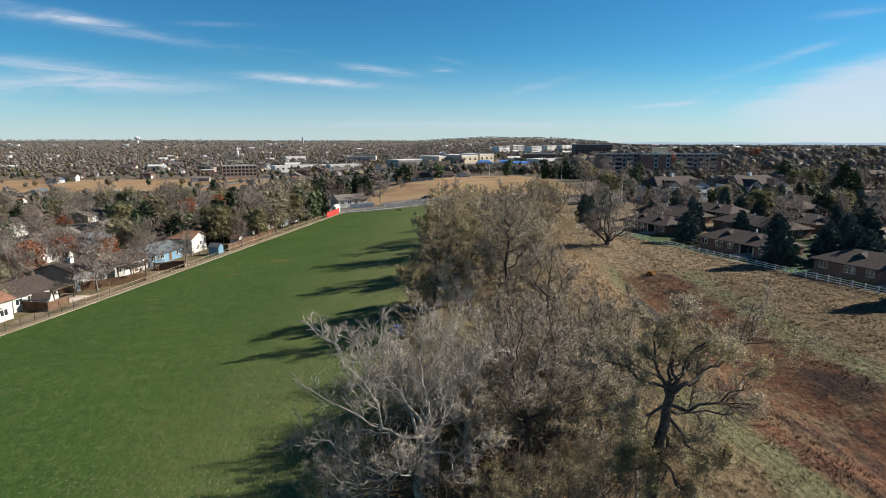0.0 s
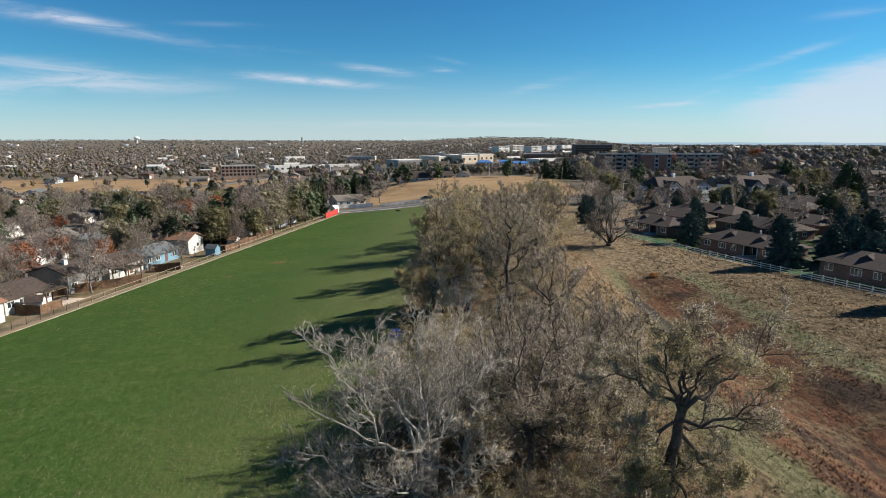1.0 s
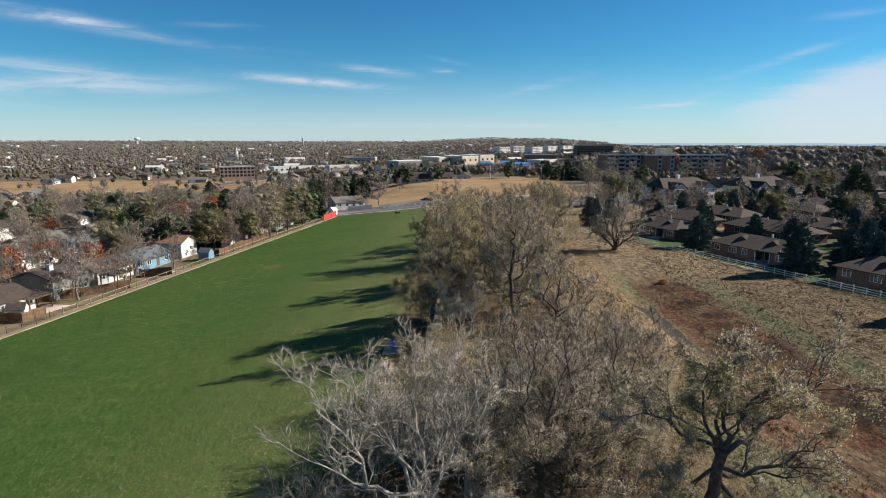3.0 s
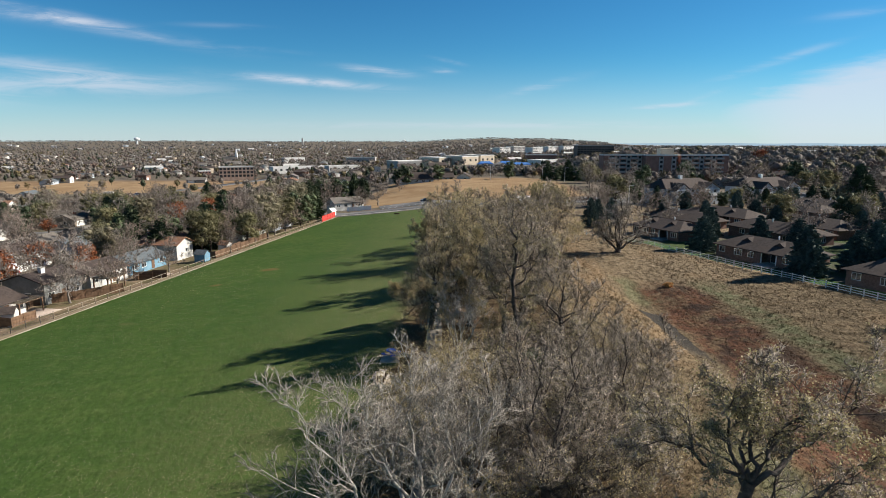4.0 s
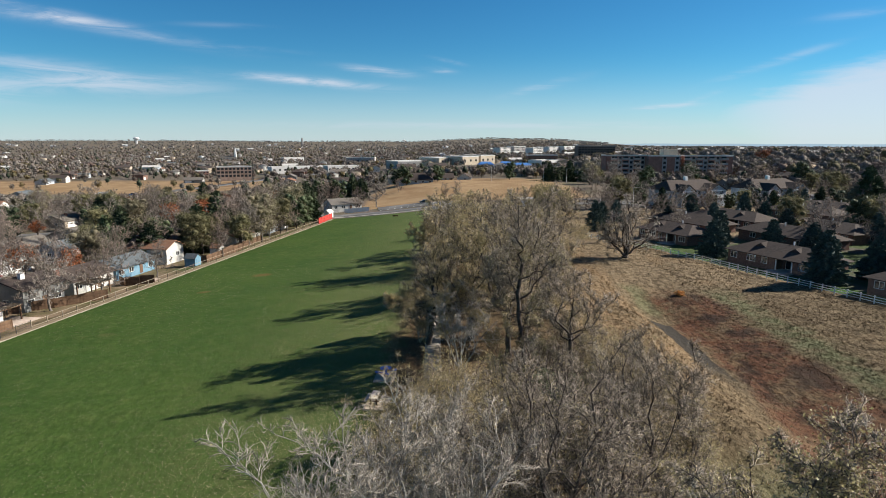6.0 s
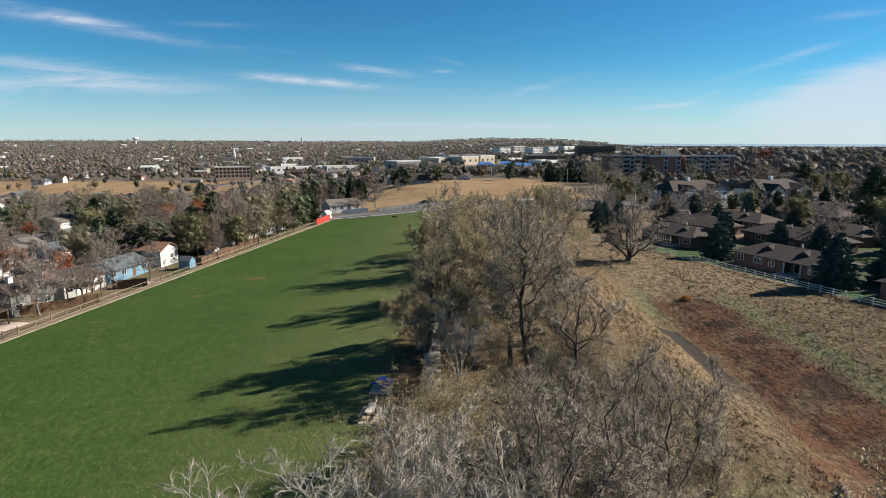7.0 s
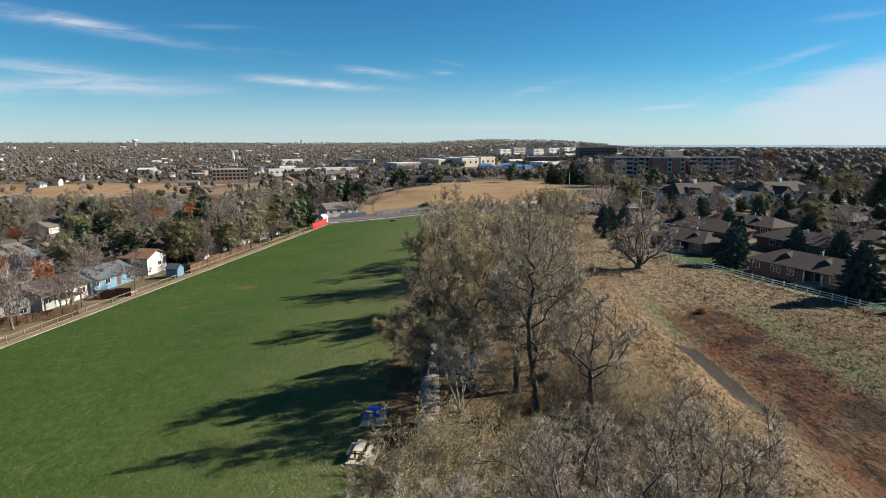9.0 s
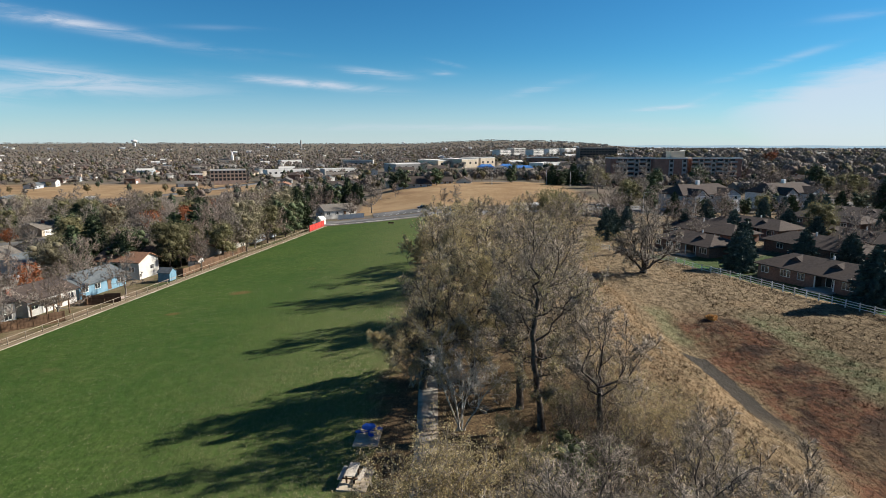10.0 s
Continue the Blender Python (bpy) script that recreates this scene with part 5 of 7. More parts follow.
plant(BIG_OLIVE, "willow_tree", 30.5, 188.0, 0, 1.0, "broad olive-green tree still in leaf past the meadow", "tree")

rng_t = np.random.default_rng(17)
TREE_LABEL = {"bare": "bare suburban tree with a fine brownish crown of twigs", "olive": "suburban tree with dull olive leaves", "green": "dark green conifer among the houses", "rust": "small tree with rust-red autumn leaves"}


def garden_tree(x, y, kind=None, size=None):
    kind = kind or rng_t.choice(["bare", "bare", "bare", "bare", "bare", "olive", "olive", "green", "green", "rust"] if x < 0 else ["bare", "bare", "bare", "olive", "green", "green"])
    size = size or 1.0 + 0.55 * rng_t.random()
    me = {"bare": GARDEN[int(rng_t.integers(0, 4))], "olive": OLIVE[int(rng_t.integers(0, 2))], "rust": RUSTY,
          "green": (SPRUCE_G[0], OLIVE[2])[int(rng_t.integers(0, 2))]}[kind]
    plant(me, {"green": "evergreen_tree"}.get(kind, "garden_tree"), x, y, 360 * rng_t.random(), size, TREE_LABEL[kind], "tree", "trees of the suburb", 0.9 + 0.25 * rng_t.random())


# those beside the lawn, then those in the streets behind
for y, off, kind, size in ((113.7, 7.0, "bare", 1.35), (122.0, 3.7, "bare", 1.15), (138.4, 5.0, "bare", 0.95), (88, 5.5, "bare", 1.0), (92, 12, "bare", 1.2), (84, 14, "olive", 1.1), (106, 19, "bare", 1.3), (109, 21, "bare", 1.4), (114, 23, "rust", 1.5), (103, 27, "green", 1.3), (96, 24, "bare", 1.5), (119, 28, "bare", 1.4),
                           (119, 19, "bare", 1.4), (126, 18, "bare", 1.2), (132, 20, "rust", 1.2), (138.5, 16, "bare", 1.1), (155, 19, "green", 1.2), (144, 19, "bare", 1.3), (150, 27, "green", 1.3), (157, 20, "bare", 1.3),
                           (160, 3.0, "bare", 0.8), (165, 8, "bare", 1.0), (168, 15, "green", 1.5), (171, 4.5, "olive", 1.15), (176, 5, "bare", 1.25), (177, 13, "bare", 1.5), (181, 4.0, "olive", 1.25), (184, 13, "bare", 1.5),
                           (187, 5.0, "bare", 1.35), (190, 9, "olive", 1.5), (194, 5.0, "olive", 1.4), (197, 14, "bare", 1.6), (199, 5.5, "bare", 1.2), (202, 11, "bare", 1.5), (205, 5.0, "green", 1.3),
                           (209, 9.0, "olive", 1.6), (213, 6.0, "green", 1.3), (217, 12.0, "olive", 1.5), (222, 9, "green", 1.4), (97, 20, "bare", 1.2), (101, 24, "green", 1.1), (110, 26, "bare", 1.3), (139, 22, "olive", 1.3),
                           (176, 24, "bare", 1.5), (188, 22, "green", 1.6), (163, 26, "olive", 1.4)):
    x, yy = left_spot(y, off)
    garden_tree(x, yy, kind, size)
for k in range(112):
    off = 9 + 150 * rng_t.random() ** 1.1
    y = 72 + 190 * rng_t.random()
    if min(abs(off - v) for v in (30, 86, 142, 198)) < 4.5:
        off += 8
    x, yy = left_spot(y, off)
    if min((x - a) ** 2 + (yy - b) ** 2 for a, b in LEFT_SPOTS) < 36:
        x -= 7
    garden_tree(x, yy)
for k in range(105):
    s, off = -90 + 190 * rng_t.random(), 24 + 190 * rng_t.random()
    x, y = right_spot(s, off)
    if 40 < y < 235 and not (64 < x < 150 and y > 178):
        garden_tree(x, y)
for x, y, size in ((88.0, 226.0, 0.7), (70, 200, 0.9), (61, 172, 0.9), (78, 190, 1.0), (68, 215, 1.0), (55, 214, 1.0), (47, 204, 1.0), (92, 190, 0.9), (38, 210, 1.0), (46, 225, 0.9), (58, 235, 1.0)):
    garden_tree(x, y, "bare", size)


for x, y, size in ((-52.5, 240.6, 0.9), (-49.5, 243.2, 0.75), (-36.2, 247.0, 0.85), (-57.0, 241.0, 1.0)):
    garden_tree(x, y, "bare", size)


# those past the first streets, still told apart
for k in range(150):
    r, az = 235 + 110 * rng_t.random(), radians(-44 + 88 * rng_t.random())
    x, y = r * math.sin(az), r * math.cos(az)
    if -48 < x < 78 or (x < 0 and y > 300) or (60 < x < 165 and y < 330):
        continue
    garden_tree(x, y)

# ---------------------------------------------------------------- far woods and suburb
def far_woods(name, seed, n, r0, r1, a0, a1, leaf, tall, label, keep=None, narrow=1.0, sprays=0, fine=True, blade=0.16):
    """Trees too far off to count, each a stem and a ragged, lumpy crown with loose sprays at its edge, in one mesh."""
    rng = np.random.default_rng(seed)
    r = r0 * (r1 / r0) ** rng.random(n)
    az = np.radians(a0 + (a1 - a0) * rng.random(n))
    x, y = r * np.sin(az), r * np.cos(az)
    if keep is not None:
        ok = keep(x, y)
        x, y, r, n = x[ok], y[ok], r[ok], int(ok.sum())
    ht = tall * (0.55 + 0.75 * rng.random(n)) * (1 + 0.25 * smooth(600, 4000, r))
    gz = height(x, y)
    wid = ht * (0.40 + 0.18 * rng.random(n)) * narrow
    bm = bmesh.new()
    bmesh.ops.create_icosphere(bm, subdivisions=2 if fine else 1, radius=1.0)
    ball = np.array([v.co[:] for v in bm.verts])
    tri = np.array([[v.index for v in f.verts] for f in bm.faces])
    bm.free()
    k = len(ball)
    core = 0.58 if sprays > 100 else 0.62 if sprays else 1.0
    lump = core * (0.62 + 0.62 * rng.random((n, k, 1))) * (0.8 + 0.35 * rng.random((n, 1, 1)))
    size3 = np.stack([wid, wid, ht * 0.46], -1)[:, None]
    mid = np.stack([x, y, gz + ht * 0.53], -1)[:, None]

    def shape(v):
        """Broad crowns stay round, narrow ones taper upwards."""
        return v * np.concatenate([np.repeat(1.15 - 0.62 * v[..., 2:3].clip(-1, 1), 2, -1), np.ones_like(v[..., :1])], -1) if narrow < 0.9 else v

    verts = [(shape(ball[None] * lump) * size3 + mid).reshape(-1, 3)]
    faces = [(tri[None] + np.arange(n)[:, None, None] * k).reshape(-1, 3)]
    o = n * k
    if sprays:
        d = unit(rng.normal(0, 1, (n, sprays, 3)) + np.array([0, 0, 0.15]))
        a = shape(d * 0.55) * size3 + mid
        b = shape(d * (0.72 + 0.3 * rng.random((n, sprays, 1)))) * size3 + mid + rng.normal(0, 0.3, d.shape)
        w = unit(np.cross(d, rng.normal(0, 1, d.shape))) * blade
        verts.append(np.stack([a - w, a + w, b], 2).reshape(-1, 3))
        faces.append(np.arange(n * sprays * 3).reshape(-1, 3) + o)
        o += n * sprays * 3
    stem = np.stack([np.column_stack([x, y, gz - 0.5]), np.column_stack([x, y, gz + ht * 0.5])], 1)
    sv, sf = tubes(stem, np.stack([ht * 0.018, ht * 0.008], 1), 3)
    ob = new(name, mesh_of(name, np.vstack(verts + [sv]), [np.concatenate(faces), sf + o]))
    ob.data.materials.append(leaf)
    return tagged(ob, label, "woods", kind="stuff")


FAR_TWIG = surface("far bare crowns", (0.12, 0.106, 0.092), (0.235, 0.21, 0.184), 0.5, 0.95, coord="World", bump=0.3, bscale=1.2, c3=(0.15, 0.105, 0.085), s3=0.08)
FAR_OLIVE = surface("far olive crowns", (0.065, 0.059, 0.032), (0.15, 0.13, 0.07), 0.5, 0.95, coord="World", bump=0.8, bscale=1.2, c3=(0.17, 0.125, 0.06), s3=0.08)
FAR_GREEN = surface("far evergreen crowns", (0.018, 0.028, 0.018), (0.06, 0.075, 0.045), 0.6, 0.95, coord="World", bump=0.8, bscale=1.4)


def clear(x, y):
    """Keeps the lawn, the meadow, the hill, the open fields and the near suburb free."""
    near = y < 300
    hill = (x > -48) & (x < 78) & (y > 235) & (y < 372)
    thin = (x < -105) & (y > 290) & (y < 395) & (np.sin(x * 5.3 + y * 3.7) < 0.7)
    prairie = (x < -125) & (y > 385) & (y < 545) & (np.sin(x * 3.1 + y * 1.7) < 0.93)
    shops = (x > -70) & (x < 75) & (y > 470) & (y < 690)
    mid_right = (x > 40) & (y < 215)
    near_left = near & (x < 40) & (x > edge_x(y) - 150)
    return ~near_left & ~thin & ~(near & (x > -20) & (x < 40)) & ~hill & ~prairie & ~mid_right & ~(shops & (np.sin(x * 12.3 + y * 7.7) < 0.75))


# greyer copy of the far crowns: distance haze put into the base colour
FAR_HAZED = surface("farthest crowns, haze painted in", (0.10, 0.09, 0.085), (0.20, 0.185, 0.175), 0.05, 0.95, coord="World", c3=(0.13, 0.13, 0.12), s3=0.3)
BARE_FAR, OLIVE_FAR, GREEN_FAR = "distant bare brown trees of the suburb", "distant trees with dull olive leaves", "distant dark evergreens of the suburb"
far_woods("far_bare_trees", 1, 2300, 330, 800, -46, 46, FAR_TWIG, 6.6, BARE_FAR, clear, 1.0, 130, True, 0.22)
far_woods("far_olive_trees", 2, 600, 330, 800, -46, 46, FAR_OLIVE, 6.6, OLIVE_FAR, clear, 1.0, 130, True, 0.24)
far_woods("far_evergreen_trees", 3, 520, 330, 800, -46, 46, FAR_GREEN, 7.5, GREEN_FAR, clear, 0.6, 60)
far_woods("far_bare_trees", 8, 700, 430, 800, 12, 44, FAR_TWIG, 10.5, "tall bare trees behind the apartment blocks", clear, 1.0, 130, True, 0.24)
far_woods("far_olive_trees", 9, 260, 430, 800, 12, 44, FAR_OLIVE, 10.5, "tall trees with dull leaves behind the apartment blocks", clear, 1.0, 110)
far_woods("far_bare_trees", 10, 7600, 780, 2200, -46, 46, FAR_TWIG, 7.4, BARE_FAR, None, 1.0, 30, False, 0.6)
far_woods("far_olive_trees", 11, 1700, 780, 2200, -46, 46, FAR_OLIVE, 6.4, OLIVE_FAR, None, 1.0, 30, False, 0.6)
far_woods("far_evergreen_trees", 12, 500, 780, 2200, -46, 46, FAR_GREEN, 8.0, GREEN_FAR, None, 0.7, 24, False, 0.6)
far_woods("far_bare_trees", 13, 4500, 2100, 4750, -46, 46, FAR_HAZED, 8.0, "farthest trees on the skyline, greyed by painted haze", lambda x, y: x < 0.27 * y, 1.0, 14, False, 1.2)


def far_roofs(seed, n, r0, r1, label, walls, roof):
    """Small gabled houses past counting, joined in one mesh of walls and one of roofs."""
    rng = np.random.default_rng(seed)
    r = r0 * (r1 / r0) ** rng.random(n)
    az = np.radians(-42 + 84 * rng.random(n))
    x, y = r * np.sin(az), r * np.cos(az)
    ok = clear(x, y) & ~((x < -95) & (y > 280) & (y < 620))
    x, y = x[ok], y[ok]
    n = len(x)
    turn = np.radians(12 + 90 * rng.integers(0, 2, n))
    l, d, wh, ri = 5.5 + 4 * rng.random(n), 4.2 + rng.random(n), 2.8 + 2.6 * (rng.random(n) < 0.45), 1.8 + 0.6 * rng.random(n)
    z = height(x, y)

    def lay(local):
        q = np.array(local, float)
        px, py, pz = q[None, :, 0] * l[:, None], q[None, :, 1] * d[:, None], np.where(q[None, :, 2] > 1.5, (wh + ri)[:, None] + 0.05, np.where(q[None, :, 2] > 0.5, wh[:, None], -1.0))
        c, s = np.cos(turn)[:, None], np.sin(turn)[:, None]
        return np.stack([x[:, None] + px * c - py * s, y[:, None] + px * s + py * c, z[:, None] + pz], -1).reshape(-1, 3)

    def copies(faces, k):
        return (np.array(faces)[None] + np.arange(n)[:, None, None] * k).reshape(-1, len(faces[0]))

    body = [(-1, -1, 0), (1, -1, 0), (1, 1, 0), (-1, 1, 0), (-1, -1, 1), (1, -1, 1), (1, 1, 1), (-1, 1, 1), (-1, 0, 2), (1, 0, 2)]
    ob = new("far_houses", mesh_of("far_houses", lay(body), [copies([(0, 1, 5, 4), (2, 3, 7, 6), (1, 2, 6, 5), (3, 0, 4, 7)], 10), copies([(5, 6, 9), (7, 4, 8)], 10)]))
    ob.data.materials.append(walls)
    tagged(ob, label, "houses", kind="stuff")
    top = [(-1.08, -1.12, 1), (1.08, -1.12, 1), (1.08, 0, 2), (-1.08, 0, 2), (1.08, 1.12, 1), (-1.08, 1.12, 1)]
    rf = new("far_roofs", mesh_of("far_roofs", lay(top) + np.array([0, 0, 0.12]), [copies([(0, 1, 2, 3), (3, 2, 4, 5)], 6)]))
    rf.data.materials.append(roof)
    tagged(rf, label, "houses", kind="stuff")


far_roofs(31, 160, 480, 2800, "distant white houses among bare trees", SIDING_W, SHINGLE_G)
far_roofs(32, 240, 480, 2600, "distant tan houses with brown roofs", SIDING_T, SHINGLE)
far_roofs(33, 110, 700, 3200, "distant pale commercial roofs", SIDING_P, SIDING_W)



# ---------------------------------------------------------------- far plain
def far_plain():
    """The far plain under the skyline: a pale blue band, haze painted as emission."""
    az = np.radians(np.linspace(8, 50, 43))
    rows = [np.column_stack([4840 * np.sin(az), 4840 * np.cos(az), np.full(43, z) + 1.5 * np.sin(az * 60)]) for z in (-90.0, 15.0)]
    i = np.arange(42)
    mt = bpy.data.materials.new("painted haze glow")
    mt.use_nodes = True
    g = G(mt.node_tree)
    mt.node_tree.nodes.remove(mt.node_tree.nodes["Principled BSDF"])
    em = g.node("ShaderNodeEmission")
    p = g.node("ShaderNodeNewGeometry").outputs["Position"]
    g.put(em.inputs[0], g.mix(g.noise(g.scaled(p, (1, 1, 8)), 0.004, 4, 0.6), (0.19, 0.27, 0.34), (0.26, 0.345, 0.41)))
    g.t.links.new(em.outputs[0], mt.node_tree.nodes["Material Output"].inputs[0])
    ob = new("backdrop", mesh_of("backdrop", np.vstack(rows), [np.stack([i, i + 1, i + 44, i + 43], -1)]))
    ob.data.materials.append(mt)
    return tagged(ob, "pale blue plain on the far skyline, haze painted as glow", "distance", kind="structure")


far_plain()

# ---------------------------------------------------------------- far buildings
TAN_STUCCO = surface("tan stucco", (0.50, 0.42, 0.32), (0.60, 0.52, 0.41), 0.3, 0.9)
GREY_WALL = surface("grey wall", (0.28, 0.27, 0.26), (0.36, 0.35, 0.34), 0.3, 0.9)
ROSE_STUCCO = surface("rose stucco", (0.36, 0.26, 0.21), (0.46, 0.35, 0.29), 0.4, 0.9)
PINK_BRICK = surface("rose brick", (0.22, 0.115, 0.092), (0.30, 0.165, 0.132), 0.5, 0.9)
WHITE_ROOF = surface("pale flat roof", (0.55, 0.54, 0.52), (0.68, 0.67, 0.65), 0.1, 0.9)
BLUE_ROOF = surface("blue metal roof", (0.05, 0.16, 0.42), (0.08, 0.22, 0.52), 0.3, 0.5)
BALCONY = surface("grey balcony panels", (0.30, 0.29, 0.28), (0.40, 0.39, 0.38), 0.4, 0.8)
DARK_STONE = surface("dark stone cladding", (0.07, 0.065, 0.06), (0.11, 0.10, 0.095), 0.3, 0.7)
RED_WOOD = surface("red painted boards", (0.40, 0.035, 0.03), (0.52, 0.06, 0.045), 0.6, 0.7, tint=0.08)


def block(name, x, y, turn, l, d, tall, walls, storeys, bays, label, category="building", roof=WHITE_ROOF, base=None, win=(1.5, 1.3), parapet=0.6, sides=1, ends=True, balcony=0):
    """A flat-roofed building with its storeys of windows, parapet and, on some bays, balconies; its front is local -y."""
    root = new(name)
    root.matrix_basis = pose(x, y, h(x, y) if base is None else base, 0, 0, turn)
    part("wall", boxed(-l / 2, l / 2, -d / 2, d / 2, -3, tall), walls, root)
    part("roof", boxed(-l / 2 + 0.3, l / 2 - 0.3, -d / 2 + 0.3, d / 2 - 0.3, tall + 0.004, tall + 0.1), roof, root)
    bm = boxed(-l / 2 - 0.1, l / 2 + 0.1, -d / 2 - 0.1, -d / 2 + 0.3, tall - 0.2, tall + parapet)
    box(bm, -l / 2 - 0.1, l / 2 + 0.1, d / 2 - 0.3, d / 2 + 0.1, tall - 0.2, tall + parapet)
    box(bm, -l / 2 - 0.1, -l / 2 + 0.3, -d / 2 + 0.3, d / 2 - 0.3, tall - 0.2, tall + parapet)
    box(bm, l / 2 - 0.3, l / 2 + 0.1, -d / 2 + 0.3, d / 2 - 0.3, tall - 0.2, tall + parapet)
    part("parapet", bm, roof if walls is not PINK_BRICK else WHITE_ROOF, root)
    fh = tall / storeys
    wm = boxed(-win[0] / 2, win[0] / 2, -0.05, 0.0, -win[1] / 2, win[1] / 2)
    pane = bpy.data.meshes.new("window")
    wm.to_mesh(pane), wm.free()
    pane.materials.append(GLASS)
    bal = None
    for s in range(storeys):
        for k in range(bays):
            c = -l / 2 + l * (k + 0.5) / bays
            z = fh * (s + 0.55)
            if balcony and k % balcony == 1:
                if bal is None:
                    bm = boxed(-1.7, 1.7, -1.3, 0, -1.15, -1.0)
                    box(bm, -1.7, 1.7, -1.3, -1.22, -1.0, -0.1)
                    box(bm, -1.7, -1.62, -1.22, 0, -1.0, -0.1), box(bm, 1.62, 1.7, -1.22, 0, -1.0, -0.1)
                    bal = bpy.data.meshes.new("balcony")
                    bm.to_mesh(bal), bm.free()
                    bal.materials.append(GREY_WALL)
                part("balcony", bal, None, root, m=pose(c, -d / 2, z))
            part("window", pane, None, root, m=pose(c, -d / 2, z))
        if ends:
            for e in (-1, 1):
                for k in range(2):
                    part("window", pane, None, root, m=pose(e * l / 2, d * (k - 0.5) * 0.5, fh * (s + 0.55), 0, 0, 90 * e))
    return tagged(root, label, category)


def shared(name, bm, material):
    me = bpy.data.meshes.new(name)
    bm.to_mesh(me), bm.free()
    me.materials.append(material)
    return me


# brick apartment building on the right
def apartment_building(x, y, base, tall=18.6, storeys=7):
    """Three wings in line, the middle one proud, with pale window columns, balconies, a white parapet and a stair tower."""
    root = new("apartment_building")
    root.matrix_basis = pose(x, y, base)
    fh = tall / storeys
    pane = shared("window", boxed(-0.75, 0.75, -0.06, 0.0, -0.7, 0.7), GLASS)
    column = shared("window_column", boxed(-1.35, 1.35, -0.12, 0.0, 0, tall - 0.9), GREY_WALL)
    bm = boxed(-2.1, 2.1, -1.5, 0, -1.2, -1.05)
    box(bm, -2.1, 2.1, -1.5, -1.42, -1.05, -0.1)
    box(bm, -2.1, -2.02, -1.42, 0, -1.05, -0.1), box(bm, 2.02, 2.1, -1.42, 0, -1.05, -0.1)
    balcony = shared("balcony", bm, BALCONY)
    opening = shared("balcony_door", boxed(-1.5, 1.5, -0.07, 0.0, -1.0, 0.95), GLASS)
    for x0, x1, front, kinds in ((-37.5, -14.0, 3.0, "ebcbcbc"), (-14.0, 4.5, -3.0, "eecew"), (4.5, 8.0, 6.0, "b"), (8.0, 36.5, 0.0, "bcbcbcbe")):
        back = 14.0
        part("wall", boxed(x0, x1 - 0.004, front, back, -3, tall), PINK_BRICK, root)
        part("roof", boxed(x0 + 0.3, x1 - 0.3, front + 0.3, back - 0.3, tall + 0.004, tall + 0.12), WHITE_ROOF, root)
        bm = boxed(x0 - 0.12, x1 + 0.1, front - 0.15, front + 0.3, tall - 0.2, tall + 0.6)
        box(bm, x0 - 0.12, x0 + 0.3, front + 0.3, back + 0.1, tall - 0.2, tall + 0.6), box(bm, x1 - 0.3, x1 + 0.1, front + 0.3, back + 0.1, tall - 0.2, tall + 0.6)
        part("parapet", bm, WHITE_ROOF, root)
        for k, kind in enumerate(kinds):
            c = x0 + (x1 - x0) * (k + 0.5) / len(kinds)
            if kind in "cw":
                part("window_column", column, None, root, m=pose(c, front, 0))
            for st in range(storeys):
                z = fh * (st + 0.55)
                if kind in "cw":
                    part("window", pane, None, root, m=pose(c, front - 0.124, z))
                elif kind == "b":
                    part("balcony_door", opening, None, root, m=pose(c, front, z))
                    part("balcony", balcony, None, root, m=pose(c, front, z))
    part("stair_tower", boxed(-4.0, 4.0, 1.0, 8.0, tall + 0.12, tall + 4.0), TAN_STUCCO, root)
    return tagged(root, "seven-storey rose-brick apartment building with balconies and white parapet", "building")


apartment_building(132.0, 366.0, -2.2)
block("office_building", 170.8, 705.1, 0, 42.0, 20.0, 11.0, DARK_STONE, 4, 12, "dark glass office building on the skyline", roof=GREY_WALL, base=9.0, ends=False, win=(3.0, 1.6))


def lodge(x, y, turn, base, label):
    """A three-storey pale apartment house with cross gables and brown roofs."""
    root = new("apartment_house")
    root.matrix_basis = pose(x, y, base, 0, 0, turn)
    part("wall", boxed(-12.5, 12.5, -6, 6, -2, 7.62), SIDING_P, root)
    part("roof", roof_mesh(25, 12, 7.6, 3.0, 0.7, 3.0), SHINGLE, root)
    for cx, w in ((-7.5, 6.0), (6.5, 8.5)):
        wing = part("wing", gable_walls(7.0, w, -2, 7.2, 2.2), SIDING_P, root, m=pose(cx, -6.0, 0, 0, 0, 90))
        part("wing_roof", roof_mesh(7.0, w, 7.2, 2.2, 0.5), SHINGLE, wing)
        for s in range(3):
            for k in (-1, 1):
                window(wing, k * w * 0.22, 1.3 + 2.5 * s, 1.3, 1.3, -3.5, 1, "y")
        part("trim", boxed(-3.56, -3.5, -w / 2, w / 2, 6.9, 7.2), PAINT_WHITE, wing)
        pm = boxed(-4.9, -3.5, -1.6, 1.6, 4.6, 4.75)
        box(pm, -4.9, -4.8, -1.6, 1.6, 4.75, 5.7)
        part("balcony", pm, PAINT_WHITE, wing)
    for s in range(3):
        for c in (-11, -1.5, 0.8, 11.4):
            window(root, c, 1.3 + 2.5 * s, 1.2, 1.3, -6.0, -1)
    part("chimney", boxed(-1, 0.2, -0.6, 0.6, 9.5, 12.0), PAINT_WHITE, root)
    return tagged(root, label, "building", "pale apartment houses")


lodge(92.0, 243.1, 22, -0.6, "three-storey pale apartment house with white gables and brown roof")
lodge(127.8, 251.1, 22, -0.6, "three-storey pale apartment house with white gables and brown roof")

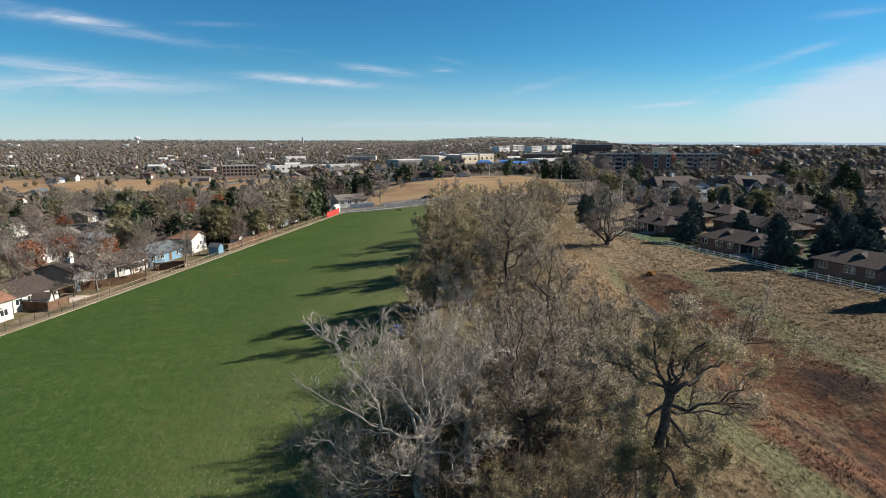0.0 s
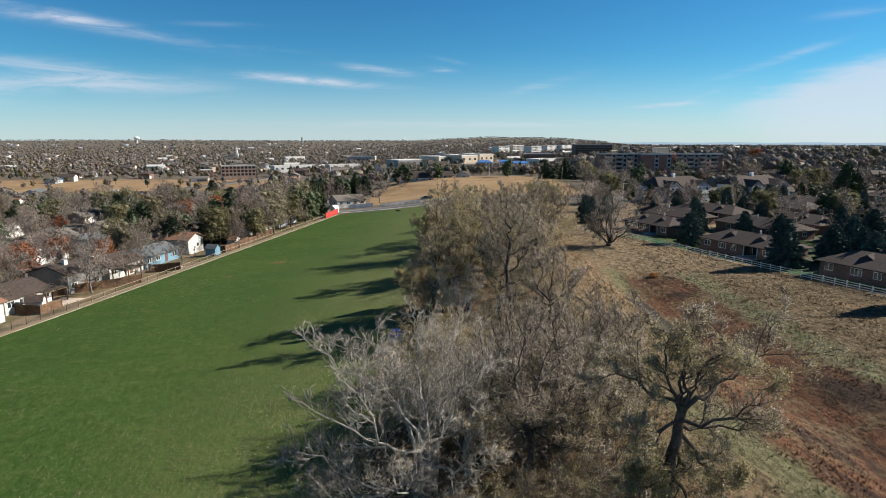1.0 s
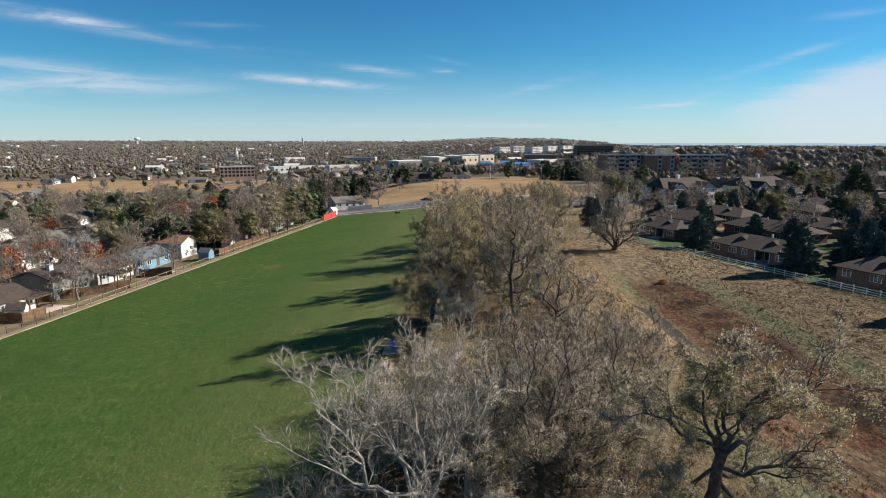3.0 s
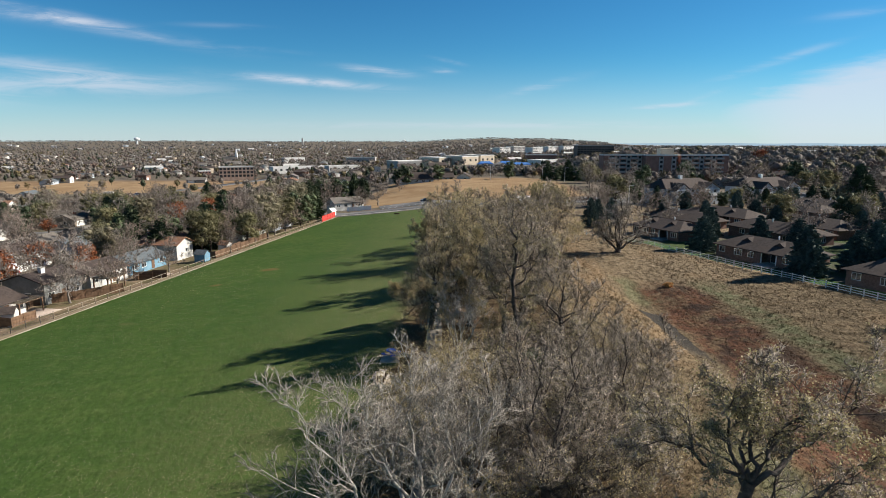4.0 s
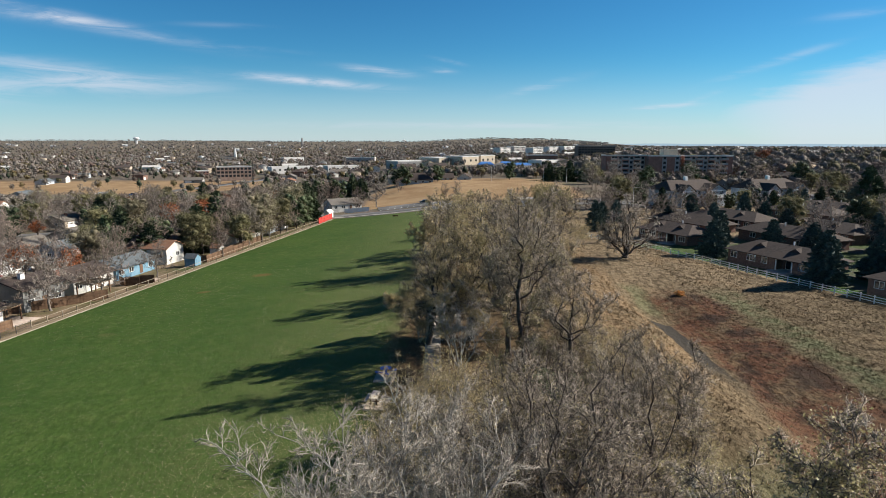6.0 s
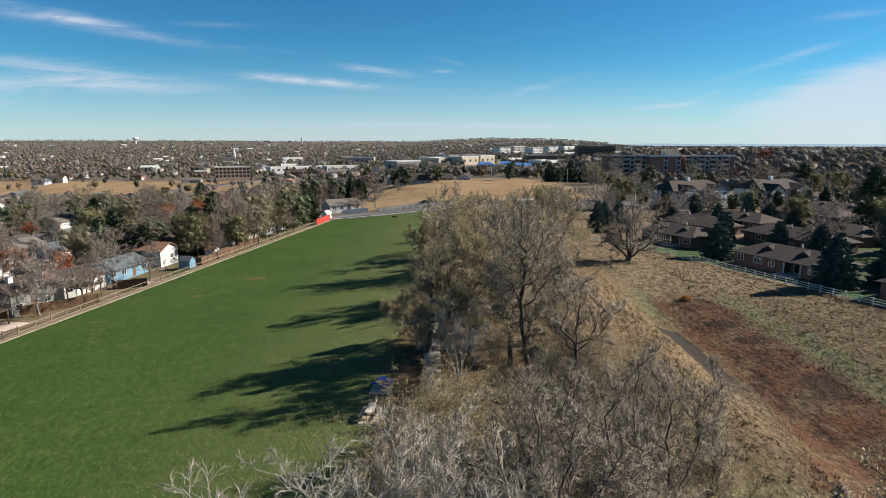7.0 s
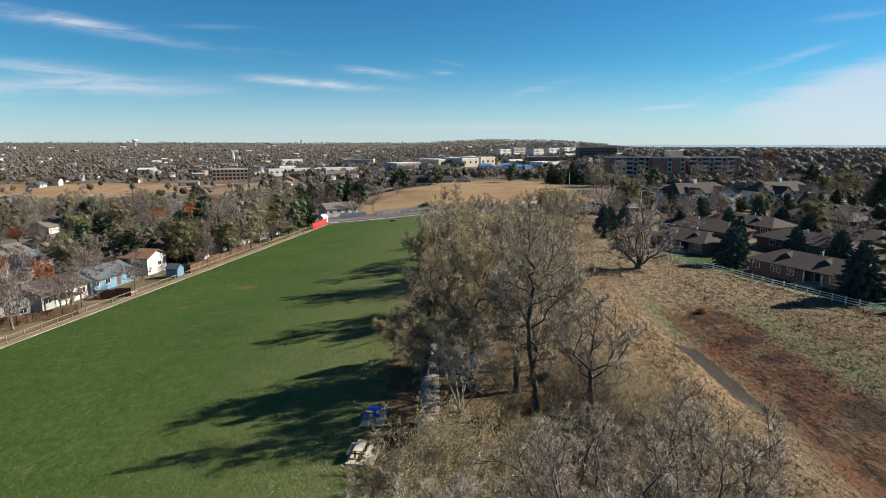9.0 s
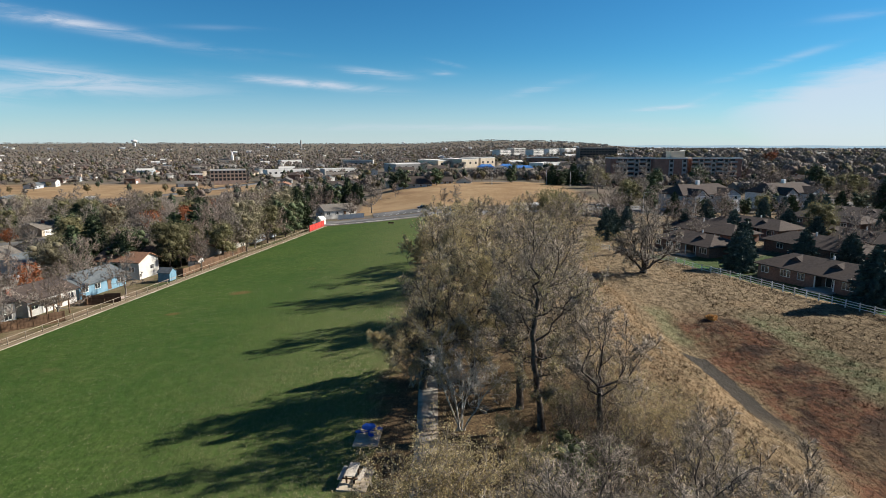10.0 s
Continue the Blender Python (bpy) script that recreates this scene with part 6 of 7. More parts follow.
# shops and offices across the hill
block("shop_building", -39.6, 655.1, 30, 46.0, 30.0, 7.0, GREY_WALL, 1, 6, "long grey-brown shop building", ends=False, win=(2.6, 2.2))
block("shop_building", -8.7, 665.1, 42, 28.0, 30.0, 7.6, TAN_STUCCO, 1, 3, "large tan stucco shop building", ends=False, win=(2.6, 2.2))
block("shop_building", 14.4, 655.1, 42, 24.0, 30.0, 8.6, TAN_STUCCO, 1, 3, "tan stucco shop building with pale front", ends=False, win=(2.6, 2.2))
block("shop_building", 34.0, 675.1, 42, 22.0, 30.0, 9.4, TAN_STUCCO, 1, 3, "tan shop building with a raised front", ends=False, win=(2.6, 2.2))
block("shop_building", 91.3, 575.1, 42, 27.0, 16.0, 6.0, WHITE_ROOF, 1, 6, "low white commercial building among evergreens", ends=False, win=(2, 1.6))
block("shop_building", 101.3, 655.1, 0, 32.0, 16.0, 9.0, BRICK, 1, 6, "low brown commercial building", ends=False, win=(2, 1.6))
for px_x, px_y, ln, tall in ((92.0, 1025.1, 30, 13), (120.0, 1055.1, 34, 15), (146.0, 1015.1, 30, 13), (184.0, 1075.1, 36, 12), (215.0, 1095.1, 38, 11)):
    block("apartment_block", px_x, px_y, 48, ln, 16.0, tall, WHITE_ROOF if ln != 34 else GREY_WALL, 5, 9, "distant white and grey apartment block", ends=False, win=(1.9, 1.7))
block("office_building", -189.1, 535.1, 20, 29.0, 13.0, 9.2, ROSE_STUCCO, 3, 9, "three-storey brick office building beside the dry field", base=-6.8, win=(2.2, 1.9))
block("office_building", -240.8, 590.1, 30, 11.0, 9.0, 5.0, PINK_BRICK, 2, 4, "small two-storey rose-brick office building", base=-9.0)
block("shop_building", -120.8, 835.1, 0, 40.0, 16.0, 9.0, GREY_WALL, 1, 6, "low grey commercial building", ends=False, win=(3, 2))
block("shop_building", -159.4, 655.1, 35, 70.0, 14.0, 6.0, WHITE_ROOF, 1, 12, "long low white commercial building", ends=False, win=(2.4, 1.8))
block("shop_building", -108.7, 615.1, 35, 34.0, 12.0, 6.5, SIDING_W, 1, 8, "low white shop row", ends=False, win=(2.4, 1.8))
block("shop_building", -263.7, 1015.1, 40, 36.0, 14.0, 8.0, WHITE_ROOF, 1, 6, "distant white commercial building", ends=False, win=(2.4, 1.8))
for px_x, px_y, ln in ((33.7, 540.1, 13), (53.0, 555.1, 12), (59.7, 515.1, 22)):
    fuel = block("canopy_building", px_x, px_y, 5, ln, 9.0, 4.5, SIDING_T, 1, 4, "low building with a bright blue metal roof", roof=BLUE_ROOF, ends=False)
    part("canopy", roof_mesh(ln, 9.0, 4.6, 2.0, 0.8, 2.5), BLUE_ROOF, fuel)

# low white building past the tree row
block("pavilion", 29.5, 240.0, 8, 9.0, 7.0, 2.8, METAL_W, 1, 3, "low white flat-roofed building past the tree row", base=0.2, ends=False, win=(1.2, 1.0), parapet=0.25)
# evergreens before the hill
for x, y, size in ((-64.0, 276.0, 1.15), (-60.5, 290.0, 1.3), (-55.5, 297.0, 1.2), (-51.0, 292.0, 1.3), (-46.5, 303.0, 1.3), (-68.5, 287.0, 1.2), (-41.5, 297.0, 1.1), (-58.0, 268.0, 1.0), (-22.5, 335.0, 1.25), (-5.5, 343.0, 1.2), (-28.0, 340.0, 1.3),
                   (58.0, 352.0, 1.2), (63.0, 349.0, 1.1), (70.0, 354.0, 1.25), (76.0, 351.0, 1.1), (83.0, 356.0, 1.2), (36.0, 356.0, 1.2)):
    garden_tree(x, y, "green", size)
plant(GARDEN[1], "garden_tree", -29.5, 257.0, 40, 1.5, "tall bare pale grey tree beside the car park", "tree", "trees of the suburb")
for x, y, size in ((-36.5, 255.0, 0.9), (-24.0, 300.0, 0.7), (-52.0, 262.0, 1.1), (-47.0, 262.0, 1.0), (-70.0, 262.0, 1.3), (-76.0, 250.0, 1.4), (4.0, 262.0, 0.9), (-1.0, 264.0, 0.8)):
    garden_tree(x, y, "bare", size)
plant(leafy(96, 13.0, 6.5, 24, 3000, LEAF_RUST, 0.3, low=0.25), "autumn_tree", 259.0, 503.0, 0, 1.0, "broad tree with orange-red autumn leaves", "tree")
# trees before the pale apartment houses
for x, y, kind, size in ((77.0, 226.0, "green", 0.8), (82.5, 221.0, "bare", 1.0), (87.0, 228.0, "green", 0.6), (91.5, 219.0, "green", 0.75), (96.0, 229.0, "bare", 0.8), (100.0, 224.0, "green", 0.7), (104.5, 232.0, "green", 0.65),
                         (109.0, 226.0, "bare", 1.0), (113.5, 233.0, "green", 0.85), (118.5, 229.0, "green", 0.8), (123.0, 236.0, "bare", 0.9), (128.0, 231.0, "green", 0.85), (133.5, 238.0, "green", 0.9), (138.0, 233.0, "green", 0.8),
                         (144.0, 242.0, "bare", 1.1), (150.0, 236.0, "olive", 1.0), (72.0, 236.0, "green", 1.1), (67.0, 229.0, "bare", 1.1), (84.0, 206.0, "bare", 1.2), (98.0, 210.0, "olive", 0.9), (118.0, 214.0, "bare", 1.1), (134.0, 218.0, "green", 1.0),
                         (78.0, 262.0, "bare", 1.2), (108.0, 262.0, "green", 1.2), (112.0, 285.0, "bare", 1.4), (96.0, 300.0, "green", 1.5), (84.0, 310.0, "bare", 1.5), (124.0, 318.0, "green", 1.6), (140.0, 322.0, "bare", 1.4), (158.0, 318.0, "bare", 1.5),
                         (150.0, 290.0, "bare", 1.4), (165.0, 270.0, "olive", 1.4), (70.0, 300.0, "bare", 1.3), (76.0, 330.0, "olive", 1.4), (90.0, 336.0, "bare", 1.4), (102.0, 332.0, "bare", 1.3), (170.0, 300.0, "green", 1.5)):
    garden_tree(x, y, kind, size)
# white houses on the hill
house(-18.2, 345.1, 8, 19.0, 12.0, 5.2, 3.4, SIDING_P, SHINGLE, hip=4.0, storeys=2, label="pale two-storey house with brown hipped roof on the hill", base=-1.4, nwin=5)
house(-3.0, 360.1, 4, 12.0, 9.0, 5.0, 2.2, SIDING_P, SHINGLE, storeys=2, label="pale house with brown roof on the hill", base=-1.0, nwin=4)
house(9.8, 360.1, 84, 9.0, 8.0, 5.0, 2.4, SIDING_W, SHINGLE, storeys=2, label="white gabled house on the hill", base=-1.0, nwin=3)

# church, towers
church = house(-394.6, 1075.1, 5, 26.0, 12.0, 6.0, 3.5, SIDING_W, SHINGLE_G, label="distant white church with a spire", name="church", nwin=5)
part("tower", boxed(10.0, 14.0, -2, 2, 0, 13.0), PAINT_WHITE, church)
bm = bmesh.new()
bmesh.ops.create_cone(bm, segments=8, radius1=2.6, radius2=0.05, depth=13.0, matrix=Matrix.Translation((12, 0, 19.5)))
part("spire", bm, PAINT_WHITE, church)


def water_tower(x, y, s):
    root = new("water_tower")
    root.matrix_basis = pose(x, y, h(x, y) - 9) @ Matrix.Diagonal((s, s, s, 1))
    bm = bmesh.new()
    bmesh.ops.create_uvsphere(bm, u_segments=20, v_segments=10, radius=14.0, matrix=Matrix.Translation((0, 0, 34)) @ Matrix.Diagonal((1, 1, 0.55, 1)))
    part("tank", bm, METAL_W, root)
    bm = bmesh.new()
    bmesh.ops.create_cone(bm, segments=12, radius1=5.0, radius2=4.0, depth=34.0, matrix=Matrix.Translation((0, 0, 14)))
    part("column", bm, METAL_W, root)
    return tagged(root, "white water tower on the far skyline", "water tower")


water_tower(-1529.7, 2915.1, 1.0)
water_tower(-264.8, 3615.1, 0.7)
mast = new("chimney_tower")
mast.matrix_basis = pose(-640.1, 2615.1, -14)
bm = bmesh.new()
bmesh.ops.create_cone(bm, segments=10, radius1=5.0, radius2=3.5, depth=60.0, matrix=Matrix.Translation((0, 0, 25)))
part("shaft", bm, GREY_WALL, mast)
tagged(mast, "grey tower on the far skyline", "tower")

# scattered far houses
rng_f = np.random.default_rng(77)
for k in range(150):
    r, az = 330 * (1300 / 330) ** rng_f.random(), radians(-40 + 80 * rng_f.random())
    x, y = r * math.sin(az), r * math.cos(az)
    if not bool(clear(np.array([x]), np.array([y]))[0]) or y < 300:
        continue
    suburb(int(rng_f.integers(0, 6)), x, y, 90 * rng_f.integers(0, 4) + 10, "houses of the suburb", True)

# ---------------------------------------------------------------- streets and car park
strip("road", [(-247.9, 315.1), (-228.6, 337.1), (-198.6, 400.1), (-172.9, 470.1), (-147.6, 575.1)], 14.0, 0.08, 0.5, ASPHALT, "wide grey arterial road past the suburb", "road")
strip("road", [(-60, 470), (60, 520), (140, 560)], 12.0, 0.08, 0.5, ASPHALT, "grey road past the shops", "road")
strip("road", [(-134.1, 575.1), (-179.9, 815.1), (-252.4, 1215.1)], 22.0, 0.1, 0.6, ASPHALT, "wide grey road running off to the horizon", "road")
strip("car_park", [(-27.5, 246.0), (4, 251.0)], 13.5, 0.10, 0.5, ASPHALT, "grey asphalt car park with white bay lines", "car park")
LINE = surface("road paint", (0.62, 0.62, 0.60), (0.75, 0.75, 0.72), 2.0, 0.8)
for k in range(12):
    x0 = -25.5 + 2.5 * k
    for row in (-1, 1):
        y0 = 246.0 + (x0 + 27.5) * 0.159 + row * 4.2
        part("bay_line", boxed(-0.06, 0.06, -2.2, 2.2, 0, 0.012), LINE, None, m=pose(x0, y0, max(h(x0, y0), h(x0, y0 - row * 4.2)) + 0.11, 0, 0, -10))
        tagged(bpy.context.scene.collection.objects[-1], "white painted parking bay line on asphalt", "road marking", kind="structure")


def car(x, y, turn, paint, label, base=None):
    """A small saloon car: shaped body, glazed cabin, four wheels."""
    root = new("car")
    root.matrix_basis = pose(x, y, (h(x, y) + 0.1) if base is None else base, 0, 0, turn)
    prof = [(-2.15, 0.35), (-2.2, 0.75), (-1.5, 0.92), (1.2, 0.98), (2.1, 0.9), (2.2, 0.4)]
    bm = bmesh.new()
    a = [bm.verts.new((px, -0.88, pz)) for px, pz in prof]
    b = [bm.verts.new((px, 0.88, pz)) for px, pz in prof]
    bm.faces.new(a), bm.faces.new(b[::-1])
    for i in range(6):
        j = (i + 1) % 6
        bm.faces.new([a[j], a[i], b[i], b[j]])
    part("body", bm, paint, root)
    bm = bmesh.new()
    prof = [(-1.05, 0.95), (-0.45, 1.42), (0.9, 1.45), (1.65, 0.97)]
    a = [bm.verts.new((px, -0.78 + 0.12 * (pz > 1.2), pz)) for px, pz in prof]
    b = [bm.verts.new((px, 0.78 - 0.12 * (pz > 1.2), pz)) for px, pz in prof]
    bm.faces.new(a), bm.faces.new(b[::-1])
    for i in range(4):
        j = (i + 1) % 4
        bm.faces.new([a[j], a[i], b[i], b[j]])
    cab = part("cabin", bm, GLASS, root)
    part("roof_panel", boxed(-0.4, 0.85, -0.62, 0.62, 1.452, 1.48), paint, cab)
    for wx in (-1.35, 1.35):
        for wy in (-0.8, 0.8):
            bm = bmesh.new()
            bmesh.ops.create_cone(bm, cap_ends=True, segments=12, radius1=0.33, radius2=0.33, depth=0.22, matrix=pose(wx, wy, 0.33, 90))
            w = part("wheel", bm, ASPHALT, root)
            bm = bmesh.new()
            bmesh.ops.create_cone(bm, cap_ends=True, segments=10, radius1=0.19, radius2=0.19, depth=0.24, matrix=pose(wx, wy, 0.33, 90))
            part("rim", bm, METAL_W, w)
    return tagged(root, label, "car")


def paint(name, c):
    mt = surface(name, c, tuple(v * 1.15 for v in c), 0.5, 0.3, spec=0.5)
    return mt


CAR_BLACK, CAR_WHITE, CAR_BLUE, CAR_SILVER, CAR_RED = paint("black car paint", (0.02, 0.02, 0.022)), paint("white car paint", (0.7, 0.7, 0.69)), paint("blue car paint", (0.03, 0.08, 0.25)), paint("silver car paint", (0.32, 0.33, 0.34)), paint("red car paint", (0.3, 0.03, 0.03))
car(-9.2, 252.6, 10, CAR_BLACK, "small black car parked in the car park")
for i, (x, y, turn, p, word) in enumerate(((-110, 118, 100, CAR_WHITE, "white"), (-98, 158, 80, CAR_SILVER, "silver"), (-95, 190, 80, CAR_BLACK, "black"), (-100, 140, 80, CAR_RED, "red"), (-150, 160, 80, CAR_WHITE, "white"),
                                           (-152, 200, 80, CAR_BLUE, "blue"), (110, 120, -66, CAR_WHITE, "white"), (101, 140, -66, CAR_SILVER, "silver"), (120, 108, -66, CAR_BLACK, "black"), (86, 170, -66, CAR_WHITE, "white"))):
    car(x, y, turn, p, f"{word} car parked at the kerb of a side street")


def van(x, y, turn):
    root = new("box_truck")
    root.matrix_basis = pose(x, y, h(x, y) + 0.1, 0, 0, turn)
    part("cargo_box", boxed(-3.6, 2.0, -1.2, 1.2, 0.8, 3.4), METAL_W, root)
    cab = part("cab", boxed(2.05, 3.9, -1.1, 1.1, 0.5, 2.5), CAR_WHITE, root)
    part("windscreen", boxed(3.9, 3.93, -1.0, 1.0, 1.4, 2.3), GLASS, cab)
    for wx in (-2.4, 2.9):
        for wy in (-1.0, 1.0):
            bm = bmesh.new()
            bmesh.ops.create_cone(bm, cap_ends=True, segments=12, radius1=0.48, radius2=0.48, depth=0.3, matrix=pose(wx, wy, 0.48, 90))
            part("wheel", bm, ASPHALT, root)
    return tagged(root, "white box truck on the arterial road", "truck")


van(-214.8, 377.1, 200)
car(-203.6, 392.1, 200, CAR_BLUE, "blue car on the arterial road")

# ---------------------------------------------------------------- fences


def rail_fence(name, pts, step, post_h, post_w, rails, rail_h, material, label, mesh_wire=None):
    """Posts at even steps along a line and rails from post to post, each a part."""
    pts = [np.array(p, float) for p in pts]
    root = new(name)
    root.matrix_basis = pose(*pts[0], h(*pts[0]))
    inv = root.matrix_basis.inverted()
    post = shared("post", box(boxed(-post_w / 2, post_w / 2, -post_w / 2, post_w / 2, -0.3, post_h), -post_w * 0.62, post_w * 0.62, -post_w * 0.62, post_w * 0.62, post_h, post_h + 0.03), material)
    rail = shared("rail", boxed(0, 1, -0.02, 0.02, -rail_h / 2, rail_h / 2), material)
    spots = []
    for a, b in zip(pts, pts[1:]):
        n = max(1, round(float(np.hypot(*(b - a))) / step))
        spots += [a + (b - a) * k / n for k in range(n)]
    spots.append(pts[-1])
    for i, p in enumerate(spots):
        z = h(*p)
        part("post", post, None, root, m=inv @ pose(p[0], p[1], z))
        if i + 1 < len(spots):
            q = spots[i + 1]
            d = Vector((q[0] - p[0], q[1] - p[1], h(*q) - z))
            turn = d.to_track_quat("X", "Z").to_matrix().to_4x4()
            for r in rails:
                part("rail", rail, None, root, m=inv @ Matrix.Translation((p[0], p[1], z + r)) @ turn @ Matrix.Diagonal((d.length, 1, 1, 1)))
    return tagged(root, label, "fence")


rail_fence("rail_fence", [(edge_x(105) - 1.5, 105), (edge_x(214.0) - 1.5, 214.0)], 3.0, 1.15, 0.11, (0.25, 1.08), 0.085, WOOD_FENCE, "weathered wooden post-and-rail fence between lawn and gardens")
WIRE = surface("dark fence steel", (0.07, 0.07, 0.07), (0.12, 0.12, 0.12), 2.0, 0.5, metal=0.6)
rail_fence("chain_fence", [(edge_x(56) - 1.5, 56), (edge_x(105) - 1.5, 105)], 2.6, 1.3, 0.07, (0.15, 0.45, 0.75, 1.02, 1.25), 0.03, WIRE, "dark steel wire fence between lawn and gardens")
slab_patio = strip("patio", [left_spot(103.5, 8.0), left_spot(110.0, 8.0)], 6.0, 0.05, 0.3, surface("pink paving", (0.30, 0.24, 0.20), (0.40, 0.33, 0.28), 1.5, 0.9, 0.004, 20), "pinkish paved garden terrace", "terrace")
strip("patio", [left_spot(133.5, 5.5), left_spot(137.5, 5.5)], 4.5, 0.05, 0.3, slab_patio.data.materials[0], "pinkish paved garden terrace", "terrace")
VINYL = surface("white vinyl", (0.70, 0.71, 0.70), (0.80, 0.81, 0.80), 1.0, 0.45, tint=0.04)
rail_fence("vinyl_fence", [(35.2, 163.0), (43.8, 146.0), (54.2, 126.5), (61.0, 109.0), (67.0, 91.0), (73.2, 72.0)], 2.1, 1.25, 0.13, (0.35, 0.72, 1.1), 0.10, VINYL, "white vinyl rail fence along the dry meadow")


def board_fence(pts, tall, material, label, step=2.4):
    """A close-boarded garden fence of panels between posts."""
    pts = [np.array(p, float) for p in pts]
    root = new("board_fence")
    root.matrix_basis = pose(*pts[0], h(*pts[0]))
    inv = root.matrix_basis.inverted()
    bm = bmesh.new()
    prof = [(k / 8 + e, -0.016 * (k % 2)) for k in range(8) for e in (0.0, 0.12)]
    rows = [[bm.verts.new((px, py + side, pz)) for px, py in prof] for side, pz in ((-0.012, -0.2), (-0.012, tall), (0.012, tall), (0.012, -0.2))]
    for r0, r1 in zip(rows, rows[1:]):
        for i in range(15):
            bm.faces.new([r0[i], r0[i + 1], r1[i + 1], r1[i]])
    panel = shared("panel", bm, material)
    post = shared("post", boxed(-0.06, 0.06, -0.06, 0.06, -0.3, tall + 0.06), material)
    for a, b in zip(pts, pts[1:]):
        n = max(1, round(float(np.hypot(*(b - a))) / step))
        for k in range(n):
            p, q = a + (b - a) * k / n, a + (b - a) * (k + 1) / n
            d = Vector((q[0] - p[0], q[1] - p[1], 0))
            m = Matrix.Translation((p[0], p[1], h(*p))) @ d.to_track_quat("X", "Z").to_matrix().to_4x4()
            part("panel", panel, None, root, m=inv @ m @ Matrix.Diagonal((d.length, 1, 1, 1)))
            part("post", post, None, root, m=inv @ m)
    return tagged(root, label, "fence")


def off(y, o):
    return left_spot(y, o)


board_fence([off(214.0, 1.2), off(225.6, 1.2)], 2.0, RED_WOOD, "bright red board fence at the corner of the lawn")
board_fence([(-64.2, 122.8), (-70.6, 117.1), (-76.0, 113.0)], 1.7, WOOD_BROWN, "brown board fence round a garden")
board_fence([(-60.9, 134.0), (-66.4, 132.7), (-68.5, 134.5)], 1.7, WOOD_BROWN, "brown board fence round a garden with a terrace")
board_fence([(-69.2, 105.0), (-69.9, 100.4), (-75.5, 101.7)], 1.6, WOOD_BROWN, "brown board fence round a garden")
board_fence([off(170, 3.4), off(153.5, 3.2), off(153, 8)], 1.7, WOOD_BROWN, "dark board fence round a garden")
board_fence([off(182, 5.0), off(164, 5.0)], 1.7, WOOD_BROWN, "dark board fence behind bare trees")
board_fence([(-40.0, 241.5), (-30.5, 243.0)], 1.8, PAINT_WHITE, "white board fence beside the street")


def pergola(x, y, turn):
    root = new("pergola")
    root.matrix_basis = pose(x, y, h(x, y), 0, 0, turn)
    for px in (-2.3, 2.3):
        for py in (-1.6, 1.6):
            part("post", boxed(px - 0.09, px + 0.09, py - 0.09, py + 0.09, -0.2, 2.4), WOOD_BROWN, root)
    for py in (-1.6, 1.6):
        part("beam", boxed(-2.7, 2.7, py - 0.06, py + 0.06, 2.4, 2.6), WOOD_BROWN, root)
    for k in range(11):
        px = -2.5 + 0.5 * k
        part("slat", boxed(px - 0.05, px + 0.05, -2.0, 2.0, 2.6, 2.72), WOOD_FENCE, root)
    return tagged(root, "brown wooden pergola beside a garden terrace", "pergola")


pergola(*off(106.6, 9.3), LTURN)
pergola(*off(124.5, 8.0), LTURN)


def shed(x, y, turn, walls, roof, label, l=3.0, d=2.6):
    root = new("garden_shed")
    root.matrix_basis = pose(x, y, h(x, y), 0, 0, turn)
    part("wall", gable_walls(l, d, -0.2, 1.9, 0.9), walls, root)
    part("roof", roof_mesh(l, d, 1.9, 0.9, 0.15, thick=0.08), roof, root)
    part("door", boxed(l / 2, l / 2 + 0.04, -0.6, 0.6, 0.05, 1.85), walls, root)
    return tagged(root, label, "shed")


shed(*off(150.2, 4.6), LTURN - 90, SIDING_B, SHINGLE_B, "bright blue garden shed with grey roof", 2.8, 2.3)
shed(*off(163.0, 6.5), LTURN - 90, SIDING_W, SHINGLE_R, "small white garden shed with red-brown roof", 2.6, 2.4)
shed(*off(101.5, 7.0), LTURN - 60, SIDING_W, SHINGLE, "small white garden shed with brown roof", 2.6, 2.4)
shed(-43.6, 229.0, 60, PAINT_WHITE, PAINT_WHITE, "small white shed behind the red fence", 2.4, 2.2)


# ---------------------------------------------------------------- lawn furniture
def picnic_table(x, y, turn):
    root = new("picnic_table")
    root.matrix_basis = pose(x, y, h(x, y) + 0.08, 0, 0, turn)
    for k in range(4):
        c = -0.285 + 0.19 * k
        part("tabletop_board", boxed(-0.92, 0.92, c - 0.09, c + 0.09, 0.72, 0.77), WOOD_GREY, root)
    for s in (-1, 1):
        for k in range(2):
            c = s * (0.66 + 0.15 * k)
            part("seat_board", boxed(-0.92, 0.92, c - 0.07, c + 0.07, 0.42, 0.46), WOOD_GREY, root)
        part("end_frame", box(box(box(boxed(s * 0.62 - 0.05, s * 0.62 + 0.05, -0.78, 0.78, 0.34, 0.42), s * 0.62 - 0.05, s * 0.62 + 0.05, -0.34, 0.34, 0.64, 0.72),
                                  s * 0.62 - 0.05, s * 0.62 + 0.05, -0.34, -0.22, 0.0, 0.64), s * 0.62 - 0.05, s * 0.62 + 0.05, 0.22, 0.34, 0.0, 0.64), WOOD_BROWN, root)
    return tagged(root, "weathered wooden picnic table on a pale slab", "picnic table")


SLAB = surface("sandy slab", (0.38, 0.31, 0.23), (0.50, 0.42, 0.32), 1.2, 0.9, 0.004, 20)


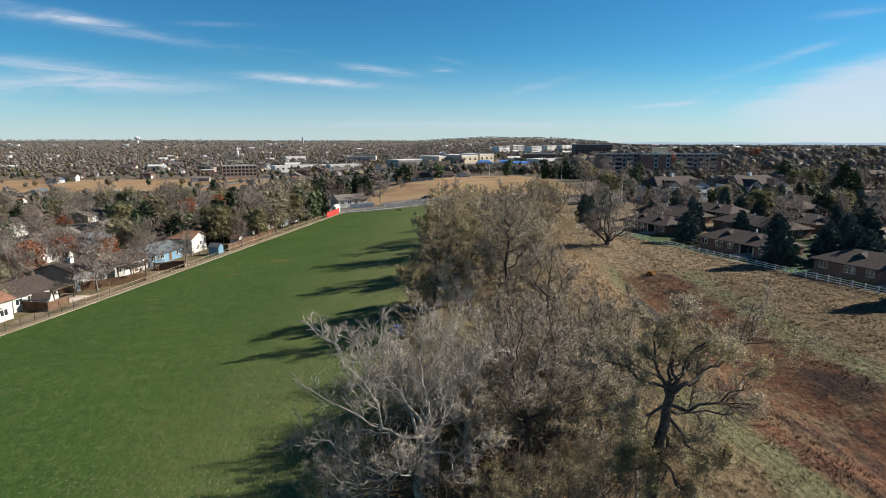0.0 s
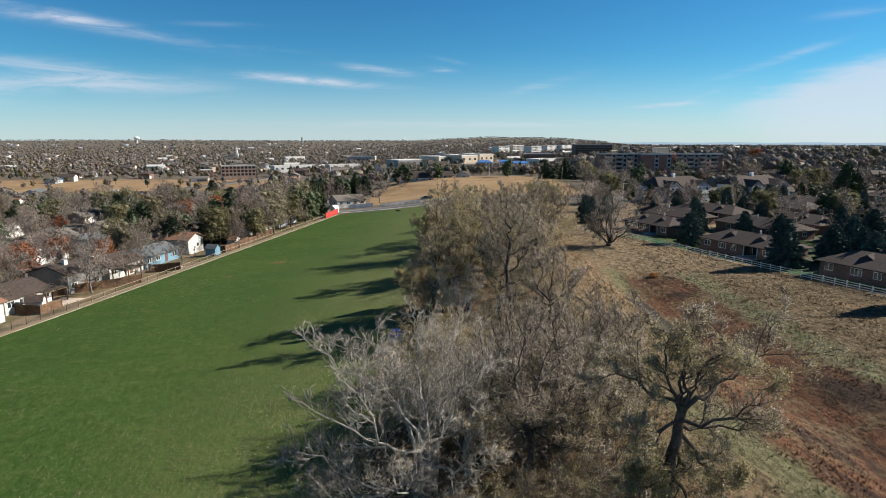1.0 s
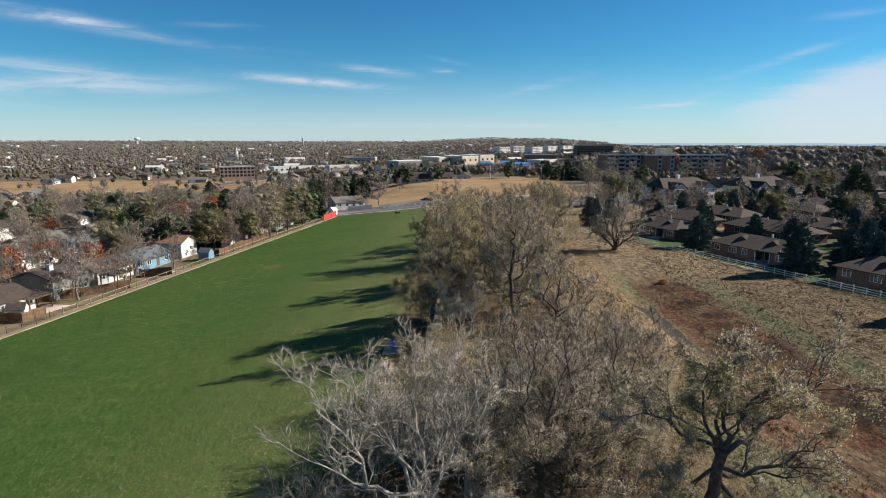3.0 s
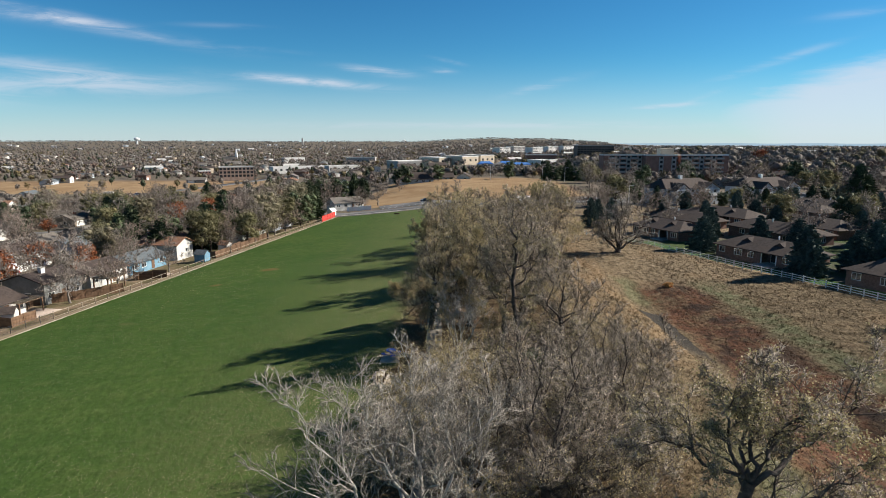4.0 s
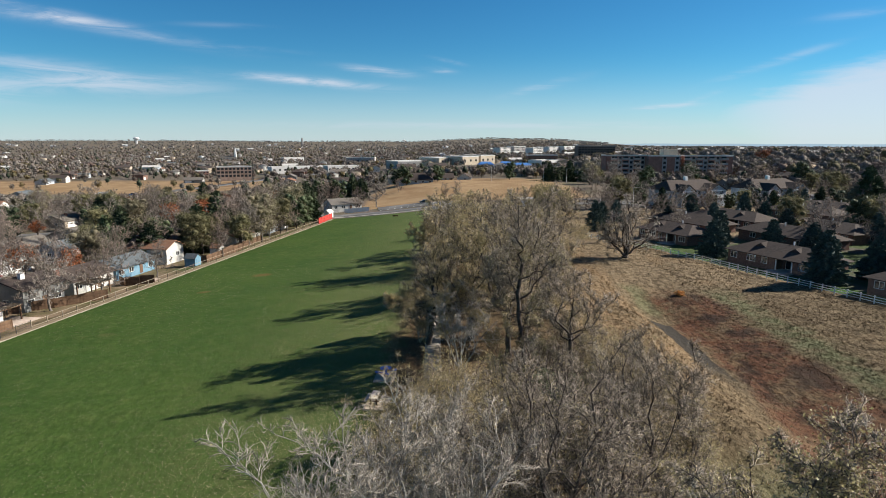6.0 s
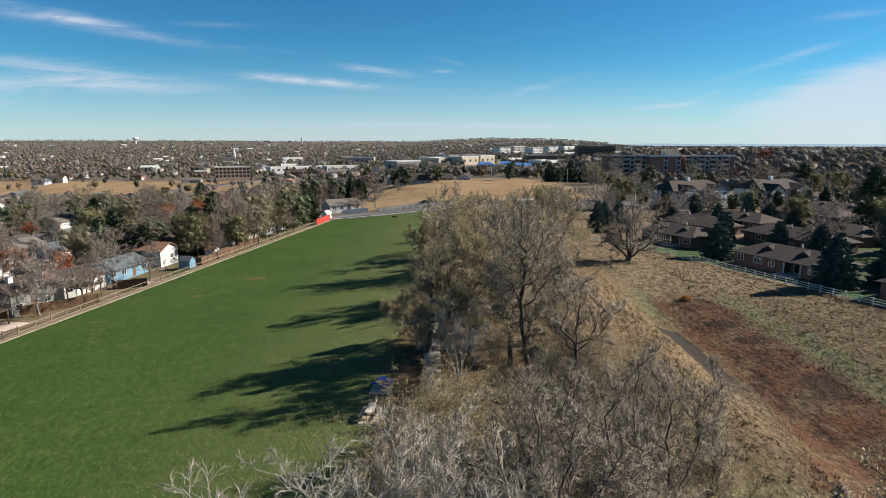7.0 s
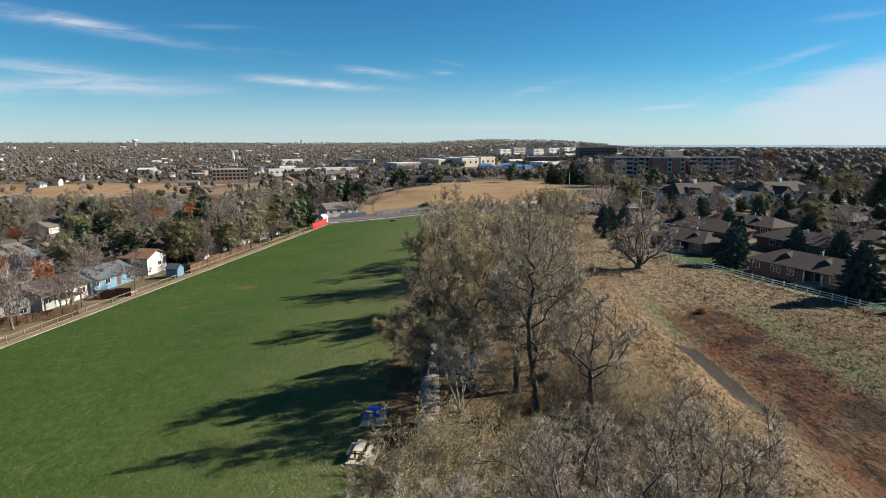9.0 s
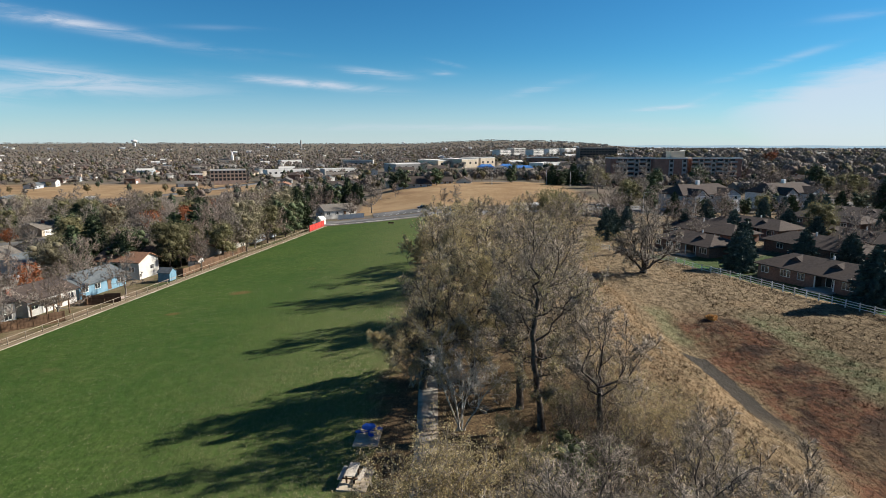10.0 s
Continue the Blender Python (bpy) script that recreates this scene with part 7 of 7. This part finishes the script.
def slab(x, y, turn, l, w, label):
    root = new("slab", bpy.data.meshes.new("slab"))
    bm = boxed(-l / 2, l / 2, -w / 2, w / 2, -0.3, 0.08)
    bmesh.ops.bevel(bm, geom=bm.edges[:], offset=0.02, segments=1, affect="EDGES")
    bm.to_mesh(root.data), bm.free()
    root.data.materials.append(SLAB)
    root.matrix_basis = pose(x, y, h(x, y), 0, 0, turn)
    return tagged(root, label, "slab", kind="structure")


slab(-6.5, 67.9, 84, 2.9, 2.2, "sandy concrete slab under the picnic table")
picnic_table(-6.75, 68.0, 84)
slab(-6.45, 74.2, 88, 2.9, 2.1, "sandy concrete slab under the blue table")
BLUE_STEEL = surface("blue coated steel", (0.015, 0.07, 0.42), (0.025, 0.10, 0.52), 3.0, 0.4, spec=0.5)


def round_table(x, y):
    root = new("round_table")
    root.matrix_basis = pose(x, y, h(x, y) + 0.08, 0, 0, 20)
    bm = bmesh.new()
    bmesh.ops.create_cone(bm, cap_ends=True, segments=24, radius1=0.6, radius2=0.6, depth=0.05, matrix=Matrix.Translation((0, 0, 0.75)))
    part("tabletop", bm, BLUE_STEEL, root)
    bm = bmesh.new()
    bmesh.ops.create_cone(bm, cap_ends=True, segments=12, radius1=0.09, radius2=0.07, depth=0.73, matrix=Matrix.Translation((0, 0, 0.365)))
    part("pedestal", bm, BLUE_STEEL, root)
    for k in range(4):
        a = math.pi / 2 * k
        bm = bmesh.new()
        bmesh.ops.create_cone(bm, cap_ends=True, segments=16, radius1=0.24, radius2=0.24, depth=0.05, matrix=Matrix.Translation((0.95 * math.cos(a), 0.95 * math.sin(a), 0.45)))
        seat = part("seat", bm, BLUE_STEEL, root)
        part("arm", boxed(0.06, 0.95, -0.03, 0.03, 0.30, 0.36), BLUE_STEEL, seat, m=pose(0, 0, 0, 0, 0, 90 * k))
    return tagged(root, "round blue steel picnic table with four seats on a slab", "picnic table")


round_table(-6.4, 74.6)
bench = new("park_bench")
bench.matrix_basis = pose(-17.8, 214.0, h(-17.8, 214.0), 0, 0, 5)
part("seat", boxed(-0.9, 0.9, -0.2, 0.2, 0.40, 0.46), WOOD_BROWN, bench)
part("backrest", boxed(-0.9, 0.9, 0.2, 0.25, 0.5, 0.85), WOOD_BROWN, bench)
for s in (-0.7, 0.7):
    part("leg", boxed(s - 0.04, s + 0.04, -0.18, 0.18, -0.1, 0.40), ASPHALT, bench)
tagged(bench, "low dark wooden bench at the far end of the lawn", "bench")
stump = new("dead_trunk", mesh_of("dead_trunk", *(lambda v, f: (v, [f]))(*tubes(np.array([[[0, 0, -0.3], [0.05, 0.1, 1.5], [-0.05, 0.25, 3.0], [-0.15, 0.3, 4.4]]]), np.array([[0.16, 0.13, 0.11, 0.07]]), 7))))
stump.data.materials.append(BARK_GREY)
stump.matrix_basis = pose(12.3, 37.2, h(12.3, 37.2))
tagged(stump, "bare grey broken trunk among shrubs", "tree trunk")


def lamp_post(x, y, tall=8.0):
    root = new("street_lamp")
    root.matrix_basis = pose(x, y, h(x, y))
    v, f = tubes(np.array([[[0, 0, -0.3], [0, 0, tall * 0.6], [0, 0, tall]]]), np.array([[0.11, 0.09, 0.06]]), 6)
    part("pole", mesh_of("pole", v, [f]), METAL_W, root)
    part("arm", boxed(-0.04, 1.5, -0.04, 0.04, tall - 0.1, tall), METAL_W, root)
    part("head", boxed(1.3, 2.0, -0.14, 0.14, tall - 0.16, tall - 0.02), GREY_WALL, root)
    return tagged(root, "grey street lamp beside the road", "street lamp", "street lamps")


for x, y in ((24.4, 345.1), (54.6, 350.1), (66.6, 345.1), (-55, 247), (66.4, 225.1)):
    lamp_post(x, y)

# ---------------------------------------------------------------- grass tufts, weeds and fallen leaves


def tufts(name, seed, n, area, where, tall, blades, lean, material, label):
    """Dry grass or weeds: fans of narrow blades, in one mesh."""
    rng = np.random.default_rng(seed)
    x = area[0] + (area[1] - area[0]) * rng.random(n)
    y = area[2] + (area[3] - area[2]) * rng.random(n)
    ok = where(x, y, rng.random(n))
    x, y = x[ok], y[ok]
    n = len(x)
    az = rng.random((n, blades)) * 6.283
    ht = tall * (0.5 + 0.8 * rng.random((n, blades)))
    out = lean * ht * (0.4 + 0.8 * rng.random((n, blades)))
    base = np.stack([x, y, height(x, y) - 0.03], -1)[:, None] + np.stack([np.cos(az), np.sin(az), 0 * az], -1) * 0.12 * tall
    tip = base + np.stack([np.cos(az) * out, np.sin(az) * out, ht], -1)
    side = np.stack([-np.sin(az), np.cos(az), 0 * az], -1) * 0.085 * tall
    v = np.stack([base - side, base + side, tip], 2).reshape(-1, 3)
    ob = new(name, mesh_of(name, v, [np.arange(len(v)).reshape(-1, 3)]))
    ob.data.materials.append(material)
    return tagged(ob, label, "grass", kind="stuff")


def fence_x(y):
    return 61.5 - 0.43 * (y - 110.0)


def swale(x, y):
    return x - 32.5 - np.clip(70 - y, 0, 60) * 0.15


def on_meadow(x, y):
    return (x < fence_x(y) - 0.4) & (x > 13.5)


tufts("dry_grass", 1, 42000, (13, 76, 32, 152), lambda x, y, r: on_meadow(x, y) & ((np.abs(swale(x, y) + 1.9) > 1.6) | (y > 97) | (y < 78)), 0.20, 4, 1.2, GROUND, "tufts of tan, rust and grey-green dry grass")
tufts("tall_dry_grass", 2, 22000, (13, 76, 32, 152), lambda x, y, r: on_meadow(x, y) & ((swale(x, y) > 8) | (swale(x, y) < -4.5)) & (np.sin(x * 0.9 + 2 * np.sin(y * 0.7)) * np.sin(y * 0.8 + x * 0.3) > -0.2),
      0.30, 6, 1.3, GROUND, "taller clumps of tan dry grass")

def fallen(name, seed, n, pick, material, label):
    rng = np.random.default_rng(seed)
    x, y = pick(rng, n)
    c = np.column_stack([x, y, height(x, y) + 0.05])
    v, f = leaf_quads(rng, c, 0.036, 0.0)
    ob = new(name, mesh_of(name, v, f))
    ob.data.materials.append(material)
    return tagged(ob, label, "leaves", kind="stuff")


LEAF_PALE = surface("fallen leaves", (0.36, 0.31, 0.18), (0.52, 0.46, 0.31), 3.0, 0.8, coord="World")
fallen("fallen_leaves", 5, 52000, lambda rng, n: (-6 - np.minimum(rng.exponential(8.5, n), 50), 38 + 105 * rng.random(n) ** 1.3), LEAF_PALE, "pale fallen leaves scattered on the lawn")
fallen("fallen_leaves", 6, 14000, lambda rng, n: (-7 + 24 * rng.random(n), 36 + 80 * rng.random(n)), LEAF_PALE, "tan fallen leaves under the trees")
fallen("fallen_leaves", 7, 16000, lambda rng, n: (-8 - 54 * rng.random(n), 34 + 105 * rng.random(n) ** 1.2), LEAF_PALE, "stray pale leaves across the lawn")
plant(leafy(98, 0.6, 1.0, 10, 1300, LEAF_ORANGE, 0.07, low=0.15), "shrub", 38.1, 109.3, 0, 1.0, "small orange-brown shrub on the dry meadow", "shrub")
